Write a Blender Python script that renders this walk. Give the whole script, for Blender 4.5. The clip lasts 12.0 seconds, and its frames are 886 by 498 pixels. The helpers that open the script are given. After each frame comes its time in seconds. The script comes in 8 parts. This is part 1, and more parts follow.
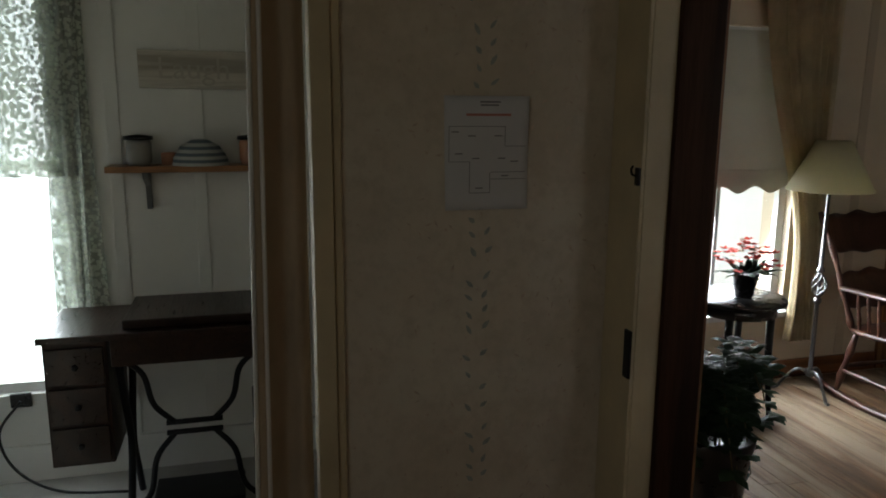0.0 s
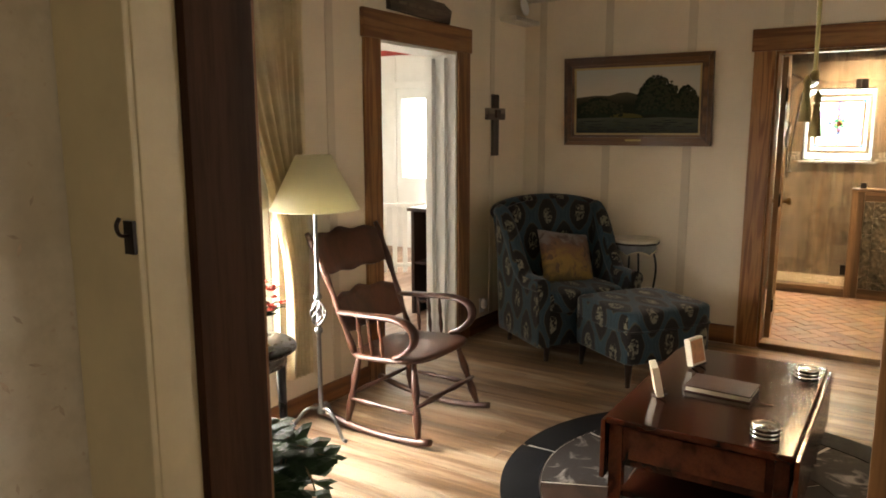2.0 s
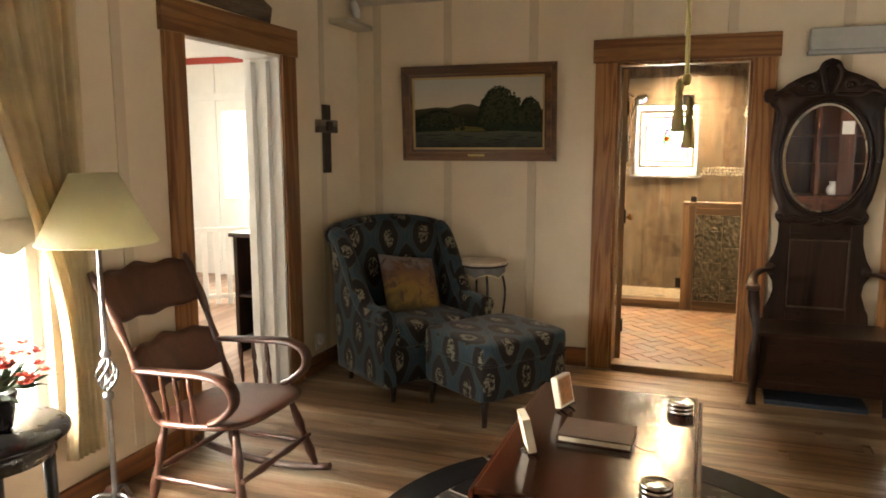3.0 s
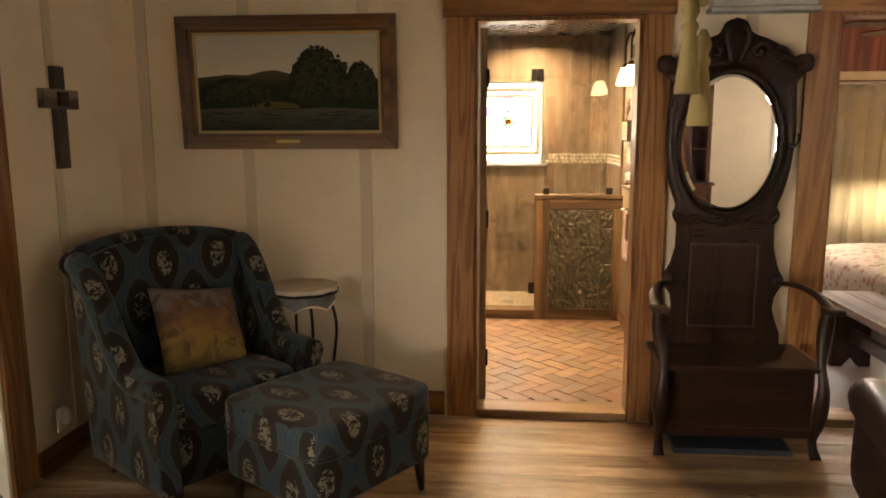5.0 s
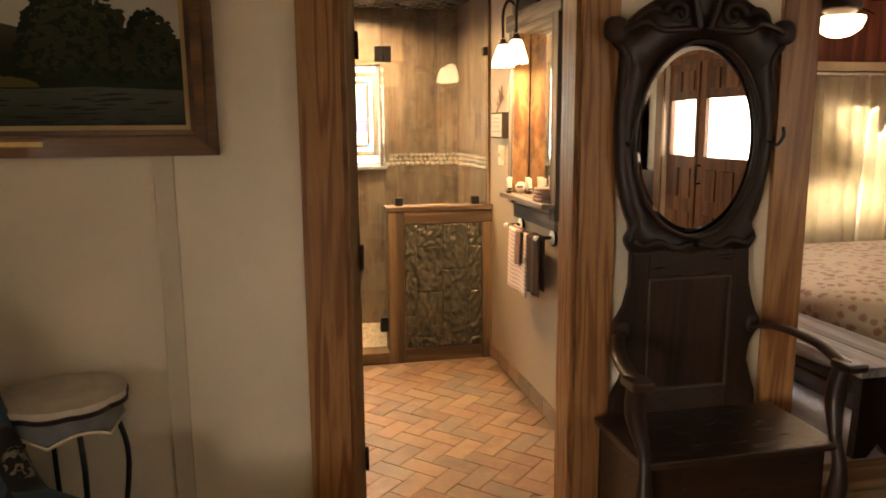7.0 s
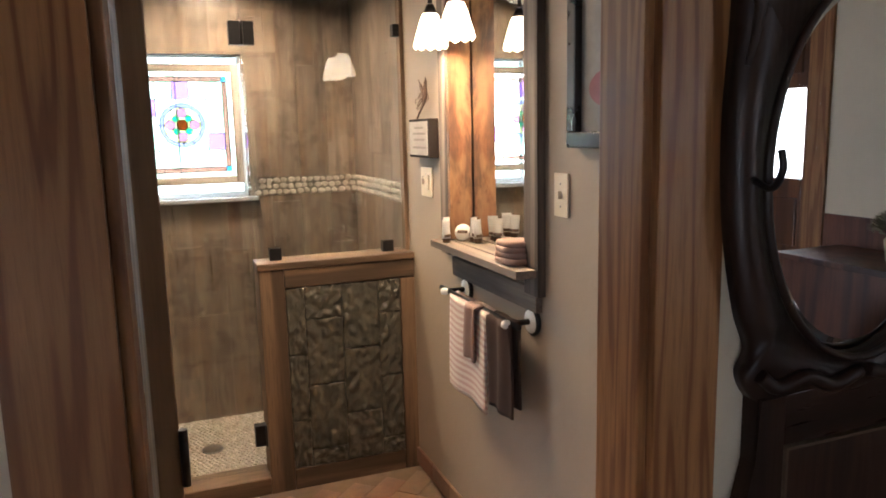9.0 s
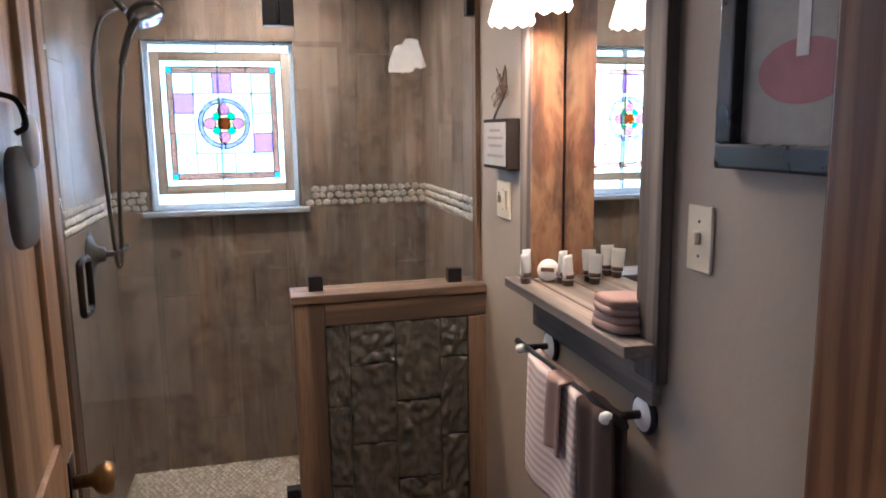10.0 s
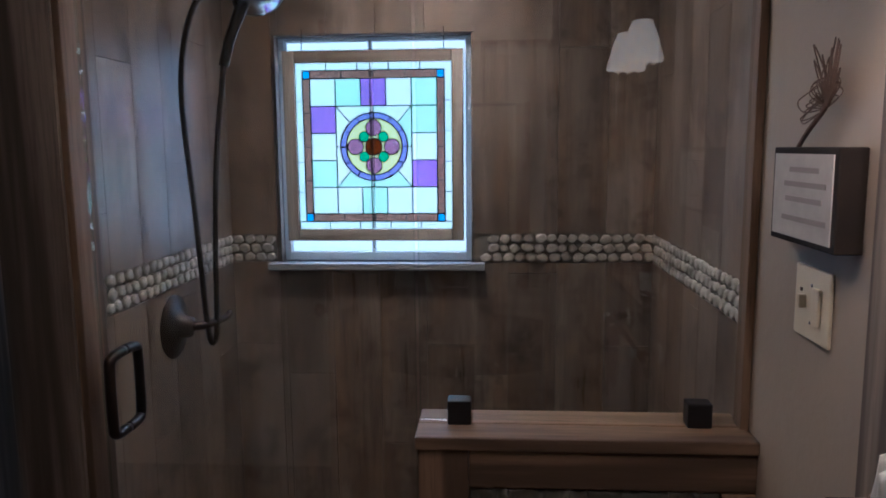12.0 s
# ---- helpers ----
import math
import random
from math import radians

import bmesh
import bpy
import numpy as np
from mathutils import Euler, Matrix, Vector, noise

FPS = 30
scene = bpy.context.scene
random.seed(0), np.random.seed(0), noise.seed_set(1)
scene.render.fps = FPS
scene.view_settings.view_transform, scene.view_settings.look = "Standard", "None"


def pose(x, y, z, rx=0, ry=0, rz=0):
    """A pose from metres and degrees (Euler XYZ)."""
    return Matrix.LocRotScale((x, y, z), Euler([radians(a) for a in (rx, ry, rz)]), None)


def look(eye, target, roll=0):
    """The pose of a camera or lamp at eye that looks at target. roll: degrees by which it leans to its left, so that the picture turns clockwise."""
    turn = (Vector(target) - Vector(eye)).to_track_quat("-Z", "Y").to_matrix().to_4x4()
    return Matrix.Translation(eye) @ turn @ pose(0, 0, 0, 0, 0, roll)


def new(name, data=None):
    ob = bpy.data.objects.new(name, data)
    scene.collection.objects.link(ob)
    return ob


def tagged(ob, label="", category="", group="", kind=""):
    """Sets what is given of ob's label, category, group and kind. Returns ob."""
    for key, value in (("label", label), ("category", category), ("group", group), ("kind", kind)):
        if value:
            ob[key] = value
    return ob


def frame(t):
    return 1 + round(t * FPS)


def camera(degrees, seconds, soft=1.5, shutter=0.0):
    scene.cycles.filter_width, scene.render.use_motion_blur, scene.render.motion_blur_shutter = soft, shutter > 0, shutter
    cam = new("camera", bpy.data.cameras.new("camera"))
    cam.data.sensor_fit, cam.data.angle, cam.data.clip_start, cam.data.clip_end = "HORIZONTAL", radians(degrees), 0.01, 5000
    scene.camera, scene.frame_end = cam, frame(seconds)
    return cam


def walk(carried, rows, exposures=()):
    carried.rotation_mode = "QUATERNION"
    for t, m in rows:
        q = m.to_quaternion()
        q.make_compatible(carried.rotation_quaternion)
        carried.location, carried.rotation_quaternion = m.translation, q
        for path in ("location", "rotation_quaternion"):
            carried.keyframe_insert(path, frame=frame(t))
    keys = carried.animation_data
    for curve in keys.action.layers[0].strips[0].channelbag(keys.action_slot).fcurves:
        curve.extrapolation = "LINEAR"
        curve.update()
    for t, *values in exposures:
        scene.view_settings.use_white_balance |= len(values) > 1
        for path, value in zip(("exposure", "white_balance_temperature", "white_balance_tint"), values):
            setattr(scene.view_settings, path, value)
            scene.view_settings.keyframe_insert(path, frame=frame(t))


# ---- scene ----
# camera and its walk
cam = camera(62.5, 12.0, soft=1.8)
METRES, EYE, TURN = 7.2, 1.55, -15.2
ROWS = [
    (0.0, 0.0, 0.0, 0.0, 0.08, -10.81, -0.41),
    (0.5, -0.009, 0.025, 0.0018, -12.0, -11.67, -0.53),
    (1.0, -0.0053, 0.0606, -0.0028, -21.56, -10.64, -0.51),
    (1.5, 0.0058, 0.0894, -0.0015, -31.38, -9.97, 0.14),
    (2.0, 0.0213, 0.1179, -0.0027, -42.11, -9.41, 0.11),
    (2.5, 0.0415, 0.1457, -0.0021, -51.43, -7.81, 0.15),
    (3.0, 0.0765, 0.1706, -0.0061, -55.06, -8.08, 0.09),
    (3.5, 0.11, 0.1918, -0.0059, -60.51, -8.52, 0.52),
    (5.5, 0.2616, 0.2985, -0.0098, -73.99, -9.96, -0.1),
    (6.0, 0.2974, 0.3236, -0.0104, -79.45, -10.57, -0.22),
    (6.5, 0.3464, 0.3423, -0.0077, -82.63, -9.24, 0.12),
    (7.0, 0.3859, 0.3609, -0.0091, -86.64, -9.61, 0.42),
    (7.5, 0.4312, 0.3785, -0.0064, -93.05, -9.92, 0.6),
    (9.5, 0.6283, 0.3733, -0.0047, -95.89, -9.23, 1.34),
    (10.0, 0.6695, 0.3684, -0.0031, -88.88, -9.31, 0.8),
    (10.5, 0.7104, 0.368, -0.0013, -86.74, -7.75, -0.43),
    (11.0, 0.7425, 0.3701, 0.0007, -84.8, -6.73, 0.07),
    (11.5, 0.7819, 0.3704, 0.0014, -79.28, -5.88, 0.24),
    (12.0, 0.8102, 0.3744, 0.0014, -71.12, -7.91, 0.5),
]
EXPOSURES = [(0.0, -1.75, 6000, 9), (0.5, -0.4, 6600, 11), (1.0, -0.2, 7000, 12), (1.5, 0.0, 7300, 13), (2.5, 0.3, 7500, 15), (3.5, 0.5, 7800, 15), (5.5, 0.1, 8500, 20), (7.5, -0.15, 8400, 20), (9.3, -0.68, 5200, 16), (10.0, -1.05, 4800, 20), (11.0, -1.9, 4600, 20), (12.0, -2.68, 4550, 23)]
walk(cam, [(t, pose(0, 0, EYE, 0, 0, TURN) @ pose(METRES * x, METRES * y, METRES * z, 90 + pitch, roll, yaw)) for t, x, y, z, yaw, pitch, roll in ROWS], EXPOSURES)

# world, sun, large lights
world = bpy.data.worlds.new("sky")
scene.world = world
world.use_nodes = True
wn = world.node_tree.nodes
sky = wn.new("ShaderNodeTexSky")
sky.sky_type = "NISHITA"
sky.sun_disc = False
sky.sun_elevation, sky.sun_rotation = radians(52), radians(20)
wn["Background"].inputs["Strength"].default_value = 0.12
world.node_tree.links.new(sky.outputs[0], wn["Background"].inputs[0])


def lamp(name, kind, m, energy, color=(1, 1, 1), **settings):
    data = bpy.data.lights.new(name, kind)
    data.energy, data.color = energy, color
    if "size" in settings:
        data.shape, data.size, data.size_y = "RECTANGLE", settings["size"][0], settings["size"][1]
    if "spread" in settings:
        data.spread = radians(settings["spread"])
    if "radius" in settings:
        data.shadow_soft_size = settings["radius"]
    if "angle" in settings:
        data.angle = radians(settings["angle"])
    ob = new(name, data)
    ob.matrix_world = m
    return ob


lamp("sun", "SUN", look((0, 0, 0), (-0.21, -0.58, -0.79)), 3.0, (1, 0.94, 0.85), angle=0.6)
# daylight standing in the window openings
lamp("daylight_window", "AREA", look((2.50, 3.60, 0.82), (2.9, 1.6, -0.45)), 105, (0.97, 1, 1), size=(0.78, 0.66), spread=145)
lamp("daylight_back_room", "AREA", look((6.3, 6.85, 1.45), (4.9, 4.2, 0.6)), 125, (0.97, 1, 1), size=(1.25, 1.05))
lamp("daylight_sewing", "AREA", look((-1.08, 3.30, 0.92), (-0.7, 1.0, 0.5)), 34, (0.95, 1, 0.97), size=(0.70, 0.95))
lamp("daylight_bedroom", "AREA", look((8.80, -2.45, 1.15), (6.0, -1.8, 0.5)), 185, (1, 0.97, 0.90), size=(2.0, 0.95))
lamp("daylight_bathroom", "AREA", look((8.735, 1.45, 1.56), (6.0, 1.4, 1.1)), 18, (0.88, 0.93, 1), size=(0.54, 0.6))
lamp("daylight_bedroom_door", "AREA", look((8.64, -0.87, 1.33), (7.0, -0.7, 0.0)), 26, (0.93, 0.97, 1), size=(0.20, 0.48), spread=110)
# added fill for the hall, set in an assumed window out of view
lamp("daylight_hall", "AREA", look((-1.21, -0.5, 1.4), (0.5, -0.4, 1.4)), 8.0, (1, 0.95, 0.82), size=(1.3, 1.1))
# lamps that burn
WARM = (1, 0.70, 0.40)
for lx in (6.92, 7.15):
    lamp("vanity_bulb", "POINT", pose(lx, 0.665, 1.815), 40, WARM, radius=0.022)
# added fill that brightens the bathroom, no such fixture known here
lamp("bath_ceiling_light", "AREA", pose(7.25, 1.40, 2.285), 28, WARM, size=(0.14, 0.14), spread=165)
lamp("shower_ceiling_light", "AREA", pose(8.2, 1.25, 2.285), 72, WARM, size=(0.14, 0.14), spread=155)
lamp("fan_bulb", "POINT", pose(7.0, -1.22, 1.90), 10, WARM, radius=0.06)


# ---- materials ----
def material(name):
    m = bpy.data.materials.new(name)
    m.use_nodes = True
    nt = m.node_tree
    return m, nt, nt.nodes["Principled BSDF"]


def coords(nt, scale=(1, 1, 1), random_shift=False):
    tc = nt.nodes.new("ShaderNodeTexCoord")
    mp = nt.nodes.new("ShaderNodeMapping")
    mp.inputs["Scale"].default_value = scale
    nt.links.new(tc.outputs["Object"], mp.inputs["Vector"])
    if random_shift:
        oi = nt.nodes.new("ShaderNodeObjectInfo")
        mul = nt.nodes.new("ShaderNodeVectorMath")
        mul.operation = "SCALE"
        mul.inputs[0].default_value = (37, 53, 71)
        nt.links.new(oi.outputs["Random"], mul.inputs["Scale"])
        nt.links.new(mul.outputs[0], mp.inputs["Location"])
    return mp.outputs[0]


def noise_tex(nt, vec, scale, detail=4.0, rough=0.6, distortion=0.0):
    n = nt.nodes.new("ShaderNodeTexNoise")
    n.inputs["Scale"].default_value = scale
    n.inputs["Detail"].default_value = detail
    n.inputs["Roughness"].default_value = rough
    n.inputs["Distortion"].default_value = distortion
    nt.links.new(vec, n.inputs["Vector"])
    return n.outputs["Fac"]


def ramp(nt, fac, stops):
    r = nt.nodes.new("ShaderNodeValToRGB")
    e = r.color_ramp.elements
    while len(e) < len(stops):
        e.new(0.5)
    for el, (p, c) in zip(e, stops):
        el.position, el.color = p, (*c, 1)
    nt.links.new(fac, r.inputs[0])
    return r.outputs[0]


def mix(nt, a, b, fac, mode="MIX"):
    m = nt.nodes.new("ShaderNodeMix")
    m.data_type, m.blend_type = "RGBA", mode
    for sock, v in ((m.inputs[0], fac), (m.inputs[6], a), (m.inputs[7], b)):
        if isinstance(v, (int, float)):
            sock.default_value = v
        elif isinstance(v, tuple):
            sock.default_value = (*v, 1)
        else:
            nt.links.new(v, sock)
    return m.outputs[2]


def maths(nt, op, a, b=0.0):
    m = nt.nodes.new("ShaderNodeMath")
    m.operation = op
    for sock, v in zip(m.inputs, (a, b)):
        if isinstance(v, (int, float)):
            sock.default_value = v
        else:
            nt.links.new(v, sock)
    return m.outputs[0]


def bump(nt, bsdf, height, strength=0.2, distance=0.01):
    b = nt.nodes.new("ShaderNodeBump")
    b.inputs["Strength"].default_value = strength
    b.inputs["Distance"].default_value = distance
    nt.links.new(height, b.inputs["Height"])
    nt.links.new(b.outputs[0], bsdf.inputs["Normal"])


def tint(c, k):
    return tuple(min(1.0, v * k) for v in c)


def paint(name, color, rough=0.6, vary=0.12, scale=6.0, bump_by=0.08, metal=0.0, grain=90.0, spec=0.5):
    """Painted, plastered, moulded or metal surface with stains and fine relief."""
    m, nt, b = material(name)
    v = coords(nt, (1, 1, 1), True)
    big = noise_tex(nt, v, scale, 5)
    small = noise_tex(nt, v, grain, 3)
    c = ramp(nt, big, [(0.3, tint(color, 1 - vary)), (0.7, tint(color, 1 + vary * 0.6))])
    c = mix(nt, c, tint(color, 0.8), maths(nt, "MULTIPLY", small, vary), "MIX")
    nt.links.new(c, b.inputs["Base Color"])
    b.inputs["Metallic"].default_value = metal
    b.inputs["Specular IOR Level"].default_value = spec
    r = maths(nt, "ADD", maths(nt, "MULTIPLY", big, 0.25), rough - 0.12)
    nt.links.new(r, b.inputs["Roughness"])
    bump(nt, b, small, bump_by, 0.004)
    return m


def wood(name, dark, light, axis="z", rough=0.45, ring=9.0, stretch=0.07, piece=True, coat=0.0, contrast=1.0, spec=0.5, relief=0.12, gloss_vary=0.3, lines=False):
    """Timber with long grain along one axis, knots and pore relief."""
    m, nt, b = material(name)
    s = {"x": (stretch, 1, 1), "y": (1, stretch, 1), "z": (1, 1, stretch)}[axis]
    v = coords(nt, s, piece)
    warp = noise_tex(nt, v, 3.0, 4, 0.55, 0.4)
    rings = maths(nt, "SINE", maths(nt, "MULTIPLY", warp, ring * 6.28))
    rings = maths(nt, "ADD", maths(nt, "MULTIPLY", rings, 0.5), 0.5)
    fine = noise_tex(nt, v, 120.0, 3, 0.7)
    mid = tuple((a + c) / 2 for a, c in zip(dark, light))
    c = ramp(nt, rings, [(0.0, light), (0.55, mid), (0.98, tuple(d * 0.85 for d in dark))])
    if lines:                  # dark late wood in thin lines on a pale ground
        c = ramp(nt, rings, [(0.0, light), (0.62, tuple(0.35 * a + 0.65 * d for a, d in zip(dark, light))), (0.93, dark)])
    c = mix(nt, mid, c, contrast)
    c = mix(nt, c, tint(dark, 0.6), maths(nt, "MULTIPLY", ramp(nt, fine, [(0.45, (0, 0, 0)), (0.75, (1, 1, 1))]), 0.5))
    big = noise_tex(nt, coords(nt, (1, 1, 1), piece), 1.7, 3)
    c = mix(nt, c, tint(mid, 0.65), maths(nt, "MULTIPLY", ramp(nt, big, [(0.45, (0, 0, 0)), (0.7, (1, 1, 1))]), 0.45))
    if piece:
        oi = nt.nodes.new("ShaderNodeObjectInfo")
        hsv = nt.nodes.new("ShaderNodeHueSaturation")
        nt.links.new(c, hsv.inputs["Color"])
        nt.links.new(maths(nt, "ADD", maths(nt, "MULTIPLY", oi.outputs["Random"], 0.45), 0.78), hsv.inputs["Value"])
        c = hsv.outputs[0]
    nt.links.new(c, b.inputs["Base Color"])
    nt.links.new(maths(nt, "ADD", maths(nt, "MULTIPLY", fine, gloss_vary), rough - gloss_vary * 0.45), b.inputs["Roughness"])
    b.inputs["Coat Weight"].default_value = coat
    b.inputs["Coat Roughness"].default_value = 0.12
    b.inputs["Specular IOR Level"].default_value = spec
    bump(nt, b, fine, relief, 0.003)
    return m


def glowing(name, color, strength):
    m, nt, b = material(name)
    b.inputs["Base Color"].default_value = (*color, 1)
    b.inputs["Emission Color"].default_value = (*color, 1)
    b.inputs["Emission Strength"].default_value = strength
    b.inputs["Roughness"].default_value = 0.4
    return m


def thin_glass(name, color=(1, 1, 1), gloss=0.08):
    """Flat pane: lets light straight through, with a faint reflection."""
    m, nt, b = material(name)
    tr = nt.nodes.new("ShaderNodeBsdfTransparent")
    tr.inputs[0].default_value = (*color, 1)
    gl = nt.nodes.new("ShaderNodeBsdfGlossy")
    gl.inputs["Roughness"].default_value = 0.02
    lw = nt.nodes.new("ShaderNodeLayerWeight")
    steep = maths(nt, "POWER", lw.outputs["Facing"], 5.0)
    ms = nt.nodes.new("ShaderNodeMixShader")
    nt.links.new(maths(nt, "ADD", maths(nt, "MULTIPLY", steep, 0.7), gloss * 0.5), ms.inputs[0])
    nt.links.new(tr.outputs[0], ms.inputs[1])
    nt.links.new(gl.outputs[0], ms.inputs[2])
    nt.links.new(ms.outputs[0], nt.nodes["Material Output"].inputs[0])
    return m


def cloth(name, color, weave=700.0, vary=0.15, through_light=0.0, rough=0.9):
    m, nt, b = material(name)
    v = coords(nt, (1, 1, 1), True)
    big = noise_tex(nt, v, 5.0, 4)
    fine = noise_tex(nt, v, weave, 2)
    c = ramp(nt, big, [(0.3, tint(color, 1 - vary)), (0.7, tint(color, 1 + vary))])
    c = mix(nt, c, tint(color, 0.7), maths(nt, "MULTIPLY", fine, 0.35))
    nt.links.new(c, b.inputs["Base Color"])
    b.inputs["Roughness"].default_value = rough
    b.inputs["Specular IOR Level"].default_value = 0.2
    bump(nt, b, fine, 0.25, 0.002)
    if through_light > 0:
        tl = nt.nodes.new("ShaderNodeBsdfTranslucent")
        nt.links.new(c, tl.inputs[0])
        ms = nt.nodes.new("ShaderNodeMixShader")
        ms.inputs[0].default_value = through_light
        nt.links.new(b.outputs[0], ms.inputs[1])
        nt.links.new(tl.outputs[0], ms.inputs[2])
        nt.links.new(ms.outputs[0], nt.nodes["Material Output"].inputs[0])
    return m


def mirror_mat(name):
    m, nt, b = material(name)
    b.inputs["Base Color"].default_value = (0.86, 0.88, 0.88, 1)
    b.inputs["Metallic"].default_value = 1.0
    b.inputs["Roughness"].default_value = 0.015
    return m


def floor_mat(name):
    """Old pine boards: grain in each board, and wear, scuffs and dirt that run across boards."""
    m, nt, b = material(name)
    v = coords(nt, (1, 0.06, 1), True)
    warp = noise_tex(nt, v, 5.0, 5, 0.6, 0.5)
    rings = maths(nt, "ADD", maths(nt, "MULTIPLY", maths(nt, "SINE", maths(nt, "MULTIPLY", warp, 30.0)), 0.5), 0.5)
    fine = noise_tex(nt, v, 150.0, 3, 0.7)
    c = ramp(nt, rings, [(0.0, (0.29, 0.175, 0.095)), (0.6, (0.24, 0.14, 0.072)), (0.95, (0.17, 0.095, 0.048))])
    c = mix(nt, c, (0.09, 0.05, 0.026), maths(nt, "MULTIPLY", ramp(nt, fine, [(0.45, (0, 0, 0)), (0.75, (1, 1, 1))]), 0.55))
    geo = nt.nodes.new("ShaderNodeNewGeometry")
    mp = nt.nodes.new("ShaderNodeMapping")
    mp.inputs["Scale"].default_value = (1, 0.11, 1)
    nt.links.new(geo.outputs["Position"], mp.inputs["Vector"])
    worn = noise_tex(nt, mp.outputs[0], 4.6, 7, 0.7, 0.3)
    scuff = noise_tex(nt, mp.outputs[0], 26, 5, 0.75)
    c = mix(nt, c, (0.45, 0.36, 0.25), ramp(nt, worn, [(0.48, (0, 0, 0)), (0.60, (0.75, 0.75, 0.75))]))
    c = mix(nt, c, (0.085, 0.05, 0.028), ramp(nt, worn, [(0.32, (0.85, 0.85, 0.85)), (0.48, (0, 0, 0))]))
    c = mix(nt, c, (0.10, 0.065, 0.04), ramp(nt, scuff, [(0.56, (0, 0, 0)), (0.72, (0.6, 0.6, 0.6))]))
    oi = nt.nodes.new("ShaderNodeObjectInfo")
    hsv = nt.nodes.new("ShaderNodeHueSaturation")
    nt.links.new(c, hsv.inputs["Color"])
    nt.links.new(maths(nt, "ADD", maths(nt, "MULTIPLY", oi.outputs["Random"], 0.4), 0.78), hsv.inputs["Value"])
    nt.links.new(hsv.outputs[0], b.inputs["Base Color"])
    r = maths(nt, "ADD", maths(nt, "MULTIPLY", worn, 0.45), 0.10)
    nt.links.new(maths(nt, "ADD", r, maths(nt, "MULTIPLY", scuff, 0.18)), b.inputs["Roughness"])
    bump(nt, b, mix(nt, fine, scuff, 0.5), 0.3, 0.003)
    return m


def knotty(name):
    """Old red-brown board with pale sapwood streaks, dark stains and knots."""
    m, nt, b = material(name)
    v = coords(nt, (1, 1, 0.25))
    fine = noise_tex(nt, coords(nt, (1, 1, 0.05)), 90, 4, 0.7)
    hue, stain = noise_tex(nt, v, 14, 4, 0.6, 0.5), noise_tex(nt, coords(nt, (1, 1, 0.5)), 7, 4, 0.6, 0.6)
    c = ramp(nt, hue, [(0.40, (0.09, 0.038, 0.018)), (0.5, (0.22, 0.095, 0.038)), (0.60, (0.34, 0.19, 0.085))])
    c = mix(nt, c, (0.22, 0.055, 0.022), ramp(nt, stain, [(0.55, (0, 0, 0)), (0.68, (0.7, 0.7, 0.7))]))
    c = mix(nt, c, (0.05, 0.026, 0.016), ramp(nt, stain, [(0.38, (0.85, 0.85, 0.85)), (0.50, (0, 0, 0))]))
    vo = nt.nodes.new("ShaderNodeTexVoronoi")
    vo.inputs["Scale"].default_value = 11
    nt.links.new(coords(nt, (1, 1, 0.8)), vo.inputs["Vector"])
    c = mix(nt, c, (0.03, 0.015, 0.01), ramp(nt, vo.outputs["Distance"], [(0.05, (0.9, 0.9, 0.9)), (0.11, (0, 0, 0))]))
    c = mix(nt, c, (0.07, 0.032, 0.016), maths(nt, "MULTIPLY", fine, 0.45))
    nt.links.new(c, b.inputs["Base Color"])
    b.inputs["Roughness"].default_value = 0.5
    bump(nt, b, fine, 0.25, 0.003)
    return m


M_WALL = paint("cream_wall_paint", (0.74, 0.635, 0.475), 0.62, 0.08, 2.2, 0.1)
M_BATTEN = paint("darker_batten_paint", (0.61, 0.515, 0.375), 0.62, 0.12, 2.2, 0.1)
M_CEIL = paint("ceiling_boards_paint", (0.50, 0.45, 0.36), 0.7, 0.1, 3)
M_WHITE = paint("white_paint", (0.80, 0.80, 0.77), 0.5, 0.06, 3)
M_CREAM = paint("cream_trim_paint", (0.66, 0.56, 0.36), 0.5, 0.14, 5)
M_TAN = paint("tan_bathroom_wall", (0.33, 0.27, 0.205), 0.6, 0.08, 2, 0.35, grain=22)
M_TRIM = wood("pine_door_casing", (0.16, 0.058, 0.019), (0.35, 0.17, 0.064), "z", 0.4, 18, 0.06, lines=True, contrast=0.8)
M_TRIM_H = wood("pine_header_casing", (0.16, 0.058, 0.019), (0.35, 0.17, 0.064), "y", 0.38, 13, 0.05, lines=True, contrast=0.8)
M_TRIM_HX = wood("pine_header_casing_long", (0.16, 0.058, 0.019), (0.35, 0.17, 0.064), "x", 0.38, 13, 0.05, lines=True, contrast=0.8)
M_JAMB = wood("dark_stained_jamb", (0.022, 0.009, 0.005), (0.065, 0.025, 0.011), "z", 0.6, 6, 0.06, spec=0.2)
M_FLOOR = floor_mat("worn_pine_floorboard")
M_GREYWOOD = wood("weathered_barn_board", (0.075, 0.058, 0.045), (0.23, 0.185, 0.145), "z", 0.75, 8, 0.05)
M_GREYWOOD_X = wood("weathered_barn_shelf", (0.075, 0.058, 0.045), (0.23, 0.185, 0.145), "x", 0.7, 8, 0.05)
M_ORANGE = knotty("knotty_red_pine")
M_DARKOAK = wood("dark_oak", (0.011, 0.005, 0.003), (0.036, 0.015, 0.008), "z", 0.42, 9, 0.06, coat=0.03, spec=0.32, contrast=0.6)
M_DARKOAK_H = wood("dark_oak_cross", (0.011, 0.005, 0.003), (0.036, 0.015, 0.008), "y", 0.3, 9, 0.06, coat=0.1, spec=0.45, contrast=0.6)
M_MAHOG = wood("red_mahogany", (0.022, 0.006, 0.003), (0.062, 0.017, 0.008), "x", 0.16, 5, 0.06, coat=0.0, relief=0.0, gloss_vary=0.08, spec=0.34)
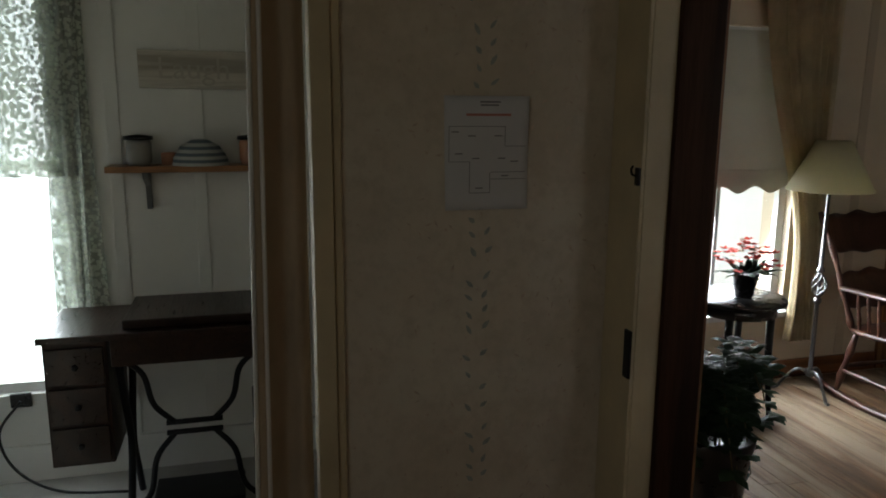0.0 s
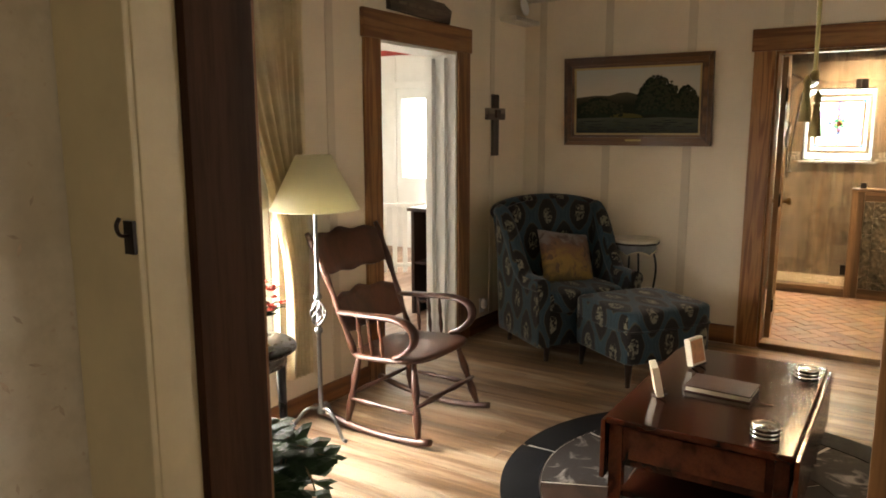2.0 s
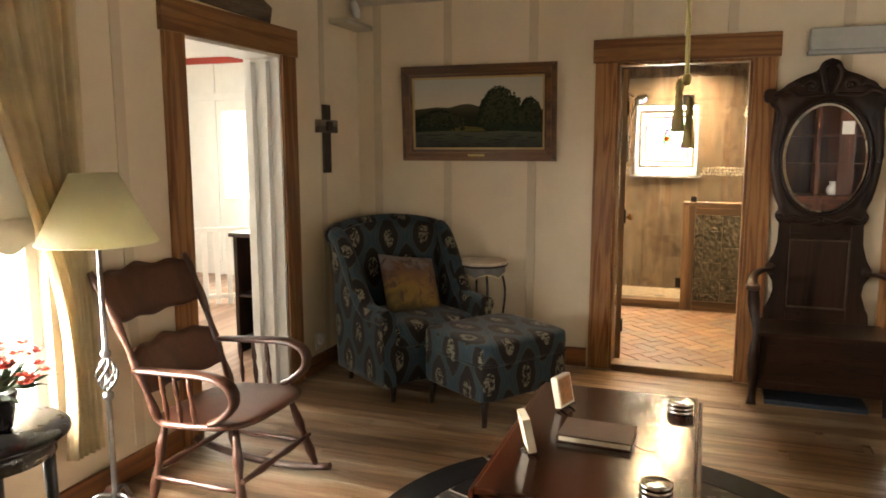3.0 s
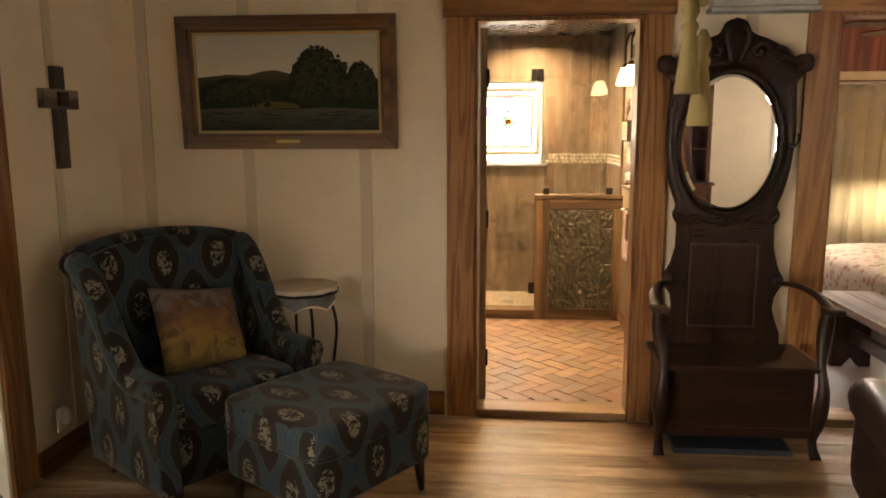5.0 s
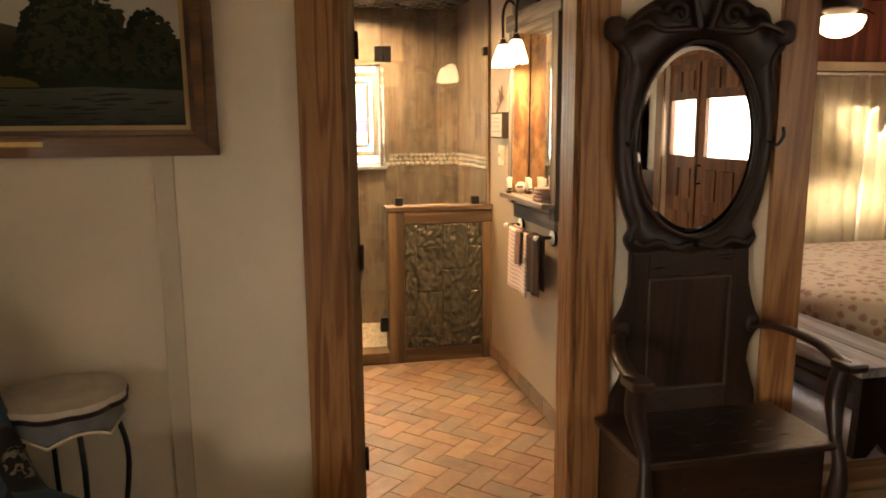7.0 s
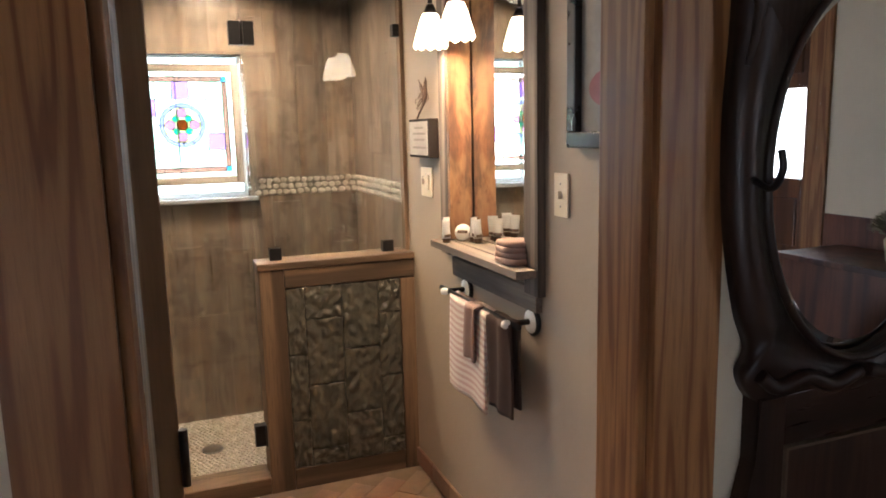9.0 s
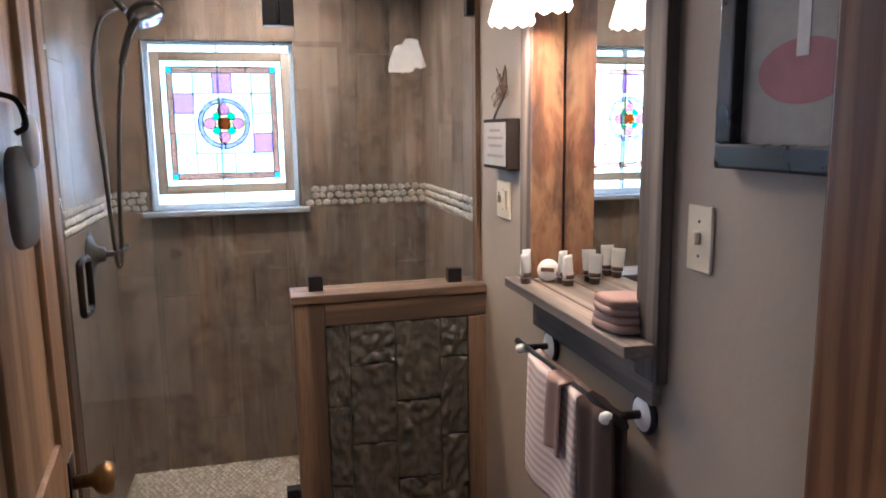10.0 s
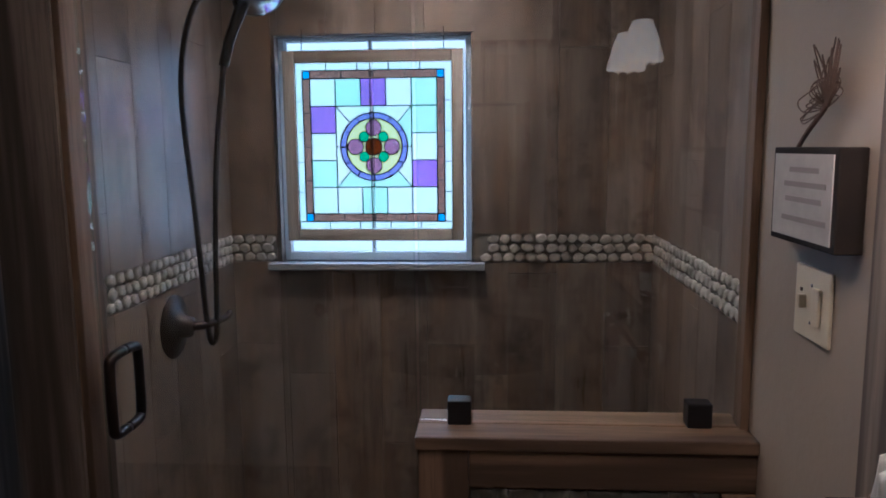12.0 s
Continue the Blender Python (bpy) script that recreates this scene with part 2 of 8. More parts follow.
M_ROCKER = wood("rocker_maple", (0.048, 0.017, 0.010), (0.098, 0.036, 0.020), "z", 0.36, 5, 0.06, coat=0.12, contrast=0.6, relief=0.04, gloss_vary=0.12)
M_BLACK = paint("black_lacquer", (0.012, 0.011, 0.011), 0.28, 0.1, 8, 0.03)
M_IRON = paint("black_iron", (0.02, 0.02, 0.022), 0.45, 0.2, 20, 0.1, 0.6)
M_BRONZE = paint("oil_rubbed_bronze", (0.035, 0.028, 0.025), 0.35, 0.3, 15, 0.06, 0.8)
M_PEWTER = paint("brushed_pewter", (0.22, 0.22, 0.225), 0.32, 0.15, 30, 0.05, 1.0)
M_CHROME = paint("chrome", (0.55, 0.56, 0.58), 0.18, 0.05, 20, 0.02, 1.0)
M_MIRROR = mirror_mat("mirror_silver")
M_PANE = thin_glass("window_pane")


# ---- building blocks ----
def box(bm, x0, x1, y0, y1, z0, z1, bevel=0.0):
    m = Matrix.Translation(((x0 + x1) / 2, (y0 + y1) / 2, (z0 + z1) / 2)) @ Matrix.Diagonal((abs(x1 - x0), abs(y1 - y0), abs(z1 - z0), 1))
    got = bmesh.ops.create_cube(bm, size=1, matrix=m)
    if bevel:
        edges = {e for v in got["verts"] for e in v.link_edges}
        bmesh.ops.bevel(bm, geom=list(edges), offset=bevel, segments=2, affect="EDGES", profile=0.6)
    return bm


def boxed(x0, x1, y0, y1, z0, z1, bevel=0.0):
    return box(bmesh.new(), x0, x1, y0, y1, z0, z1, bevel)


def turned(bm, profile, seg=20, at=(0, 0, 0), m=None):
    """Body of revolution about z from (radius, height) pairs."""
    rings = []
    base = m or Matrix.Translation(at)
    for r, z in profile:
        rings.append([bm.verts.new(base @ Vector((max(r, 0.0004) * math.cos(a), max(r, 0.0004) * math.sin(a), z))) for a in (2 * math.pi * i / seg for i in range(seg))])
    for lo, hi in zip(rings, rings[1:]):
        for i in range(seg):
            f = bm.faces.new((lo[i], lo[(i + 1) % seg], hi[(i + 1) % seg], hi[i]))
            f.smooth = True
    bm.faces.new(rings[0][::-1])
    bm.faces.new(rings[-1])
    return bm


def tube(bm, pts, radius, seg=8, flat=1.0):
    """Round bar swept along points; radius may be a list. flat squashes it across."""
    pts = [Vector(p) for p in pts]
    rad = radius if isinstance(radius, (list, tuple)) else [radius] * len(pts)
    rings, side = [], None
    for i, p in enumerate(pts):
        d = (pts[min(i + 1, len(pts) - 1)] - pts[max(i - 1, 0)]).normalized()
        if side is None:
            side = d.orthogonal().normalized() if abs(d.z) > 0.9 else d.cross(Vector((0, 0, 1))).normalized()
        side = (side - d * side.dot(d)).normalized()
        up = d.cross(side)
        rings.append([bm.verts.new(p + side * (rad[i] * math.cos(a)) + up * (rad[i] * flat * math.sin(a))) for a in (2 * math.pi * k / seg for k in range(seg))])
    for lo, hi in zip(rings, rings[1:]):
        for i in range(seg):
            f = bm.faces.new((lo[i], lo[(i + 1) % seg], hi[(i + 1) % seg], hi[i]))
            f.smooth = True
    bm.faces.new(rings[0][::-1])
    bm.faces.new(rings[-1])
    bmesh.ops.recalc_face_normals(bm, faces=bm.faces)
    return bm


def bezier(points, n=16):
    """Smooth line through control points."""
    pts = [Vector(p) for p in points]
    ext = [pts[0] * 2 - pts[1]] + pts + [pts[-1] * 2 - pts[-2]]
    out = []
    for i in range(1, len(ext) - 2):
        a, b, c, d = ext[i - 1:i + 3]
        for k in range(n):
            t = k / n
            out.append(0.5 * (2 * b + (c - a) * t + (2 * a - 5 * b + 4 * c - d) * t * t + (3 * b - a - 3 * c + d) * t ** 3))
    return out + [pts[-1]]


def slab(bm, outline, depth, m=None, bevel=0.0):
    """Flat outline (x, y) given thickness along z, then posed by m."""
    m = m or Matrix.Identity(4)
    lo = [bm.verts.new(m @ Vector((x, y, 0))) for x, y in outline]
    hi = [bm.verts.new(m @ Vector((x, y, depth))) for x, y in outline]
    n = len(outline)
    bm.faces.new(lo[::-1])
    top = bm.faces.new(hi)
    for i in range(n):
        bm.faces.new((lo[i], lo[(i + 1) % n], hi[(i + 1) % n], hi[i]))
    if bevel:
        bmesh.ops.bevel(bm, geom=list(top.edges), offset=bevel, segments=2, affect="EDGES")
    bmesh.ops.recalc_face_normals(bm, faces=bm.faces)
    return bm


FACE_WEST = Matrix(((0, 0, -1, 0), (-1, 0, 0, 0), (0, 1, 0, 0), (0, 0, 0, 1)))   # outline x -> -y, y -> z, depth -> -x
FACE_SOUTH = Matrix(((1, 0, 0, 0), (0, 0, -1, 0), (0, 1, 0, 0), (0, 0, 0, 1)))   # outline x -> x, y -> z, depth -> -y
FACE_NORTH = Matrix(((-1, 0, 0, 0), (0, 0, 1, 0), (0, 1, 0, 0), (0, 0, 0, 1)))   # outline x -> -x, y -> z, depth -> +y


def link_mesh(name, bm, mat):
    me = bpy.data.meshes.new(name)
    bm.normal_update()
    bm.to_mesh(me)
    bm.free()
    me.materials.append(mat)
    return new(name, me)


def part(name, bm, mat, parent, label=""):
    ob = link_mesh(name, bm, mat)
    ob.parent = parent
    return tagged(ob, label)


def on(owner, name):
    """The newest part of that name on a thing."""
    return [c for c in bpy.data.objects if c.parent == owner and c.name.split(".")[0] == name][-1]


def thing(name, m, label, category, group="", kind=""):
    ob = new(name)
    ob.empty_display_size = 0.05
    ob.matrix_world = m
    return tagged(ob, label, category, group, kind)


def piece(name, bm, mat, label, category="", group="", kind=""):
    return tagged(link_mesh(name, bm, mat), label, category, group, kind)


def structure(name, bm, mat, label, category="wall"):
    return piece(name, bm, mat, label, category, kind="structure")


def wall_run(bm, axis, a, b, lo, hi, z0, z1, holes=()):
    """Wall along x or y from lo to hi, a..b thick, with openings (lo, hi, z0, z1) cut through."""
    cuts = sorted({lo, hi, *[h[0] for h in holes], *[h[1] for h in holes]})
    for s, e in zip(cuts, cuts[1:]):
        gaps = sorted((h[2], h[3]) for h in holes if h[0] <= s + 1e-6 and h[1] >= e - 1e-6)
        z = z0
        for g0, g1 in gaps + [(z1, z1)]:
            if g0 > z + 1e-6:
                if axis == "x":
                    box(bm, s, e, a, b, z, g0)
                else:
                    box(bm, a, b, s, e, z, g0)
            z = max(z, g1)
    bmesh.ops.remove_doubles(bm, verts=bm.verts, dist=0.0004)
    return bm


# ---- the large structure ----
H = 2.54                 # ceiling of the parlour
WE, WN, WS, WW = 5.76, 3.46, -1.8, 1.15   # faces of the parlour walls
HB = 2.30                # bathroom ceiling

# floors
structure("floor", boxed(-3.0, 5.80, -2.2, 3.60, -0.06, -0.012), M_FLOOR, "dark gap under the old floorboards", "floor")
structure("floor_bathroom_base", boxed(5.80, 9.0, 0.46, 3.2, -0.06, 0.022), paint("mortar_bed", (0.22, 0.155, 0.11), 0.85, 0.2, 14), "grey-brown mortar between terracotta bricks", "floor")
M_CARPET = cloth("grey_carpet", (0.50, 0.51, 0.54), 300, 0.1)
structure("floor_bedroom", boxed(5.80, 9.0, -3.9, 0.44, -0.06, 0.03), M_CARPET, "grey bedroom carpet", "floor")

# parlour walls
structure("wall_east", wall_run(bmesh.new(), "y", WE, WE + 0.12, -2.2, WN + 0.24, -0.02, H, [(0.80, 1.61, -0.02, 2.03), (-1.05, -0.10, -0.02, 2.03)]), M_WALL, "cream board wall of the parlour with two doorways")
structure("wall_north", wall_run(bmesh.new(), "x", WN, WN + 0.24, 1.15, WE, -0.02, H, [(2.1, 2.99, 0.42, 2.0), (3.85, 4.72, -0.02, 2.04)]), M_WALL, "cream board wall with window and doorway")
structure("wall_partition", wall_run(bmesh.new(), "y", 0.97, WW, -2.2, WN, -0.02, H, [(0.767, 1.638, -0.02, 2.03), (WS, -1.48, -0.02, 2.08)]), M_WALL, "partition wall between hall and parlour")
structure("wall_south", wall_run(bmesh.new(), "x", WS - 0.14, WS, -1.2, WE, -0.02, H, [(1.45, 3.57, -0.02, 2.35)]), M_WALL, "cream board wall with the front door")
structure("ceiling", boxed(-3.0, WE + 0.12, -2.2, 3.70, H, H + 0.08), M_CEIL, "painted board ceiling", "ceiling")

# hall and sewing room
def paper_mat():
    m, nt, b = material("old_wallpaper")
    v = coords(nt)
    stain, mottle, speck = noise_tex(nt, v, 2.5, 6, 0.7, 0.4), noise_tex(nt, v, 22, 4, 0.7), noise_tex(nt, v, 55, 2, 0.5)
    c = ramp(nt, stain, [(0.3, (0.60, 0.52, 0.40)), (0.5, (0.72, 0.64, 0.52)), (0.7, (0.76, 0.70, 0.58))])
    c = mix(nt, c, (0.60, 0.53, 0.42), ramp(nt, mottle, [(0.45, (0, 0, 0)), (0.7, (0.7, 0.7, 0.7))]))
    c = mix(nt, c, (0.52, 0.36, 0.26), ramp(nt, speck, [(0.66, (0, 0, 0)), (0.74, (0.5, 0.5, 0.5))]))
    nt.links.new(c, b.inputs["Base Color"])
    b.inputs["Roughness"].default_value = 0.8
    bump(nt, b, mottle, 0.2, 0.003)
    return m


M_PAPER = paper_mat()
structure("wall_hall_north", wall_run(bmesh.new(), "x", 1.80, 1.92, -1.2, 0.97, -0.02, H, [(-0.75, 0.16, -0.02, 2.05)]), M_PAPER, "faded leaf-patterned wallpaper on the hall wall")
# the west opening is assumed, cut to let the added hall lamp in
structure("wall_hall_west", wall_run(bmesh.new(), "y", -1.32, -1.2, -2.2, 1.92, -0.02, H, [(-1.2, 0.2, 0.8, 2.0)]), M_WALL, "plain cream wall closing the hall, with an assumed unseen window opening")
structure("wall_sewing_north", wall_run(bmesh.new(), "x", 3.2, 3.32, -2.4, 0.97, -0.02, H, [(-1.45, -0.70, 0.38, 2.1)]), M_WHITE, "white board wall of the sewing room with a window")
structure("wall_sewing_west", boxed(-2.4, -2.28, 1.92, 3.2, -0.02, H), M_WHITE, "white board wall closing the sewing room")

# sunlit room past the north doorway
structure("wall_back_north", wall_run(bmesh.new(), "x", 6.9, 7.02, 3.2, 8.0, -0.02, H, [(5.6, 6.9, 0.9, 2.0)]), M_WHITE, "white board wall of the sunlit back room")
structure("wall_back_east", wall_run(bmesh.new(), "y", 8.0, 8.12, 3.7, 7.02, -0.02, H, [(5.5, 6.3, 0.9, 1.9)]), M_WHITE, "white board wall of the sunlit back room")
structure("wall_back_south", boxed(WE + 0.12, 8.0, 3.58, 3.70, -0.02, H), M_WHITE, "white board wall of the sunlit back room")
structure("wall_back_west", boxed(3.2, 3.32, 3.7, 6.9, -0.02, H), M_WHITE, "white board wall of the sunlit back room")
structure("ceiling_back_room", boxed(3.2, 8.12, 3.70, 7.02, H - 0.04, H + 0.09), M_WHITE, "white board ceiling of the back room", "ceiling")
structure("floor_back_room", boxed(3.2, 8.12, 3.60, 7.02, -0.06, 0.0), wood("pink_pine_floor", (0.30, 0.17, 0.11), (0.50, 0.32, 0.22), "x", 0.4, 5, 0.06), "pale pinkish pine floor of the back room", "floor")

# bathroom
M_SHOWER = M_GREYWOOD
structure("wall_bath_south", wall_run(bmesh.new(), "x", 0.46, 0.56, WE + 0.12, 8.62, 0.0, 2.42, [(6.60, 7.217, 1.10, 1.98)]), M_TAN, "tan plaster bathroom wall")
structure("wall_bath_east", wall_run(bmesh.new(), "y", 8.63, 8.77, 0.46, 3.2, 0.0, 2.42, [(1.13, 1.742, 1.20, 1.905)]), M_SHOWER, "shower back wall behind wood-look planks")
structure("wall_bath_north", boxed(WE + 0.12, 7.72, 3.1, 3.22, 0.0, 2.42), M_TAN, "tan plaster bathroom wall")
structure("wall_shower_north", boxed(7.72, 8.63, 1.91, 2.05, 0.0, 2.42), M_SHOWER, "shower side wall behind wood-look planks")
M_TIN = paint("pressed_tin_ceiling", (0.20, 0.19, 0.18), 0.3, 0.3, 6, 0.1, 0.9)
structure("ceiling_bathroom", boxed(WE + 0.12, 8.77, 0.46, 3.22, HB, HB + 0.1), M_TIN, "pressed tin bathroom ceiling", "ceiling")

# bedroom
M_REDWOOD = wood("red_plank_wall", (0.13, 0.035, 0.018), (0.28, 0.095, 0.05), "z", 0.5, 6, 0.06)
structure("wall_bedroom_east", wall_run(bmesh.new(), "y", 8.7, 8.82, -3.8, 0.46, 0.0, H, [(-3.5, -1.35, 0.65, 1.85)]), M_REDWOOD, "red-stained plank wall of the bedroom with a curtained window")
structure("wall_bedroom_south", boxed(WE + 0.12, 8.82, -3.92, -3.8, 0.0, H), M_REDWOOD, "red-stained plank wall of the bedroom")
structure("wall_bedroom_west", boxed(WE, WE + 0.12, -3.92, -2.2, 0.0, H), M_REDWOOD, "red-stained plank wall of the bedroom")
structure("wall_bedroom_north", boxed(WE + 0.12, 8.7, 0.40, 0.46, 0.0, H), M_REDWOOD, "red-stained plank wall of the bedroom")
structure("ceiling_bedroom", boxed(WE + 0.12, 8.82, -3.92, 0.46, H, H + 0.08), M_WHITE, "pale bedroom ceiling", "ceiling")

# outside
M_GRASS = paint("dry_lawn", (0.10, 0.12, 0.05), 0.9, 0.4, 0.6, 0.3)
structure("ground", boxed(-400, 400, -400, 400, -0.5, -0.4), M_GRASS, "dry lawn around the house", "ground")

# bright distance outside the windows
def distance(name, m, w, h, strength, low, high):
    mt, nt, b = material(name + "_haze")
    n = noise_tex(nt, coords(nt, (1, 1, 1)), 0.7, 5, 0.6)
    c = ramp(nt, n, [(0.35, low), (0.62, high)])
    nt.links.new(c, b.inputs["Emission Color"])
    nt.links.new(c, b.inputs["Base Color"])
    b.inputs["Emission Strength"].default_value = strength
    ob = structure(name, boxed(-w / 2, w / 2, -0.02, 0.02, 0, h), mt, "hazy bright garden beyond the window", "backdrop")
    ob.matrix_world = m
    return ob


distance("backdrop_north", pose(3.0, 12.0, -0.4), 34, 9, 7.0, (0.75, 0.9, 0.8), (1, 1, 1))
distance("backdrop_garden", pose(0.3, 4.9, -0.4), 5.7, 4.2, 6.5, (0.86, 0.97, 0.92), (1, 1, 1))
distance("backdrop_east", pose(11.5, 0.6, -0.4, 0, 0, 90), 9, 6, 8.5, (0.70, 0.92, 0.86), (0.95, 1, 0.98))
distance("backdrop_south", pose(2.5, -3.2, -0.4), 7, 5, 9.0, (0.9, 0.95, 0.92), (1, 1, 1))


def sheet(bm, fn, nu, nv, thick):
    """Cloth or curved panel: fn(u, v) gives its middle surface, both from 0 to 1."""
    pts = [[Vector(fn(i / nu, j / nv)) for j in range(nv + 1)] for i in range(nu + 1)]
    sides = []
    for s in (0.5, -0.5):
        g = []
        for i in range(nu + 1):
            row = []
            for j in range(nv + 1):
                du = pts[min(i + 1, nu)][j] - pts[max(i - 1, 0)][j]
                dv = pts[i][min(j + 1, nv)] - pts[i][max(j - 1, 0)]
                n = du.cross(dv)
                row.append(bm.verts.new(pts[i][j] + (n.normalized() if n.length > 1e-9 else Vector((0, 0, 1))) * thick * s))
            g.append(row)
        sides.append(g)
    a, b = sides
    for i in range(nu):
        for j in range(nv):
            bm.faces.new((a[i][j], a[i + 1][j], a[i + 1][j + 1], a[i][j + 1])).smooth = True
            bm.faces.new((b[i][j], b[i][j + 1], b[i + 1][j + 1], b[i + 1][j])).smooth = True
    for i in range(nu):
        bm.faces.new((a[i][0], b[i][0], b[i + 1][0], a[i + 1][0]))
        bm.faces.new((a[i][nv], a[i + 1][nv], b[i + 1][nv], b[i][nv]))
    for j in range(nv):
        bm.faces.new((a[0][j], a[0][j + 1], b[0][j + 1], b[0][j]))
        bm.faces.new((a[nu][j], b[nu][j], b[nu][j + 1], a[nu][j + 1]))
    bmesh.ops.recalc_face_normals(bm, faces=bm.faces)
    return bm


def puff(bm, sx, sy, sz, m=None, e=0.4, n=20):
    """Stuffed cushion: a rounded block of full size sx, sy, sz."""
    m = m or Matrix.Identity(4)
    p = lambda c: math.copysign(abs(c) ** e, c)
    rings = []
    for i in range(1, n // 2):
        a = -math.pi / 2 + math.pi * i / (n // 2)
        rings.append([bm.verts.new(m @ Vector((sx / 2 * p(math.cos(a)) * p(math.cos(b)), sy / 2 * p(math.cos(a)) * p(math.sin(b)), sz / 2 * p(math.sin(a))))) for b in (2 * math.pi * k / n for k in range(n))])
    for lo, hi in zip(rings, rings[1:]):
        for k in range(n):
            bm.faces.new((lo[k], lo[(k + 1) % n], hi[(k + 1) % n], hi[k])).smooth = True
    for ring, z, flip in ((rings[0], -sz / 2, True), (rings[-1], sz / 2, False)):
        tip = bm.verts.new(m @ Vector((0, 0, z)))
        for k in range(n):
            f = (ring[k], ring[(k + 1) % n], tip)
            bm.faces.new(f[::-1] if flip else f).smooth = True
    bmesh.ops.recalc_face_normals(bm, faces=bm.faces)
    return bm


def drape(bm, x0, x1, y, z0, z1, folds, depth, axis="x", flare=0.0, gather=None, seed=0):
    """Hanging curtain with folds between x0 and x1 (or along y); gather pulls it to one x at a height."""
    ph = seed * 1.7

    def at(u, v):
        z = z1 + (z0 - z1) * v
        lo, hi = x0, x1
        if gather:
            gx, gz, gw, from_x = gather
            k = math.exp(-((z - gz) / 0.95) ** 2) if z > gz else math.exp(-((z - gz) / 1.6) ** 2)
            lo, hi = lo + (gx - gw / 2 - lo) * k, hi + (gx + gw / 2 - hi) * k
        w = lo + (hi - lo) * u + 0.012 * math.sin(5 * v + 9 * u + ph)
        d = depth * (0.6 + 0.4 * v) * (math.sin(2 * math.pi * folds * u + ph + 0.6 * math.sin(3 * v)) + 0.35 * math.sin(2 * math.pi * folds * 2.3 * u + ph * 2))
        d += flare * v
        return (w, y + d, z) if axis == "x" else (y + d, w, z)
    return sheet(bm, at, int(folds * 12), 26, 0.003)


def casing(name, m_v, m_h, face, lo, hi, top, width, proud, axis, depth, label, jamb_mat=None):
    """Door trim round an opening: two uprights and a header on the face, and a jamb lining through the wall."""
    t = thing(name, Matrix.Identity(4), label, "door casing", kind="structure")
    s = 1 if depth > 0 else -1
    f0, f1 = face - s * proud, face

    def bx(a0, a1, b0, b1, z0, z1, bev=0.003):
        return boxed(a0, a1, b0, b1, z0, z1, bev) if axis == "x" else boxed(b0, b1, a0, a1, z0, z1, bev)
    part("casing_upright", bx(lo - width, lo, min(f0, f1), max(f0, f1), 0, top), m_v, t)
    part("casing_upright", bx(hi, hi + width, min(f0, f1), max(f0, f1), 0, top), m_v, t)
    part("casing_header", bx(lo - width - 0.015, hi + width + 0.015, min(f0 - s * 0.006, f1), max(f0 - s * 0.006, f1), top, top + width + 0.01), m_h, t)
    jm = jamb_mat or m_v
    d0, d1 = sorted((face, face + depth))
    part("jamb", bx(lo, lo + 0.018, d0 - 0.004, d1 + 0.004, 0, top - 0.018), jm, t)
    part("jamb", bx(hi - 0.018, hi, d0 - 0.004, d1 + 0.004, 0, top - 0.018), jm, t)
    part("head_jamb", bx(lo, hi, d0 - 0.004, d1 + 0.004, top - 0.018, top), jm, t)
    return t


# ---- trim of the parlour ----
casing("door_trim_bathroom", M_TRIM, M_TRIM_H, WE, 0.80, 1.61, 2.03, 0.135, 0.022, "y", 0.12, "orange pine casing round the bathroom doorway")
casing("door_trim_bedroom", M_TRIM, M_TRIM_H, WE, -1.05, -0.10, 2.03, 0.145, 0.022, "y", 0.12, "orange pine casing round the bedroom doorway")
nt_ = casing("door_trim_back_room", M_TRIM, M_TRIM_HX, WN, 3.85, 4.72, 2.04, 0.15, 0.022, "x", 0.24, "orange pine casing round the back room doorway", M_WHITE)
part("stop_moulding", boxed(4.66, 4.70, 3.52, 3.55, 0, 2.0, 0.003), M_WHITE, nt_)
part("stop_moulding", boxed(4.655, 4.70, 3.62, 3.66, 0, 2.0, 0.003), M_WHITE, nt_)
hall_trim = thing("door_trim_hall", Matrix.Identity(4), "hall doorway lined with cream and dark stained boards", "door casing", kind="structure")
part("jamb", boxed(1.035, 1.156, 1.616, 1.640, 0, 2.03, 0.002), M_JAMB, hall_trim, "dark stained jamb board")
part("jamb", boxed(0.966, 1.035, 1.632, 1.650, 0, 2.03, 0.002), M_CREAM, hall_trim, "cream painted jamb board")
part("casing_upright", boxed(0.957, 0.969, 1.636, 1.797, 0, 2.03, 0.003), M_CREAM, hall_trim, "cream painted casing board")
part("casing_upright", boxed(1.151, 1.173, 1.628, 1.77, 0, 2.03, 0.003), M_TRIM, hall_trim)
part("jamb", boxed(0.962, 1.156, 0.765, 0.787, 0, 2.03, 0.002), M_TRIM, hall_trim)
part("casing_upright", boxed(0.950, 0.969, 0.64, 0.772, 0, 2.03, 0.003), M_TRIM, hall_trim)
part("casing_upright", boxed(1.151, 1.173, 0.64, 0.772, 0, 2.03, 0.003), M_TRIM, hall_trim)
part("head_jamb", boxed(0.962, 1.156, 0.787, 1.616, 2.01, 2.03), M_JAMB, hall_trim)
part("strike_plate", boxed(0.950, 0.9575, 1.634, 1.664, 0.855, 0.985, 0.001), M_IRON, hall_trim, "black iron strike plate")
hk = bmesh.new()
tube(hk, bezier([(0.957, 1.648, 1.39), (0.940, 1.648, 1.392), (0.935, 1.648, 1.405), (0.94, 1.648, 1.415)], 5), 0.003, 6)
box(hk, 0.951, 0.958, 1.638, 1.658, 1.365, 1.41, 0.001)
part("hook", hk, M_BRONZE, hall_trim, "small brass coat hook")

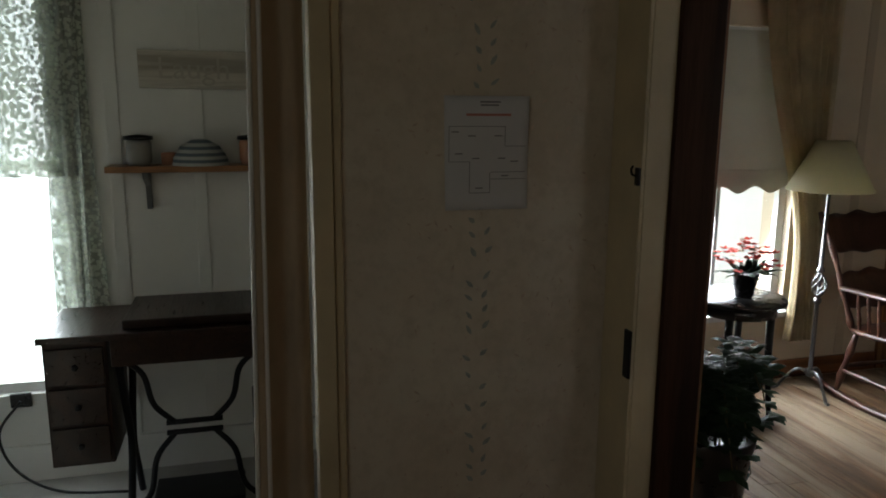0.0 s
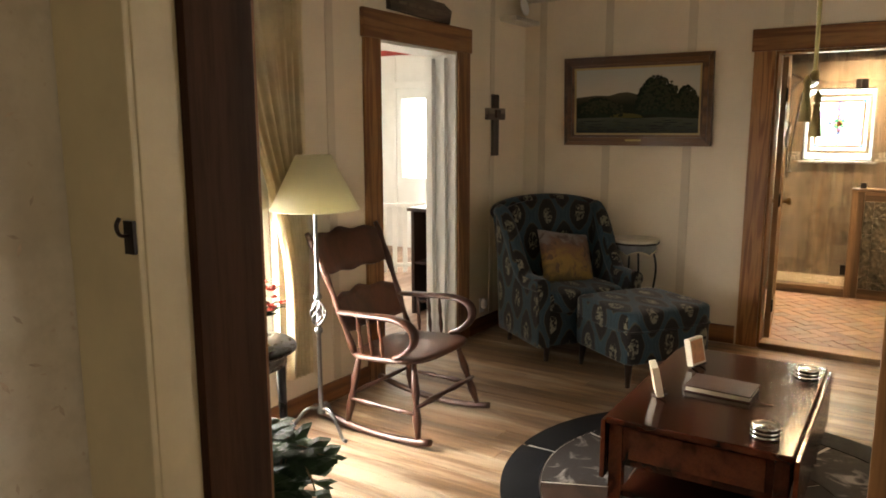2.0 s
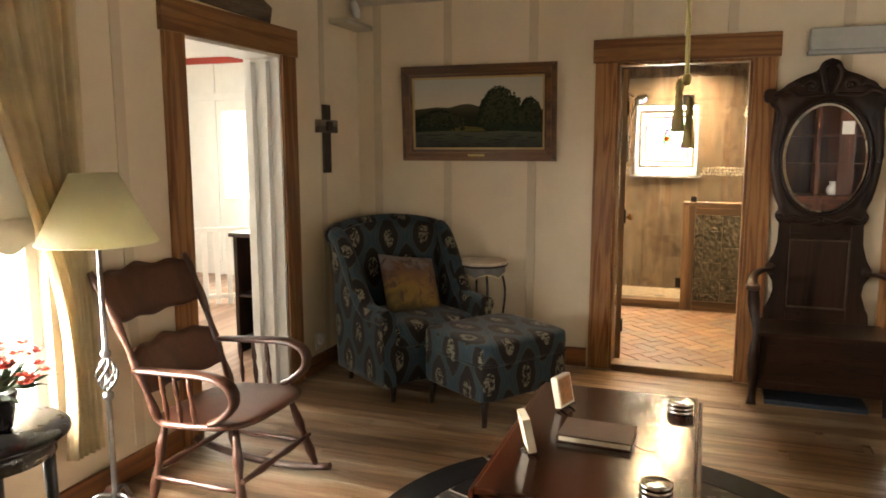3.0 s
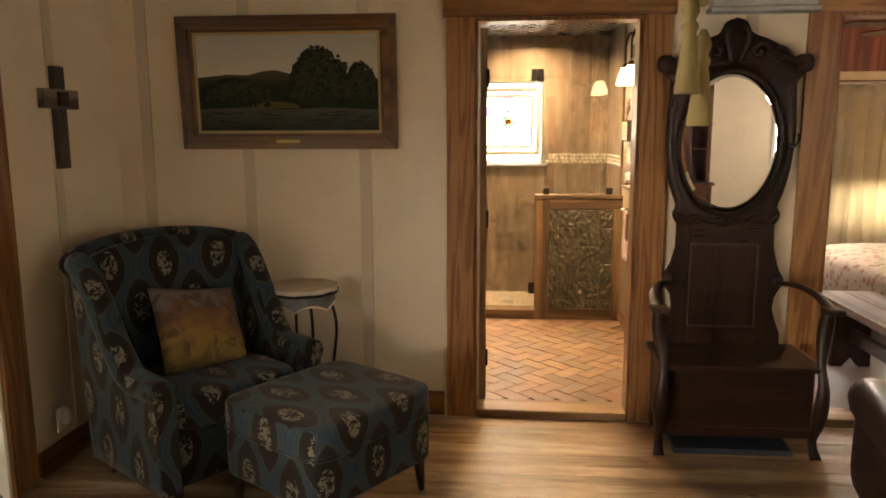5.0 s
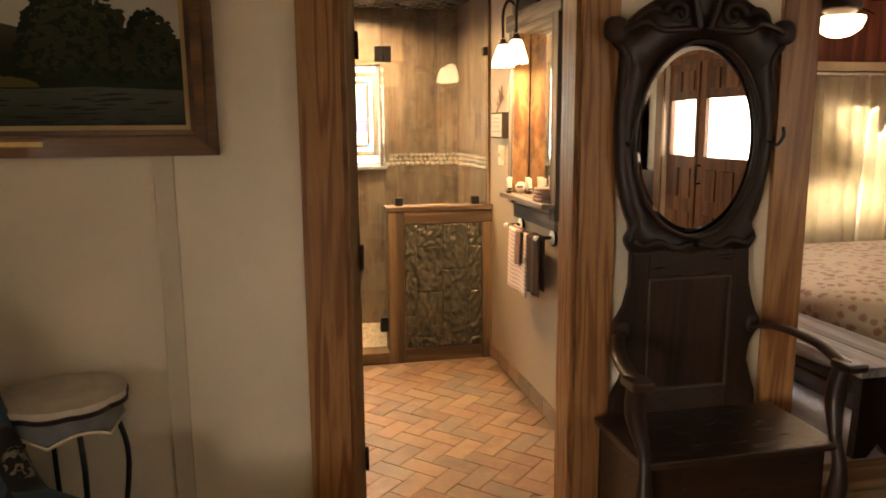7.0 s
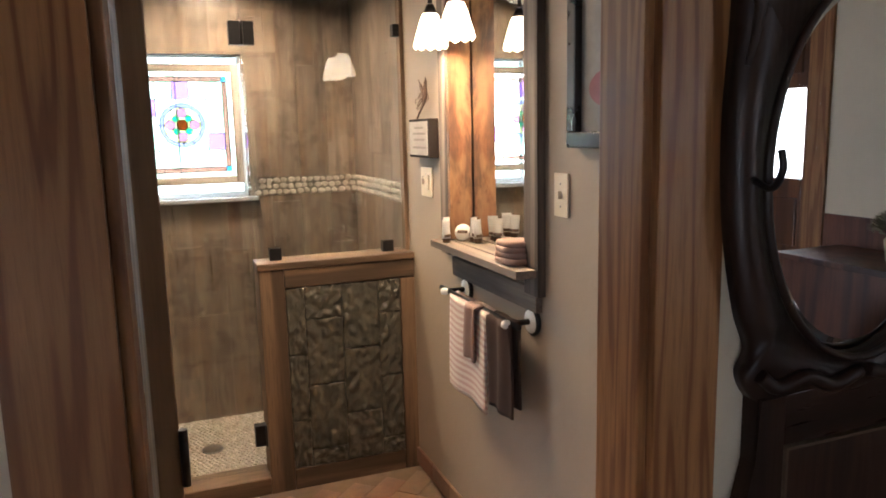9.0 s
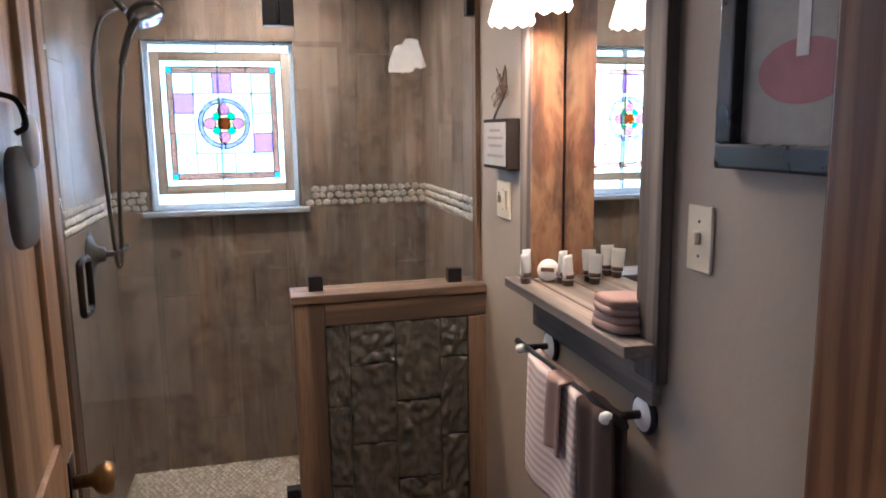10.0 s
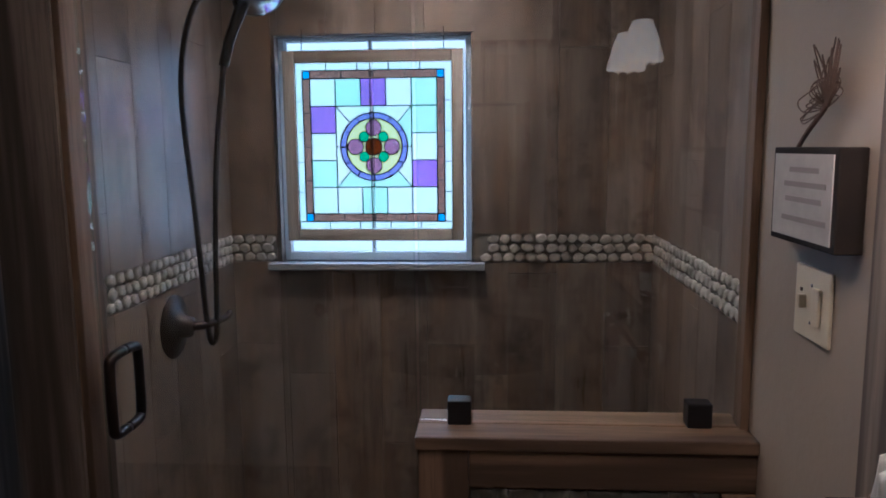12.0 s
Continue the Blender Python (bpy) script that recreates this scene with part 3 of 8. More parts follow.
M_BASE = wood("pine_baseboard", (0.14, 0.05, 0.018), (0.30, 0.125, 0.045), "y", 0.4, 6, 0.05)
M_BASE_X = wood("pine_baseboard_long", (0.14, 0.05, 0.018), (0.30, 0.125, 0.045), "x", 0.4, 6, 0.05)
for y0, y1 in ((1.76, WN), (0.045, 0.66), (WS, -1.21)):
    structure("baseboard", boxed(WE - 0.02, WE, y0, y1, 0, 0.13, 0.004), M_BASE, "stained pine baseboard", "baseboard")
for x0, x1 in ((1.15, 3.69), (4.89, WE - 0.02)):
    structure("baseboard", boxed(x0, x1, WN - 0.02, WN, 0, 0.11, 0.004), M_BASE_X, "stained pine baseboard", "baseboard")

# flat battens over the joints of the wall boards
for y in (3.30, 2.764, 2.16, 0.30, -1.4):
    structure("batten", boxed(WE - 0.007, WE - 0.0005, y - 0.03, y + 0.03, 0.13, H, 0.002), M_BATTEN, "flat painted batten", "trim")
for y, z in ((1.55, 2.19), (0.927, 2.19)):
    structure("batten", boxed(WE - 0.007, WE - 0.0005, y - 0.03, y + 0.03, z, H, 0.002), M_BATTEN, "flat painted batten", "trim")
for x in (1.45, 3.42, 5.22):
    structure("batten", boxed(x - 0.03, x + 0.03, WN - 0.007, WN - 0.0005, 0.12, H, 0.002), M_BATTEN, "flat painted batten", "trim")
structure("trim_cornice", boxed(WE - 0.03, WE, WS, WN, H - 0.05, H - 0.002, 0.006), M_CEIL, "painted strip along the ceiling", "trim")

# ---- parlour window, blind and curtains ----
win = thing("window_1", Matrix.Identity(4), "sash window with a half-drawn roller blind", "window", kind="structure")
for x0, x1 in ((2.1, 2.15), (2.94, 2.99), (2.53, 2.555)):
    part("window_frame", boxed(x0, x1, WN + 0.05, WN + 0.09, 0.42, 2.0, 0.004), M_WHITE, win)
for z0, z1 in ((0.42, 0.48), (1.19, 1.24), (1.95, 2.0)):
    part("window_frame", boxed(2.15, 2.94, WN + 0.046, WN + 0.094, z0, z1, 0.004), M_WHITE, win)
pn = part("pane", boxed(2.15, 2.94, WN + 0.068, WN + 0.072, 0.48, 1.95), M_PANE, win)
pn.visible_shadow = False
part("window_sill", boxed(2.02, 3.06, WN - 0.05, WN + 0.05, 0.385, 0.42, 0.006), M_WHITE, win)
M_BLIND = cloth("cream_blind", (0.66, 0.64, 0.56), 500, 0.05, 0.18)
bl = bmesh.new()
nb = 36
outl = [(2.12, 1.98)] + [(2.12 + 0.85 * i / nb, 1.12 + 0.02 * math.cos(2 * math.pi * i / 9)) for i in range(nb + 1)] + [(2.97, 1.98)]
slab(bl, outl, 0.003, Matrix.Translation((0, WN + 0.03, 0)) @ FACE_SOUTH)
blind = part("blind", bl, M_BLIND, win, "cream roller blind with scalloped hem")
part("hem_bar", boxed(2.12, 2.97, WN + 0.018, WN + 0.025, 1.22, 1.235, 0.002), M_BLIND, on(win, "blind"))
M_CURT = cloth("cream_brown_curtain", (0.68, 0.57, 0.37), 400, 0.2, 0.42)
c = thing("curtain", Matrix.Identity(4), "cream and tan cotton curtain tied beside the window", "curtain", "parlour curtains")
part("cloth", drape(bmesh.new(), 2.62, 3.18, WN - 0.07, 0.25, 2.36, 7, 0.022, gather=(3.06, 0.72, 0.13, 0), seed=1), M_CURT, c)
c = thing("curtain", Matrix.Identity(4), "cream and tan cotton curtain tied beside the window", "curtain", "parlour curtains")
part("cloth", drape(bmesh.new(), 1.90, 2.36, WN - 0.07, 0.25, 2.36, 6, 0.022, gather=(2.02, 0.75, 0.17, 0), seed=3), M_CURT, c)
rod = thing("curtain_rod", Matrix.Identity(4), "dark iron rod above the parlour window", "curtain rod")
part("rod", tube(bmesh.new(), [(1.82, WN - 0.07, 2.37), (3.25, WN - 0.07, 2.37)], 0.011, 10), M_IRON, rod)
for x in (1.86, 3.21):
    part("bracket", tube(bmesh.new(), [(x, WN + 0.001, 2.37), (x, WN - 0.08, 2.37)], 0.008, 8), M_IRON, rod)

# ---- round side table, flowers ----
tb = thing("side_table", pose(2.42, 3.13, 0), "small round black lacquered side table with four legs", "side table")
part("tabletop", turned(bmesh.new(), [(0.0, 0.595), (0.23, 0.595), (0.245, 0.603), (0.245, 0.612), (0.238, 0.62), (0.0, 0.62)], 40), M_BLACK, tb)
part("apron", turned(bmesh.new(), [(0.195, 0.535), (0.2, 0.535), (0.2, 0.595), (0.195, 0.595)], 32), M_BLACK, tb)
for a in (45, 135, 225, 315):
    lx, ly = 0.17 * math.cos(radians(a)), 0.17 * math.sin(radians(a))
    lg = tube(bmesh.new(), [(lx, ly, 0.59), (lx * 1.03, ly * 1.03, 0.3), (lx * 1.2, ly * 1.2, 0.0)], [0.022, 0.018, 0.013], 8)
    part("leg", lg, M_BLACK, tb)
part("shelf", turned(bmesh.new(), [(0.0, 0.17), (0.17, 0.17), (0.175, 0.178), (0.17, 0.186), (0.0, 0.186)], 32), M_BLACK, tb)
rng = random.Random(5)


def leaf(bm, p, d, up, length, width):
    """One bent leaf from p along d."""
    d, up = Vector(d).normalized(), Vector(up)
    s = d.cross(up)
    s = s.normalized() if s.length > 1e-6 else Vector((1, 0, 0))
    n = s.cross(d)
    p = Vector(p)
    v = [bm.verts.new(q) for q in (p, p + d * length * 0.35 + s * width * 0.5 - n * 0.08 * length, p + d * length * 0.75 + s * width * 0.32 - n * 0.05 * length, p + d * length - n * 0.15 * length,
                                   p + d * length * 0.75 - s * width * 0.32 - n * 0.05 * length, p + d * length * 0.35 - s * width * 0.5 - n * 0.08 * length, p + d * length * 0.5)]
    for a, b_ in ((0, 1), (1, 2), (2, 3), (3, 4), (4, 5), (5, 0)):
        bm.faces.new((v[a], v[b_], v[6]))


vs = thing("flower_vase", pose(2.44, 3.10, 0.62), "black pot of red and orange cloth flowers", "flowers")
part("pot", turned(bmesh.new(), [(0.04, 0.0), (0.045, 0.004), (0.062, 0.10), (0.068, 0.12), (0.066, 0.125), (0.058, 0.118), (0.0, 0.11)], 8), M_BLACK, vs)
fl, lv, wh = bmesh.new(), bmesh.new(), bmesh.new()
for i in range(46):
    a, e = rng.uniform(0, 6.28), rng.uniform(0.15, 1.45)
    r = rng.uniform(0.08, 0.135)
    r *= 1.3
    c0 = Vector((r * math.cos(a) * math.cos(e) * 1.25, r * math.sin(a) * math.cos(e), 0.125 + r * math.sin(e) * 1.0))
    tgt = fl if rng.random() < 0.82 else wh
    for k in range(6):
        b_ = 2 * math.pi * k / 6 + i
        leaf(tgt, c0, (math.cos(b_), math.sin(b_), 0.5), (0, 0, 1), rng.uniform(0.024, 0.04), 0.022)
for i in range(40):
    a, e = rng.uniform(0, 6.28), rng.uniform(-0.2, 1.0)
    d = (math.cos(a) * math.cos(e), math.sin(a) * math.cos(e), math.sin(e))
    leaf(lv, (d[0] * 0.05, d[1] * 0.05, 0.13), d, (0, 0, 1), rng.uniform(0.07, 0.15), 0.03)
M_LEAF = paint("leaf_green", (0.022, 0.045, 0.018), 0.65, 0.4, 20, 0.1, spec=0.25)
part("flower_mass", fl, paint("red_petals", (0.62, 0.05, 0.02), 0.7, 0.35, 30), vs, "red and orange cloth petals")["kind"] = "stuff"
part("pale_flower_mass", wh, paint("pale_petals", (0.55, 0.40, 0.30), 0.7, 0.3, 30), vs, "pale pink cloth petals")["kind"] = "stuff"
tagged(part("foliage", lv, M_LEAF, vs), kind="stuff")

# slanted black case standing by the window
dc = thing("music_stand", pose(1.98, 3.02, 0), "slanted black display stand beside the window", "stand")
part("panel", slab(bmesh.new(), [(-0.16, 0), (0.16, 0), (0.16, 0.42), (-0.16, 0.42)], 0.018, Matrix.Translation((0, 0, 0.52)) @ Matrix.Rotation(radians(40), 4, "Z") @ Matrix.Rotation(radians(52), 4, "X"), 0.003), M_BLACK, dc)
part("ledge", boxed(-0.16, 0.16, -0.03, 0.0, 0.50, 0.53, 0.003), M_BLACK, dc)
part("post", tube(bmesh.new(), [(0, 0, 0.02), (0, 0, 0.62)], 0.014, 10), M_BLACK, dc)
for a in (0, 120, 240):
    part("foot", tube(bmesh.new(), [(0, 0, 0.06), (0.17 * math.cos(radians(a)), 0.17 * math.sin(radians(a)), 0.012)], 0.012, 8), M_BLACK, dc)

# ---- ivy in a dark planter ----
pl = thing("ivy_plant", pose(1.66, 2.20, 0), "trailing green ivy in a glazed black planter", "plant")
part("planter", turned(bmesh.new(), [(0.09, 0), (0.10, 0.01), (0.115, 0.16), (0.13, 0.30), (0.14, 0.33), (0.145, 0.36), (0.137, 0.37), (0.125, 0.35), (0.0, 0.33)], 28), M_BLACK, pl)
cr, st = bmesh.new(), bmesh.new()
for i in range(30):
    a = rng.uniform(0, 6.28)
    reach, drop, rise = rng.uniform(0.08, 0.21), rng.uniform(0.0, 0.34), rng.uniform(0.12, 0.36)
    line = bezier([(0.05 * math.cos(a), 0.05 * math.sin(a), 0.34), (reach * 0.55 * math.cos(a), reach * 0.55 * math.sin(a), 0.36 + rise), (reach * math.cos(a + 0.3), reach * math.sin(a + 0.3), 0.36 + rise - drop)], 6)
    tube(st, line, 0.0025, 4)
    for p in line[2:]:
        for k in range(3):
            b_ = rng.uniform(0, 6.28)
            leaf(cr, p, (math.cos(b_), math.sin(b_), rng.uniform(-0.5, 0.5)), (0, 0, 1), rng.uniform(0.05, 0.09), rng.uniform(0.045, 0.07))
part("stem_tangle", st, paint("ivy_stem", (0.10, 0.08, 0.03), 0.7), pl)
part("crown", cr, M_LEAF, pl)

# ---- floor lamp ----
fl_ = thing("floor_lamp", pose(2.995, 3.20, 0), "pewter floor lamp with twisted basket and cream cone shade", "floor lamp")
part("pole", turned(bmesh.new(), [(0.012, 0.10), (0.02, 0.105), (0.022, 0.13), (0.012, 0.145), (0.011, 0.52), (0.02, 0.53), (0.02, 0.55), (0.009, 0.56), (0.009, 0.69), (0.02, 0.70), (0.02, 0.715), (0.011, 0.73), (0.0095, 1.15), (0.018, 1.16), (0.018, 1.20), (0.006, 1.21), (0.006, 1.40)], 14), M_PEWTER, fl_)
bk = bmesh.new()
for k in range(6):
    tube(bk, [(0.042 * math.sin(math.pi * s / 14) * math.cos(k * 1.047 + s * 0.2) + 0.008 * math.cos(k), 0.042 * math.sin(math.pi * s / 14) * math.sin(k * 1.047 + s * 0.2), 0.555 + 0.15 * s / 14) for s in range(15)], 0.0045, 6)
part("basket", bk, M_PEWTER, fl_, "twisted iron basket knot")
for a in (20, 140, 260):
    ca, sa = math.cos(radians(a)), math.sin(radians(a))
    part("foot", tube(bmesh.new(), bezier([(0.0, 0.0, 0.13), (0.07 * ca, 0.07 * sa, 0.135), (0.13 * ca, 0.13 * sa, 0.07), (0.165 * ca, 0.165 * sa, 0.015), (0.19 * ca, 0.19 * sa, 0.012)], 5), 0.009, 8), M_PEWTER, fl_)
M_SHADE = cloth("cream_lampshade", (0.90, 0.87, 0.70), 600, 0.05, 0.6)
sh = bmesh.new()
turned(sh, [(0.215, 1.145), (0.085, 1.405), (0.083, 1.405), (0.213, 1.145), (0.215, 1.145)], 40)
bmesh.ops.delete(sh, geom=[f for f in sh.faces if len(f.verts) > 4], context="FACES")
part("shade", sh, M_SHADE, fl_, "cream fabric cone shade")
part("shade_rim", turned(bmesh.new(), [(0.212, 1.142), (0.2165, 1.142), (0.2165, 1.150), (0.212, 1.150)], 40), M_SHADE, on(fl_, "shade"))

# ---- rocking chair ----
rc = thing("rocking_chair", pose(3.39, 2.98, 0, 0, 0, 0), "reddish maple rocking chair with pressed back and curved arms", "rocking chair")
for sx in (-0.285, 0.285):
    pts = [(sx, -0.37 + 0.74 * s / 20, 0.018 + 0.30 * (0.74 * (s / 20) - 0.30) ** 2) for s in range(21)]
    part("rocker", tube(bmesh.new(), pts, 0.022, 8, 0.8), M_ROCKER, rc)
seat = bmesh.new()
puff(seat, 0.56, 0.50, 0.045, pose(0, -0.06, 0.40, -4, 0, 0), 0.55, 28)
part("seat", seat, M_ROCKER, rc)


def spindle(a, b_, r, n=9):
    a, b_ = Vector(a), Vector(b_)
    prof = [0.7, 0.9, 1.25, 1.0, 0.75, 1.2, 1.0, 0.8, 0.7]
    return tube(bmesh.new(), [a.lerp(b_, i / (n - 1)) for i in range(n)], [r * p for p in prof], 10)


for sx in (-1, 1):
    part("front_leg", spindle((sx * 0.285, -0.30, 0.04), (sx * 0.20, -0.22, 0.39), 0.019), M_ROCKER, rc)
    part("rear_leg", spindle((sx * 0.285, 0.14, 0.04), (sx * 0.20, 0.12, 0.39), 0.019), M_ROCKER, rc)
    part("side_stretcher", spindle((sx * 0.265, -0.27, 0.16), (sx * 0.265, 0.14, 0.16), 0.012), M_ROCKER, rc)
    post = [(sx * 0.245, 0.12, 0.40), (sx * 0.255, 0.20, 0.60), (sx * 0.272, 0.30, 0.84), (sx * 0.285, 0.385, 1.0)]
    part("back_post", tube(bmesh.new(), bezier(post, 6), [0.017 + 0.004 * math.sin(i * 1.3) for i in range(19)], 10), M_ROCKER, rc)
    arm = bezier([(sx * 0.262, 0.20, 0.605), (sx * 0.27, 0.02, 0.615), (sx * 0.275, -0.16, 0.62), (sx * 0.275, -0.255, 0.59), (sx * 0.27, -0.27, 0.52), (sx * 0.265, -0.21, 0.455), (sx * 0.26, -0.15, 0.425)], 6)
    part("arm", tube(bmesh.new(), arm, [0.026 + 0.008 * math.sin(math.pi * k / (len(arm) - 1)) for k in range(len(arm))], 12, 0.5), M_ROCKER, rc)
    for k in range(3):
        part("arm_spindle", spindle((sx * (0.255 + 0.005 * k), 0.06 - 0.07 * k, 0.41), (sx * (0.268 + 0.003 * k), 0.08 - 0.07 * k, 0.61), 0.010), M_ROCKER, rc)
part("front_stretcher", spindle((-0.26, -0.285, 0.20), (0.26, -0.285, 0.20), 0.014), M_ROCKER, rc)
part("rear_stretcher", spindle((-0.26, 0.14, 0.18), (0.26, 0.14, 0.18), 0.012), M_ROCKER, rc)


def back_slat(z0, z1, w0, w1, wave):
    def at(u, v):
        x = -1 + 2 * u
        top = z1 + wave * (math.cos(3 * math.pi * x) * 0.35 + (1 - abs(x)) * 0.9 - 0.5)
        low = z0 - wave * 0.7 * (math.cos(3 * math.pi * x) * 0.3 + (1 - abs(x)) * 0.8 - 0.5)
        z = low + (top - low) * v
        y = 0.12 + (z - 0.40) * 0.43 + 0.045 * (1 - x * x)
        return (x * (w0 + (w1 - w0) * v), y, z)
    return sheet(bmesh.new(), at, 28, 6, 0.014)


part("crest_rail", back_slat(0.78, 0.985, 0.265, 0.285, 0.022), M_ROCKER, rc, "wide pressed crest rail")
part("back_splat", back_slat(0.49, 0.68, 0.235, 0.255, 0.020), M_ROCKER, rc, "wide lower back board")

# ---- framed painting, cross, sign, outlet, wall boxes ----
M_GILT = wood("dark_gilt_frame", (0.07, 0.028, 0.010), (0.20, 0.092, 0.030), "y", 0.34, 5, 0.05, coat=0.12, contrast=0.7)
pf = thing("landscape_painting", pose(WE - 0.024, 2.54, 1.725, 0, -3, 0), "oil painting of hills and dark trees in a brown frame", "painting")
PW, PH = 0.55, 0.325
for w0, w1, d, mt in ((0.0, 0.03, 0.035, M_GILT), (0.03, 0.062, 0.045, M_GILT), (0.062, 0.078, 0.028, M_GILT), (0.078, 0.092, 0.02, paint("gilt_liner", (0.44, 0.31, 0.13), 0.45))):
    for sgn in (-1, 1):
        part("frame_rail", slab(bmesh.new(), [(-PW + w0, sgn * (PH - w0)), (PW - w0, sgn * (PH - w0)), (PW - w1, sgn * (PH - w1)), (-PW + w1, sgn * (PH - w1))], d, FACE_WEST, 0.003), mt, pf)
        part("frame_stile", slab(bmesh.new(), [(sgn * (PW - w0), -PH + w0), (sgn * (PW - w0), PH - w0), (sgn * (PW - w1), PH - w1), (sgn * (PW - w1), -PH + w1)], d, FACE_WEST, 0.003), mt, pf)
CW, CH = PW - 0.092, PH - 0.092


def sky_paint(name, low, high, z0, z1, mottle=0.35):
    m, nt, b = material(name)
    tc = nt.nodes.new("ShaderNodeTexCoord")
    sp = nt.nodes.new("ShaderNodeSeparateXYZ")
    nt.links.new(tc.outputs["Object"], sp.inputs[0])
    mr = nt.nodes.new("ShaderNodeMapRange")
    mr.inputs[1].default_value, mr.inputs[2].default_value = z0, z1
    nt.links.new(sp.outputs[2], mr.inputs[0])
    n = noise_tex(nt, coords(nt, (1, 1, 2.5)), 14, 6, 0.65)
    f = maths(nt, "ADD", mr.outputs[0], maths(nt, "MULTIPLY", maths(nt, "SUBTRACT", n, 0.5), mottle))
    nt.links.new(ramp(nt, f, [(0.0, low), (1.0, high)]), b.inputs["Base Color"])
    b.inputs["Roughness"].default_value = 0.55
    b.inputs["Specular IOR Level"].default_value = 0.12
    bump(nt, b, n, 0.15, 0.002)
    return m


def canvas(name, outline, d, mat):
    part(name, slab(bmesh.new(), outline, d, FACE_WEST), mat, pf)


canvas("painted_sky", [(-CW, -CH), (CW, -CH), (CW, CH), (-CW, CH)], 0.012, sky_paint("sky_oil", (0.58, 0.51, 0.38), (0.40, 0.40, 0.35), -0.02, 0.23, 0.25))
hill = [(-CW, 0.03), (-0.3, 0.045), (-0.2, 0.04), (-0.12, 0.06), (-0.06, 0.065), (0.0, 0.05), (0.08, 0.03), (CW, 0.02), (CW, -CH), (-CW, -CH)]
canvas("painted_hill", hill, 0.0125, sky_paint("hill_oil", (0.020, 0.022, 0.011), (0.085, 0.068, 0.038), -0.03, 0.06))
rt = random.Random(3)


def clump(x0, x1, base, top):
    pts = [(x0, base)]
    for i in range(1, 26):
        u = i / 26
        pts.append((x0 + (x1 - x0) * u, base + (top - base) * (math.sin(math.pi * u) ** 0.42) * rt.uniform(0.86, 1.05)))
    return pts + [(x1, base)]


M_TREEOIL = sky_paint("tree_oil", (0.020, 0.030, 0.016), (0.065, 0.080, 0.032), -0.1, 0.22)
canvas("painted_wood", clump(-0.46, -0.10, -0.12, 0.02), 0.0130, M_TREEOIL)
canvas("painted_wood", clump(0.16, 0.455, -0.12, 0.06), 0.0130, M_TREEOIL)
canvas("painted_tree", clump(0.0, 0.31, -0.10, 0.165), 0.0135, M_TREEOIL)
canvas("painted_tree", clump(0.28, 0.455, -0.11, 0.092), 0.0135, M_TREEOIL)
canvas("painted_field", clump(-0.20, 0.06, -0.122, -0.088), 0.0138, sky_paint("field_oil", (0.10, 0.085, 0.022), (0.20, 0.15, 0.04), -0.1, -0.05))
canvas("painted_meadow", [(-CW, -0.125), (-0.2, -0.118), (0.0, -0.128), (0.2, -0.12), (CW, -0.13), (CW, -CH), (-CW, -CH)], 0.0142, sky_paint("meadow_oil", (0.030, 0.038, 0.032), (0.095, 0.098, 0.068), -0.24, -0.10))


def dabs(name, count, place, size, stretch, d, mat):
    """Small brush strokes scattered by place() over the canvas."""
    bm = bmesh.new()
    for _ in range(count):
        u, v = place()
        r_, a = size * rt.uniform(0.5, 1.3), rt.uniform(-0.4, 0.4)
        pts = [(u + r_ * stretch * math.cos(k * 1.257 + a) * rt.uniform(0.7, 1.1), v + r_ * math.sin(k * 1.257 + a) * rt.uniform(0.7, 1.1)) for k in range(5)]
        if all(abs(p[0]) < CW and abs(p[1]) < CH for p in pts):
            bm.faces.new([bm.verts.new((-d, -p[0], p[1])) for p in pts])
    part(name, bm, mat, pf)["kind"] = "stuff"


def in_tree(x0, x1, base, top, lean=0.0, rim=False):
    def place():
        u = rt.random()
        h_ = (math.sin(math.pi * u) ** 0.42)
        w = rt.uniform(0.94, 1.06) if rim else rt.random() ** 0.7
        return x0 + (x1 - x0) * min(1, max(0, u + lean * w * 0.2)), base + (top - base) * h_ * w
    return place


M_OILDARK, M_OILMID, M_OILLIGHT = paint("oil_dark_green", (0.017, 0.022, 0.012), 0.5, spec=0.12), paint("oil_olive", (0.042, 0.044, 0.022), 0.5, spec=0.12), paint("oil_leaf_light", (0.065, 0.064, 0.03), 0.5, spec=0.12)
M_MEADOWDARK = paint("oil_meadow_shade", (0.026, 0.030, 0.024), 0.5, spec=0.12)
for x0, x1, base, top, n_ in ((0.0, 0.31, -0.10, 0.165, 1.0), (0.28, 0.455, -0.11, 0.092, 0.6), (-0.46, -0.10, -0.12, 0.02, 0.6)):
    dabs("leaf_stroke", int(190 * n_), in_tree(x0, x1, base, top, rim=True), 0.006, 1.2, 0.0144, M_OILDARK)
    dabs("leaf_stroke", int(260 * n_), in_tree(x0, x1, base, top), 0.011, 1.3, 0.0145, M_OILDARK)
    dabs("leaf_stroke", int(170 * n_), in_tree(x0 + 0.02, x1, base + 0.03, top - 0.01, 0.5), 0.009, 1.5, 0.0147, M_OILMID)
    dabs("leaf_stroke", int(40 * n_), in_tree(x0 + 0.06, x1 - 0.01, base + 0.02, top * 0.6, 0.5), 0.006, 1.8, 0.0149, M_OILMID)
dabs("grass_stroke", 90, lambda: (rt.uniform(-CW, CW), rt.uniform(-CH, -0.14)), 0.003, 12.0, 0.0150, M_MEADOWDARK)
dabs("grass_stroke", 60, lambda: (rt.uniform(-CW, CW), rt.uniform(-CH, -0.13)), 0.0025, 14.0, 0.0152, M_OILLIGHT)
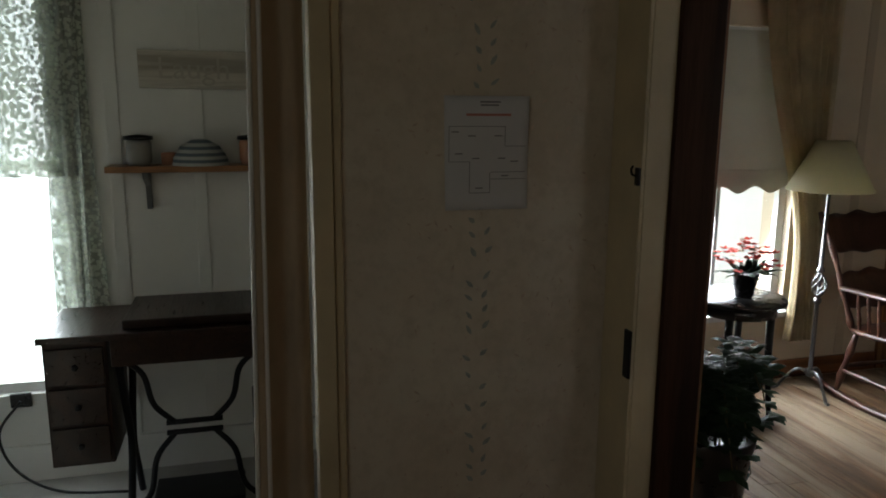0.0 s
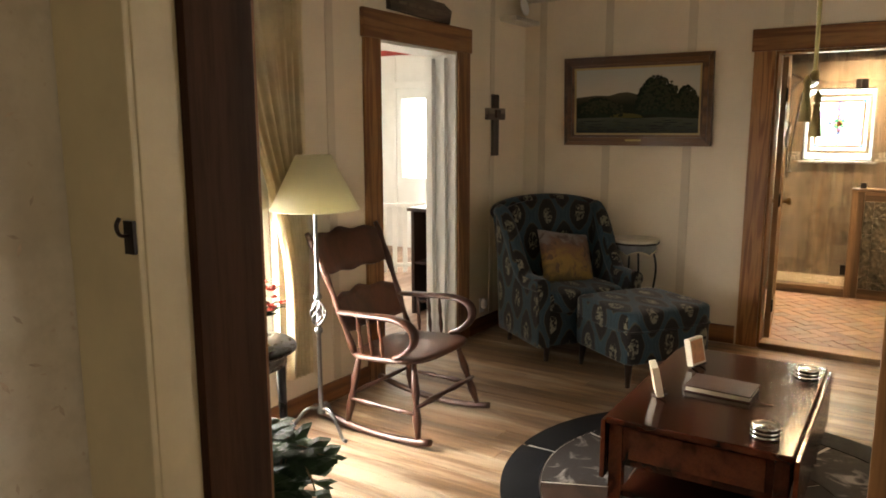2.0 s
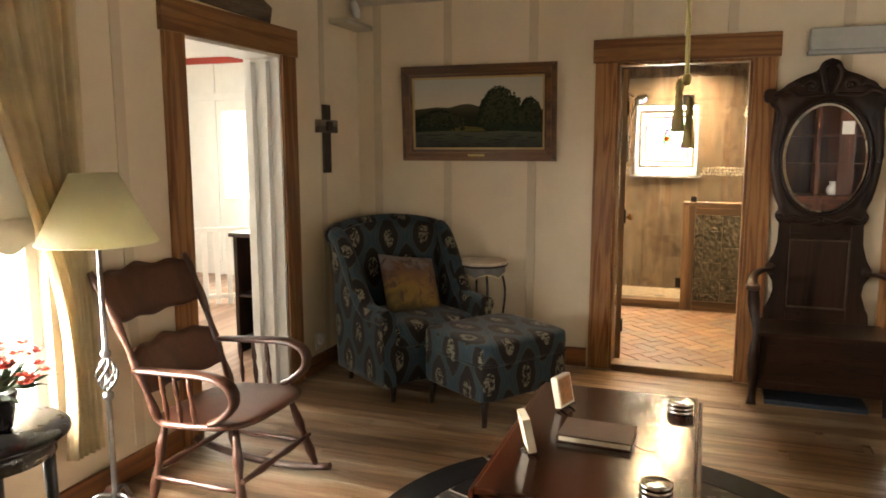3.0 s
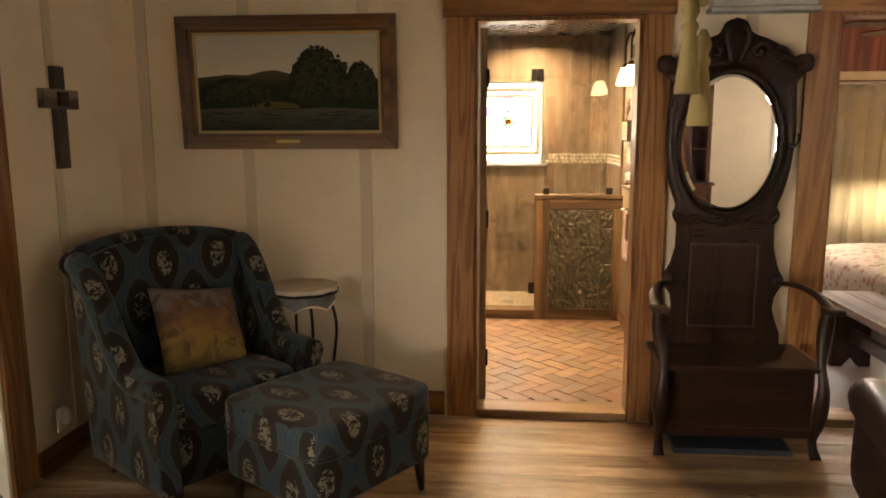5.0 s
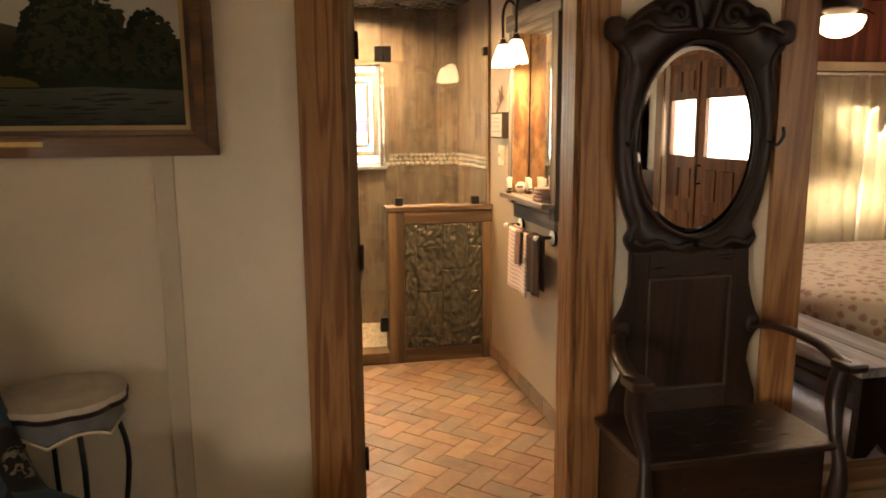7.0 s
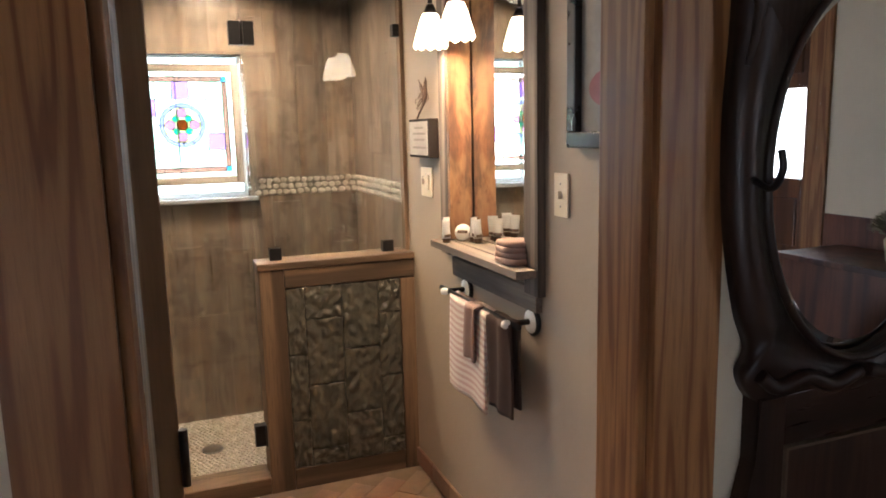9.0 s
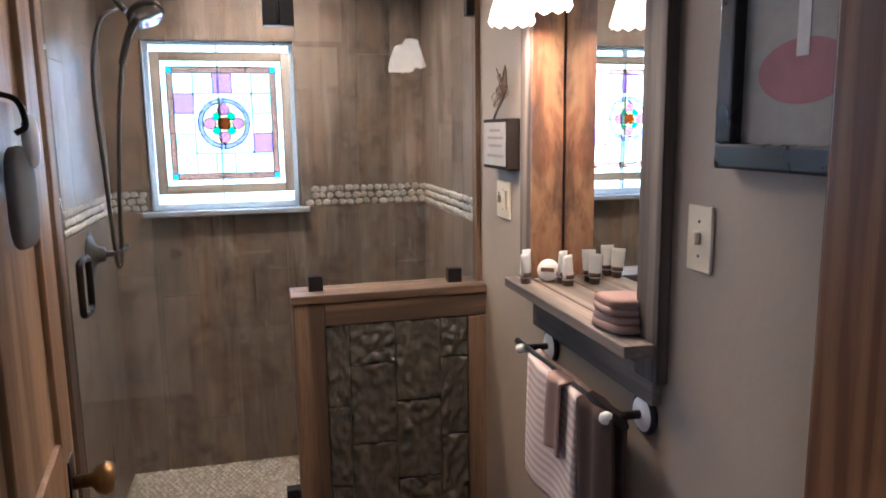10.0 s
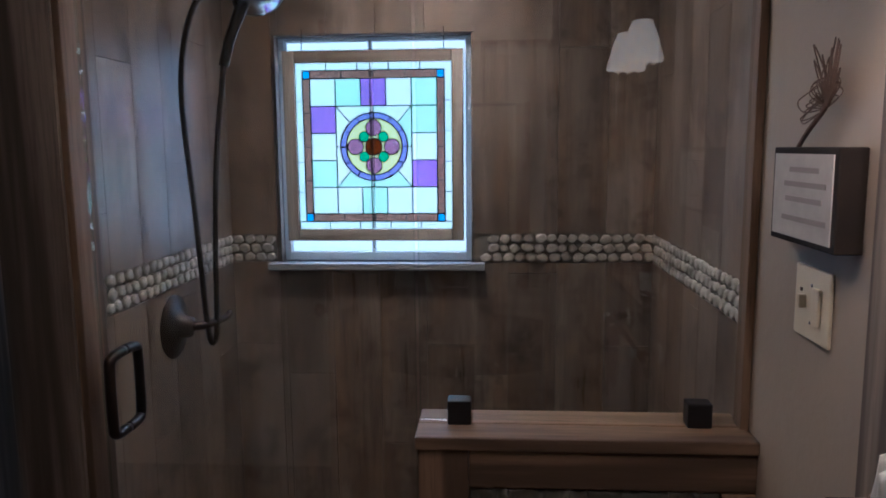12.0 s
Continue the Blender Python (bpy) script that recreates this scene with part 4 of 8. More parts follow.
part("name_plate", slab(bmesh.new(), [(-0.06, -0.292), (0.06, -0.292), (0.06, -0.278), (-0.06, -0.278)], 0.048, FACE_WEST, 0.001), paint("brass_plate", (0.5, 0.36, 0.14), 0.35, 0.1, 10, 0.02, 0.9), pf)

cx = thing("wall_cross", pose(5.24, WN, 1.55), "grey weathered wooden cross on the wall", "cross")
part("upright", boxed(-0.042, 0.042, -0.03, -0.002, -0.225, 0.225, 0.004), M_GREYWOOD, cx)
part("crossbar", boxed(-0.13, 0.13, -0.036, -0.004, 0.04, 0.125, 0.004), M_GREYWOOD_X, cx)
part("centre_block", boxed(-0.035, 0.035, -0.05, -0.034, 0.05, 0.115, 0.004), M_DARKOAK, cx, "dark carved centre block")
sg = thing("wooden_sign", pose(4.26, WN - 0.001, 2.19, 6, 0, 0), "dark carved wooden plaque above the doorway", "sign")
part("board", slab(bmesh.new(), [(-0.33, 0.03), (0.33, 0.012), (0.34, 0.10), (0.24, 0.135), (-0.31, 0.15), (-0.345, 0.11)], 0.03, FACE_SOUTH, 0.005), wood("old_dark_plaque", (0.035, 0.025, 0.018), (0.115, 0.085, 0.058), "x", 0.75, 7, 0.08), sg)
M_CARVED = paint("faded_carving", (0.14, 0.11, 0.075), 0.8)
for k in range(5):
    part("lettering", boxed(-0.25 + 0.1 * k, -0.175 + 0.1 * k, -0.0325, -0.029, 0.072 - 0.003 * k, 0.088 - 0.003 * k), M_CARVED, sg, "illegible carved word")
ot = thing("wall_outlet", pose(5.08, WN, 0.20), "white outlet with a plugged-in night light", "outlet")
part("plate", boxed(-0.035, 0.035, -0.008, -0.001, -0.055, 0.055, 0.003), M_WHITE, ot)
part("night_light", puff(bmesh.new(), 0.05, 0.04, 0.075, pose(0.0, -0.027, 0.015), 0.6, 16), M_WHITE, on(ot, "plate"))
wb = thing("wall_speaker", pose(5.53, WN, 2.385), "small pale corner bracket with an oval dish", "bracket")
part("board", boxed(-0.20, 0.20, -0.14, -0.001, -0.075, -0.04, 0.006), M_CEIL, wb)
part("dish", turned(bmesh.new(), [(0.0, 0.0), (0.05, 0.004), (0.068, 0.014), (0.064, 0.02), (0.045, 0.012), (0.0, 0.01)], 24, m=Matrix.Translation((0.06, -0.06, 0.055)) @ Matrix.Rotation(radians(80), 4, "X")), M_WHITE, wb)
ac = thing("transom_vent", pose(WE, 0.27, 2.10), "pale grey metal wall vent above the hall tree", "vent")
part("hood", boxed(-0.09, -0.001, -0.235, 0.235, -0.05, 0.075, 0.01), paint("pale_grey_metal", (0.42, 0.43, 0.40), 0.5, 0.1, 8), ac)
part("lip", boxed(-0.10, -0.001, -0.245, 0.245, -0.075, -0.052, 0.006), paint("pale_grey_lip", (0.36, 0.37, 0.35), 0.5, 0.1, 8), ac)

# ---- wing chair, cushion, ottoman, little half-round table ----
def ikat(name):
    m, nt, b = material(name)
    tc = nt.nodes.new("ShaderNodeTexCoord")
    sp = nt.nodes.new("ShaderNodeSeparateXYZ")
    wob = nt.nodes.new("ShaderNodeVectorMath")
    wob.operation = "ADD"
    nz = nt.nodes.new("ShaderNodeTexNoise")
    nz.inputs["Scale"].default_value = 11.0
    sc = nt.nodes.new("ShaderNodeVectorMath")
    sc.operation = "SCALE"
    sc.inputs["Scale"].default_value = 0.03
    nt.links.new(tc.outputs["Object"], nz.inputs["Vector"])
    nt.links.new(nz.outputs["Color"], sc.inputs[0])
    nt.links.new(tc.outputs["Object"], wob.inputs[0])
    nt.links.new(sc.outputs[0], wob.inputs[1])
    nt.links.new(wob.outputs[0], sp.inputs[0])
    nrm = nt.nodes.new("ShaderNodeSeparateXYZ")
    nt.links.new(tc.outputs["Normal"], nrm.inputs[0])
    side = maths(nt, "GREATER_THAN", maths(nt, "ABSOLUTE", nrm.outputs[0]), 0.75)
    across = maths(nt, "ADD", maths(nt, "MULTIPLY", sp.outputs[1], side), maths(nt, "MULTIPLY", sp.outputs[0], maths(nt, "SUBTRACT", 1.0, side)))
    along = maths(nt, "ADD", sp.outputs[2], maths(nt, "MULTIPLY", sp.outputs[1], maths(nt, "SUBTRACT", 1.0, side)))
    u = maths(nt, "MULTIPLY", across, math.pi / 0.13)
    v = maths(nt, "MULTIPLY", along, math.pi / 0.20)
    # staggered ogee medallions between wavy teal bands
    f = maths(nt, "ABSOLUTE", maths(nt, "ADD", maths(nt, "COSINE", u), maths(nt, "MULTIPLY", maths(nt, "COSINE", v), 0.75)))
    fray = noise_tex(nt, coords(nt, (1, 1, 1)), 60, 3, 0.7)
    f = maths(nt, "ADD", maths(nt, "MULTIPLY", f, 0.57), maths(nt, "MULTIPLY", maths(nt, "SUBTRACT", fray, 0.5), 0.14))
    body = ramp(nt, f, [(0.0, (0.030, 0.058, 0.070)), (0.08, (0.018, 0.036, 0.046)), (0.22, (0.026, 0.052, 0.066)), (0.285, (0.055, 0.046, 0.022)), (0.32, (0.014, 0.009, 0.007)), (0.70, (0.012, 0.008, 0.006))])
    # pale feathered motif in the heart of each medallion
    gaps = ramp(nt, noise_tex(nt, coords(nt, (1, 1, 1)), 44, 2, 0.5, 1.2), [(0.47, (1, 1, 1)), (0.53, (0, 0, 0))])
    heart = maths(nt, "MULTIPLY", ramp(nt, f, [(0.76, (0, 0, 0)), (0.80, (1, 1, 1))]), gaps)
    col = mix(nt, body, (0.17, 0.155, 0.105), heart)
    nt.links.new(col, b.inputs["Base Color"])
    b.inputs["Roughness"].default_value = 0.85
    b.inputs["Specular IOR Level"].default_value = 0.25
    b.inputs["Sheen Weight"].default_value = 0.1
    bump(nt, b, noise_tex(nt, coords(nt, (1, 1, 1)), 600, 2), 0.3, 0.002)
    return m


M_IKAT = ikat("blue_brown_ikat_cloth")
HEAD = -36
ch = thing("wing_chair", pose(5.065, 2.762, 0, 0, 0, HEAD), "wing armchair in blue and brown ikat cloth", "armchair")
part("base", puff(bmesh.new(), 0.70, 0.64, 0.26, pose(0, 0.03, 0.22), 0.2, 28), M_IKAT, ch)
part("seat_cushion", puff(bmesh.new(), 0.58, 0.60, 0.16, pose(0, -0.02, 0.395), 0.3, 28), M_IKAT, ch)


def chair_back(u, v):
    x = -1 + 2 * u
    top = 1.005 - 0.035 * x ** 4 + 0.012 * math.cos(3 * x)
    z = 0.20 + (top - 0.20) * v
    y = 0.24 + 0.10 * v - 0.07 * abs(x) ** 3
    return (0.40 * x * (0.90 + 0.10 * v), y, z)


part("backrest", sheet(bmesh.new(), chair_back, 24, 14, 0.12), M_IKAT, ch)
roll = [(chair_back(i / 24, 1)[0] * 1.03, chair_back(i / 24, 1)[1] + 0.035, chair_back(i / 24, 1)[2] - 0.028) for i in range(25)]
part("back_roll", tube(bmesh.new(), roll, [0.050] + [0.066] * 23 + [0.050], 16), M_IKAT, on(ch, "backrest"))
for sx in (-1, 1):
    def side(u, v, sx=sx):
        y = 0.28 - 0.60 * u
        k = min(1, u / 0.66)
        top = 0.965 - 0.435 * (3 * k ** 2 - 2 * k ** 3)
        return (sx * (0.350 + 0.035 * v * (1 - k)), y, 0.11 + (top - 0.11) * v)
    part("wing_arm", sheet(bmesh.new(), side, 22, 10, 0.08), M_IKAT, ch)
    line = [Vector(side(i / 22, 1)) + Vector((sx * 0.008, 0, -0.012)) for i in range(23)]
    part("arm_roll", tube(bmesh.new(), line, [0.050 + 0.008 * math.sin(i / 22 * 3.1) for i in range(23)], 12), M_IKAT, on(ch, "wing_arm"))
    for y in (-0.25, 0.27):
        part("leg", tube(bmesh.new(), [(sx * 0.29, y, 0.13), (sx * 0.30, y * 1.05, 0.0)], [0.024, 0.016], 8), M_DARKOAK, ch)


def pillow_paint():
    m, nt, b = material("printed_pillow_cloth")
    v = coords(nt, (1, 1, 1))
    tc = nt.nodes.new("ShaderNodeTexCoord")
    sp = nt.nodes.new("ShaderNodeSeparateXYZ")
    nt.links.new(tc.outputs["Object"], sp.inputs[0])
    n = noise_tex(nt, v, 9, 4, 0.6, 0.6)
    f = maths(nt, "ADD", maths(nt, "MULTIPLY", sp.outputs[1], 2.2), maths(nt, "MULTIPLY", n, 0.9))
    c = ramp(nt, f, [(0.05, (0.10, 0.07, 0.02)), (0.28, (0.24, 0.145, 0.035)), (0.48, (0.17, 0.09, 0.04)), (0.66, (0.13, 0.07, 0.045)), (0.78, (0.15, 0.12, 0.11)), (0.92, (0.19, 0.165, 0.15))])
    c = mix(nt, c, (0.07, 0.04, 0.03), ramp(nt, noise_tex(nt, v, 13, 3, 0.5, 1.2), [(0.55, (0, 0, 0)), (0.66, (0.8, 0.8, 0.8))]))
    nt.links.new(c, b.inputs["Base Color"])
    b.inputs["Roughness"].default_value = 0.85
    bump(nt, b, noise_tex(nt, v, 500, 2), 0.3, 0.002)
    return m


pw = thing("throw_pillow", pose(5.13, 2.80, 0.625, 62, 9, HEAD + 4), "ochre and brown printed throw pillow on the armchair", "pillow")


def pillow_side(s):
    def at(u, v):
        x, y = -1 + 2 * u, -1 + 2 * v
        h = 0.065 * ((1 - x ** 4) * (1 - y ** 4)) ** 0.6
        k = 1 - 0.05 * (1 - abs(x)) * abs(y) - 0.05 * (1 - abs(y)) * abs(x)
        return (0.215 * x * k, 0.19 * y * k, s * h)
    return at


pb = bmesh.new()
sheet(pb, pillow_side(1), 18, 18, 0.004)
sheet(pb, pillow_side(-1), 18, 18, 0.004)
part("cover", pb, pillow_paint(), pw)
ott = thing("ottoman", pose(4.835, 2.15, 0, 0, 0, -34), "square ottoman in blue and brown ikat cloth on tapered legs", "ottoman")
part("box", puff(bmesh.new(), 0.64, 0.57, 0.24, pose(0, 0, 0.255), 0.16, 28), M_IKAT, ott)
part("cushion", puff(bmesh.new(), 0.665, 0.59, 0.15, pose(0, 0, 0.395), 0.27, 32), M_IKAT, ott)
part("welt", tube(bmesh.new(), [(0.328 * math.copysign(abs(math.cos(a)) ** 0.22, math.cos(a)), 0.292 * math.copysign(abs(math.sin(a)) ** 0.22, math.sin(a)), 0.345) for a in (2 * math.pi * k / 64 for k in range(65))], 0.006, 6), M_IKAT, on(ott, "cushion"))
for sx in (-1, 1):
    for sy in (-1, 1):
        part("leg", tube(bmesh.new(), [(sx * 0.27, sy * 0.235, 0.16), (sx * 0.28, sy * 0.245, 0.0)], [0.026, 0.014], 8), M_DARKOAK, ott)

stl = thing("half_round_table", pose(5.56, 2.45, 0), "small scalloped half-round table with cream top and thin iron legs", "side table")


def scallop(r, wob, n=80):
    return [((r + wob * abs(math.sin(4.5 * a))) * math.cos(a), (r + wob * abs(math.sin(4.5 * a))) * math.sin(a)) for a in (2 * math.pi * k / n for k in range(n))]


part("tabletop", slab(bmesh.new(), scallop(0.165, 0.012), 0.018, pose(0, 0, 0.715), 0.004), paint("cream_crackle_top", (0.62, 0.54, 0.42), 0.6, 0.2, 12), stl)
part("top_edge", slab(bmesh.new(), scallop(0.17, 0.012), 0.012, pose(0, 0, 0.702)), M_DARKOAK, stl, "brown moulded edge")
M_GREYPAINT = paint("grey_blue_distressed_paint", (0.16, 0.165, 0.165), 0.6, 0.3, 14)


def apron(u, v):
    a = 2 * math.pi * u
    low = 0.625 + 0.028 * abs(math.sin(3.0 * a))
    return (0.155 * math.cos(a), 0.155 * math.sin(a), 0.70 + (low - 0.70) * v)


part("apron", sheet(bmesh.new(), apron, 72, 4, 0.008), M_GREYPAINT, stl)
part("apron_bead", tube(bmesh.new(), [(0.162 * math.cos(a), 0.162 * math.sin(a), 0.627 + 0.028 * abs(math.sin(3 * a))) for a in (2 * math.pi * k / 72 for k in range(73))], 0.005, 6), M_CREAM, stl)
for a in (150, 210, 270, 30, 90):
    ca, sa = math.cos(radians(a)), math.sin(radians(a))
    part("leg", tube(bmesh.new(), bezier([(0.14 * ca, 0.14 * sa, 0.66), (0.165 * ca, 0.165 * sa, 0.5), (0.12 * ca, 0.12 * sa, 0.15), (0.15 * ca, 0.15 * sa, 0.0)], 5), 0.008, 8), M_IRON, stl)
part("shelf", turned(bmesh.new(), [(0.0, 0.17), (0.125, 0.17), (0.13, 0.176), (0.125, 0.182), (0.0, 0.182)], 30), M_GREYPAINT, stl)

# ---- coffee table, rug and what lies on them ----
RUG = (3.42, 1.30)
rug = thing("cowhide_rug", pose(RUG[0], RUG[1], 0.0), "round patchwork cowhide rug with a black border", "rug")


def hide(name, a, b_, edge=0.42):
    m, nt, bs = material(name)
    v = coords(nt, (1, 1, 1), True)
    n = noise_tex(nt, v, 7, 5, 0.6, 0.8)
    c_ = ramp(nt, n, [(edge, a), (edge + 0.12, b_)])
    hair = noise_tex(nt, v, 420, 2)
    nt.links.new(mix(nt, c_, tint(a, 0.6), maths(nt, "MULTIPLY", hair, 0.5)), bs.inputs["Base Color"])
    bs.inputs["Roughness"].default_value = 0.6
    bs.inputs["Specular IOR Level"].default_value = 0.10
    bump(nt, bs, hair, 0.4, 0.003)
    return m


HIDES = [hide("dark_hide", (0.012, 0.010, 0.010), (0.022, 0.018, 0.016)), hide("brown_hide", (0.05, 0.028, 0.019), (0.025, 0.016, 0.012)), hide("mottled_hide", (0.04, 0.033, 0.03), (0.36, 0.33, 0.30), 0.55), hide("black_hide", (0.007, 0.007, 0.008), (0.011, 0.011, 0.012))]
R_OUT, R_IN = 0.97, 0.80


def wedge(r0, r1, a0, a1):
    n = 14
    out = [(r1 * math.cos(a0 + (a1 - a0) * i / n), r1 * math.sin(a0 + (a1 - a0) * i / n)) for i in range(n + 1)]
    inn = [(r0 * math.cos(a1 + (a0 - a1) * i / n), r0 * math.sin(a1 + (a0 - a1) * i / n)) for i in range(n + 1)]
    return out + inn


part("backing", slab(bmesh.new(), wedge(0.001, R_OUT - 0.004, 0, 6.2831)[:-1], 0.005), paint("pale_seam_felt", (0.45, 0.42, 0.38), 0.9), rug, "pale stitched seams")
for k in range(8):
    a0, a1 = k * math.pi / 4 + 0.02, (k + 1) * math.pi / 4 - 0.004
    part("border_panel", slab(bmesh.new(), wedge(R_IN + 0.004, R_OUT, a0, a1), 0.010, None, 0.002), HIDES[3], rug)
    for j, (q0, q1) in enumerate(((0.02, 0.42), (0.426, R_IN - 0.004))):
        part("hide_patch", slab(bmesh.new(), wedge(q0, q1, a0 + 0.4 * j, a1 + 0.4 * j), 0.010, None, 0.002), HIDES[(k * 2 + j * 3 + k // 3) % 3], rug)

ct = thing("coffee_table", pose(3.455, 1.355, 0), "red mahogany coffee table with drop leaf and shelf", "coffee table")
part("tabletop", boxed(-0.545, 0.545, -0.325, 0.325, 0.425, 0.45, 0.006), M_MAHOG, ct)
part("leaf", boxed(-0.54, 0.54, 0.328, 0.345, 0.20, 0.435, 0.004), M_MAHOG, ct)
part("leaf", boxed(-0.54, 0.54, -0.345, -0.328, 0.20, 0.435, 0.004), M_MAHOG, ct)
for x in (-0.50, 0.50):
    part("end_apron", boxed(x - 0.012, x + 0.012, -0.29, 0.29, 0.26, 0.425, 0.003), M_MAHOG, ct)
    for y in (-0.29, 0.29):
        part("leg", boxed(x - 0.025, x + 0.025, y - 0.025, y + 0.025, 0.0, 0.425, 0.004), M_MAHOG, ct)
part("shelf", boxed(-0.49, 0.49, -0.28, 0.28, 0.12, 0.14, 0.003), M_MAHOG, ct)
part("drawer_front", boxed(-0.52, -0.508, -0.24, 0.24, 0.29, 0.41, 0.003), M_MAHOG, ct)
for nm, p, rz in (("photo_block", (3.245, 1.575, 0.45), 24), ("photo_block", (3.70, 1.535, 0.45), -18)):
    b_ = thing(nm, pose(*p, -12, 0, rz), "small cream picture tile on a stand, on the table", "ornament", "picture tiles")
    part("tile", boxed(-0.055, 0.055, -0.014, 0.014, 0.012, 0.135, 0.002), paint("ivory_tile", (0.62, 0.55, 0.42), 0.4, 0.1, 20), b_)
    part("picture", boxed(-0.046, 0.046, -0.0155, -0.014, 0.022, 0.126), paint("orange_picture", (0.42, 0.18, 0.06), 0.4, 0.5, 25), b_, "orange printed picture")
    part("easel", tube(bmesh.new(), bezier([(-0.03, -0.03, 0.012), (-0.03, 0.0, 0.005), (0.0, 0.04, 0.004), (0.03, 0.0, 0.005), (0.03, -0.03, 0.012)], 5), 0.004, 6), M_IRON, b_)
M_TINLID = paint("steel_coaster_rim", (0.42, 0.43, 0.40), 0.2, 0.15, 30, 0.02, 1.0)
for p in ((3.035, 1.14, 0.45), (3.80, 1.095, 0.45)):
    for k in range(3):
        cst = piece("coaster", turned(bmesh.new(), [(0.046, 0.0), (0.05, 0.002), (0.05, 0.013), (0.047, 0.0155), (0.04, 0.012), (0.0, 0.012)], 28), M_TINLID, "round steel-rimmed coaster in a low stack", "coaster", "coaster stacks")
        cst.matrix_world = pose(p[0], p[1], p[2] + 0.016 * k)
bk_ = thing("guest_book", pose(3.435, 1.37, 0.45, 0, 0, -92), "brown leather guest book lying on the table", "book")
part("pages", boxed(-0.125, 0.125, -0.085, 0.085, 0.005, 0.022), paint("paper_edge", (0.6, 0.55, 0.44), 0.8), bk_)
M_LEATH = paint("brown_leather", (0.050, 0.015, 0.010), 0.55, 0.25, 20, 0.25)
part("cover", boxed(-0.13, 0.13, -0.09, 0.09, 0.0, 0.005, 0.002), M_LEATH, bk_)
part("cover", boxed(-0.13, 0.13, -0.09, 0.09, 0.022, 0.028, 0.002), M_LEATH, bk_)
part("ribbon", tube(bmesh.new(), bezier([(0.12, -0.05, 0.02), (0.17, -0.07, 0.006), (0.21, -0.06, 0.003)], 5), 0.002, 5), M_LEATH, bk_)

# ---- leather club chair ----
lc = thing("leather_armchair", pose(4.44, -0.22, 0, 0, 0, 80) @ Matrix.Diagonal((0.9, 0.9, 0.86, 1)), "dark brown leather club chair with rolled arms", "armchair")
M_DLEATH = paint("dark_leather", (0.022, 0.012, 0.009), 0.35, 0.3, 12, 0.3)
part("base", puff(bmesh.new(), 0.86, 0.80, 0.26, pose(0, 0, 0.20), 0.25, 24), M_DLEATH, lc)
part("seat_cushion", puff(bmesh.new(), 0.56, 0.66, 0.18, pose(0, -0.08, 0.40), 0.35, 24), M_DLEATH, lc)
part("cushion_inset", puff(bmesh.new(), 0.34, 0.40, 0.03, pose(0, -0.10, 0.485), 0.4, 20), hide("tooled_tan_leather", (0.20, 0.12, 0.05), (0.08, 0.045, 0.02)), lc, "tan tooled leather inset")
part("backrest", puff(bmesh.new(), 0.82, 0.24, 0.62, pose(0, 0.34, 0.56, 10, 0, 0), 0.4, 24), M_DLEATH, lc)
for sx in (-1, 1):
    part("arm", puff(bmesh.new(), 0.19, 0.80, 0.42, pose(sx * 0.36, -0.02, 0.36), 0.3, 22), M_DLEATH, lc)
    part("arm_roll", tube(bmesh.new(), [(sx * 0.375, 0.36 - 0.8 * k / 10, 0.55) for k in range(11)], [0.09] + [0.105] * 9 + [0.09], 16), M_DLEATH, lc)
    for y in (-0.33, 0.33):
        part("foot", turned(bmesh.new(), [(0.022, 0.0), (0.035, 0.02), (0.035, 0.06), (0.02, 0.085)], 12, (sx * 0.34, y, 0.0)), M_DARKOAK, lc)

# ---- tasselled pull cords ----
M_CORD = cloth("gold_cord", (0.36, 0.30, 0.13), 900, 0.2)
tz = thing("tassel_cord", pose(3.44, 1.115, 0), "gold pull cord with two tassels hanging from the ceiling", "tassel")
part("cord", tube(bmesh.new(), bezier([(0.0, 0.0, H), (0.004, 0.004, 2.1), (0.0, 0.0, 1.72)], 8), 0.0075, 8), M_CORD, tz)


def tassel(p):
    bm = turned(bmesh.new(), [(0.005, 0.17), (0.012, 0.155), (0.015, 0.14), (0.009, 0.125), (0.014, 0.118), (0.014, 0.110), (0.011, 0.106), (0.018, 0.05), (0.023, 0.0), (0.0, 0.003)], 18, p)
    for v in bm.verts:
        k = math.atan2(v.co.y - p[1], v.co.x - p[0])
        if v.co.z < p[2] + 0.09:
            v.co.x += 0.003 * math.cos(k) * math.sin(9 * k)
            v.co.y += 0.003 * math.sin(k) * math.sin(9 * k)
    return bm


M_TASSEL = cloth("old_gold_thread", (0.21, 0.16, 0.065), 900, 0.3)
part("tassel", tassel((0.02, -0.012, 1.495)), M_TASSEL, tz, "old gold thread tassel")
part("tassel", tassel((-0.022, 0.022, 1.55)), M_TASSEL, tz, "old gold thread tassel")
part("knot", puff(bmesh.new(), 0.03, 0.03, 0.04, pose(0, 0, 1.72), 0.8, 14), M_CORD, tz)

# ---- hall tree with oval mirror ----
ht = thing("hall_tree", pose(5.735, 0.383, 0), "carved dark oak hall tree bench with oval mirror", "hall tree")


def oval(a, b_, n=56, cy=1.425):
    return [(a * math.cos(2 * math.pi * k / n), cy + b_ * math.sin(2 * math.pi * k / n)) for k in range(n)]


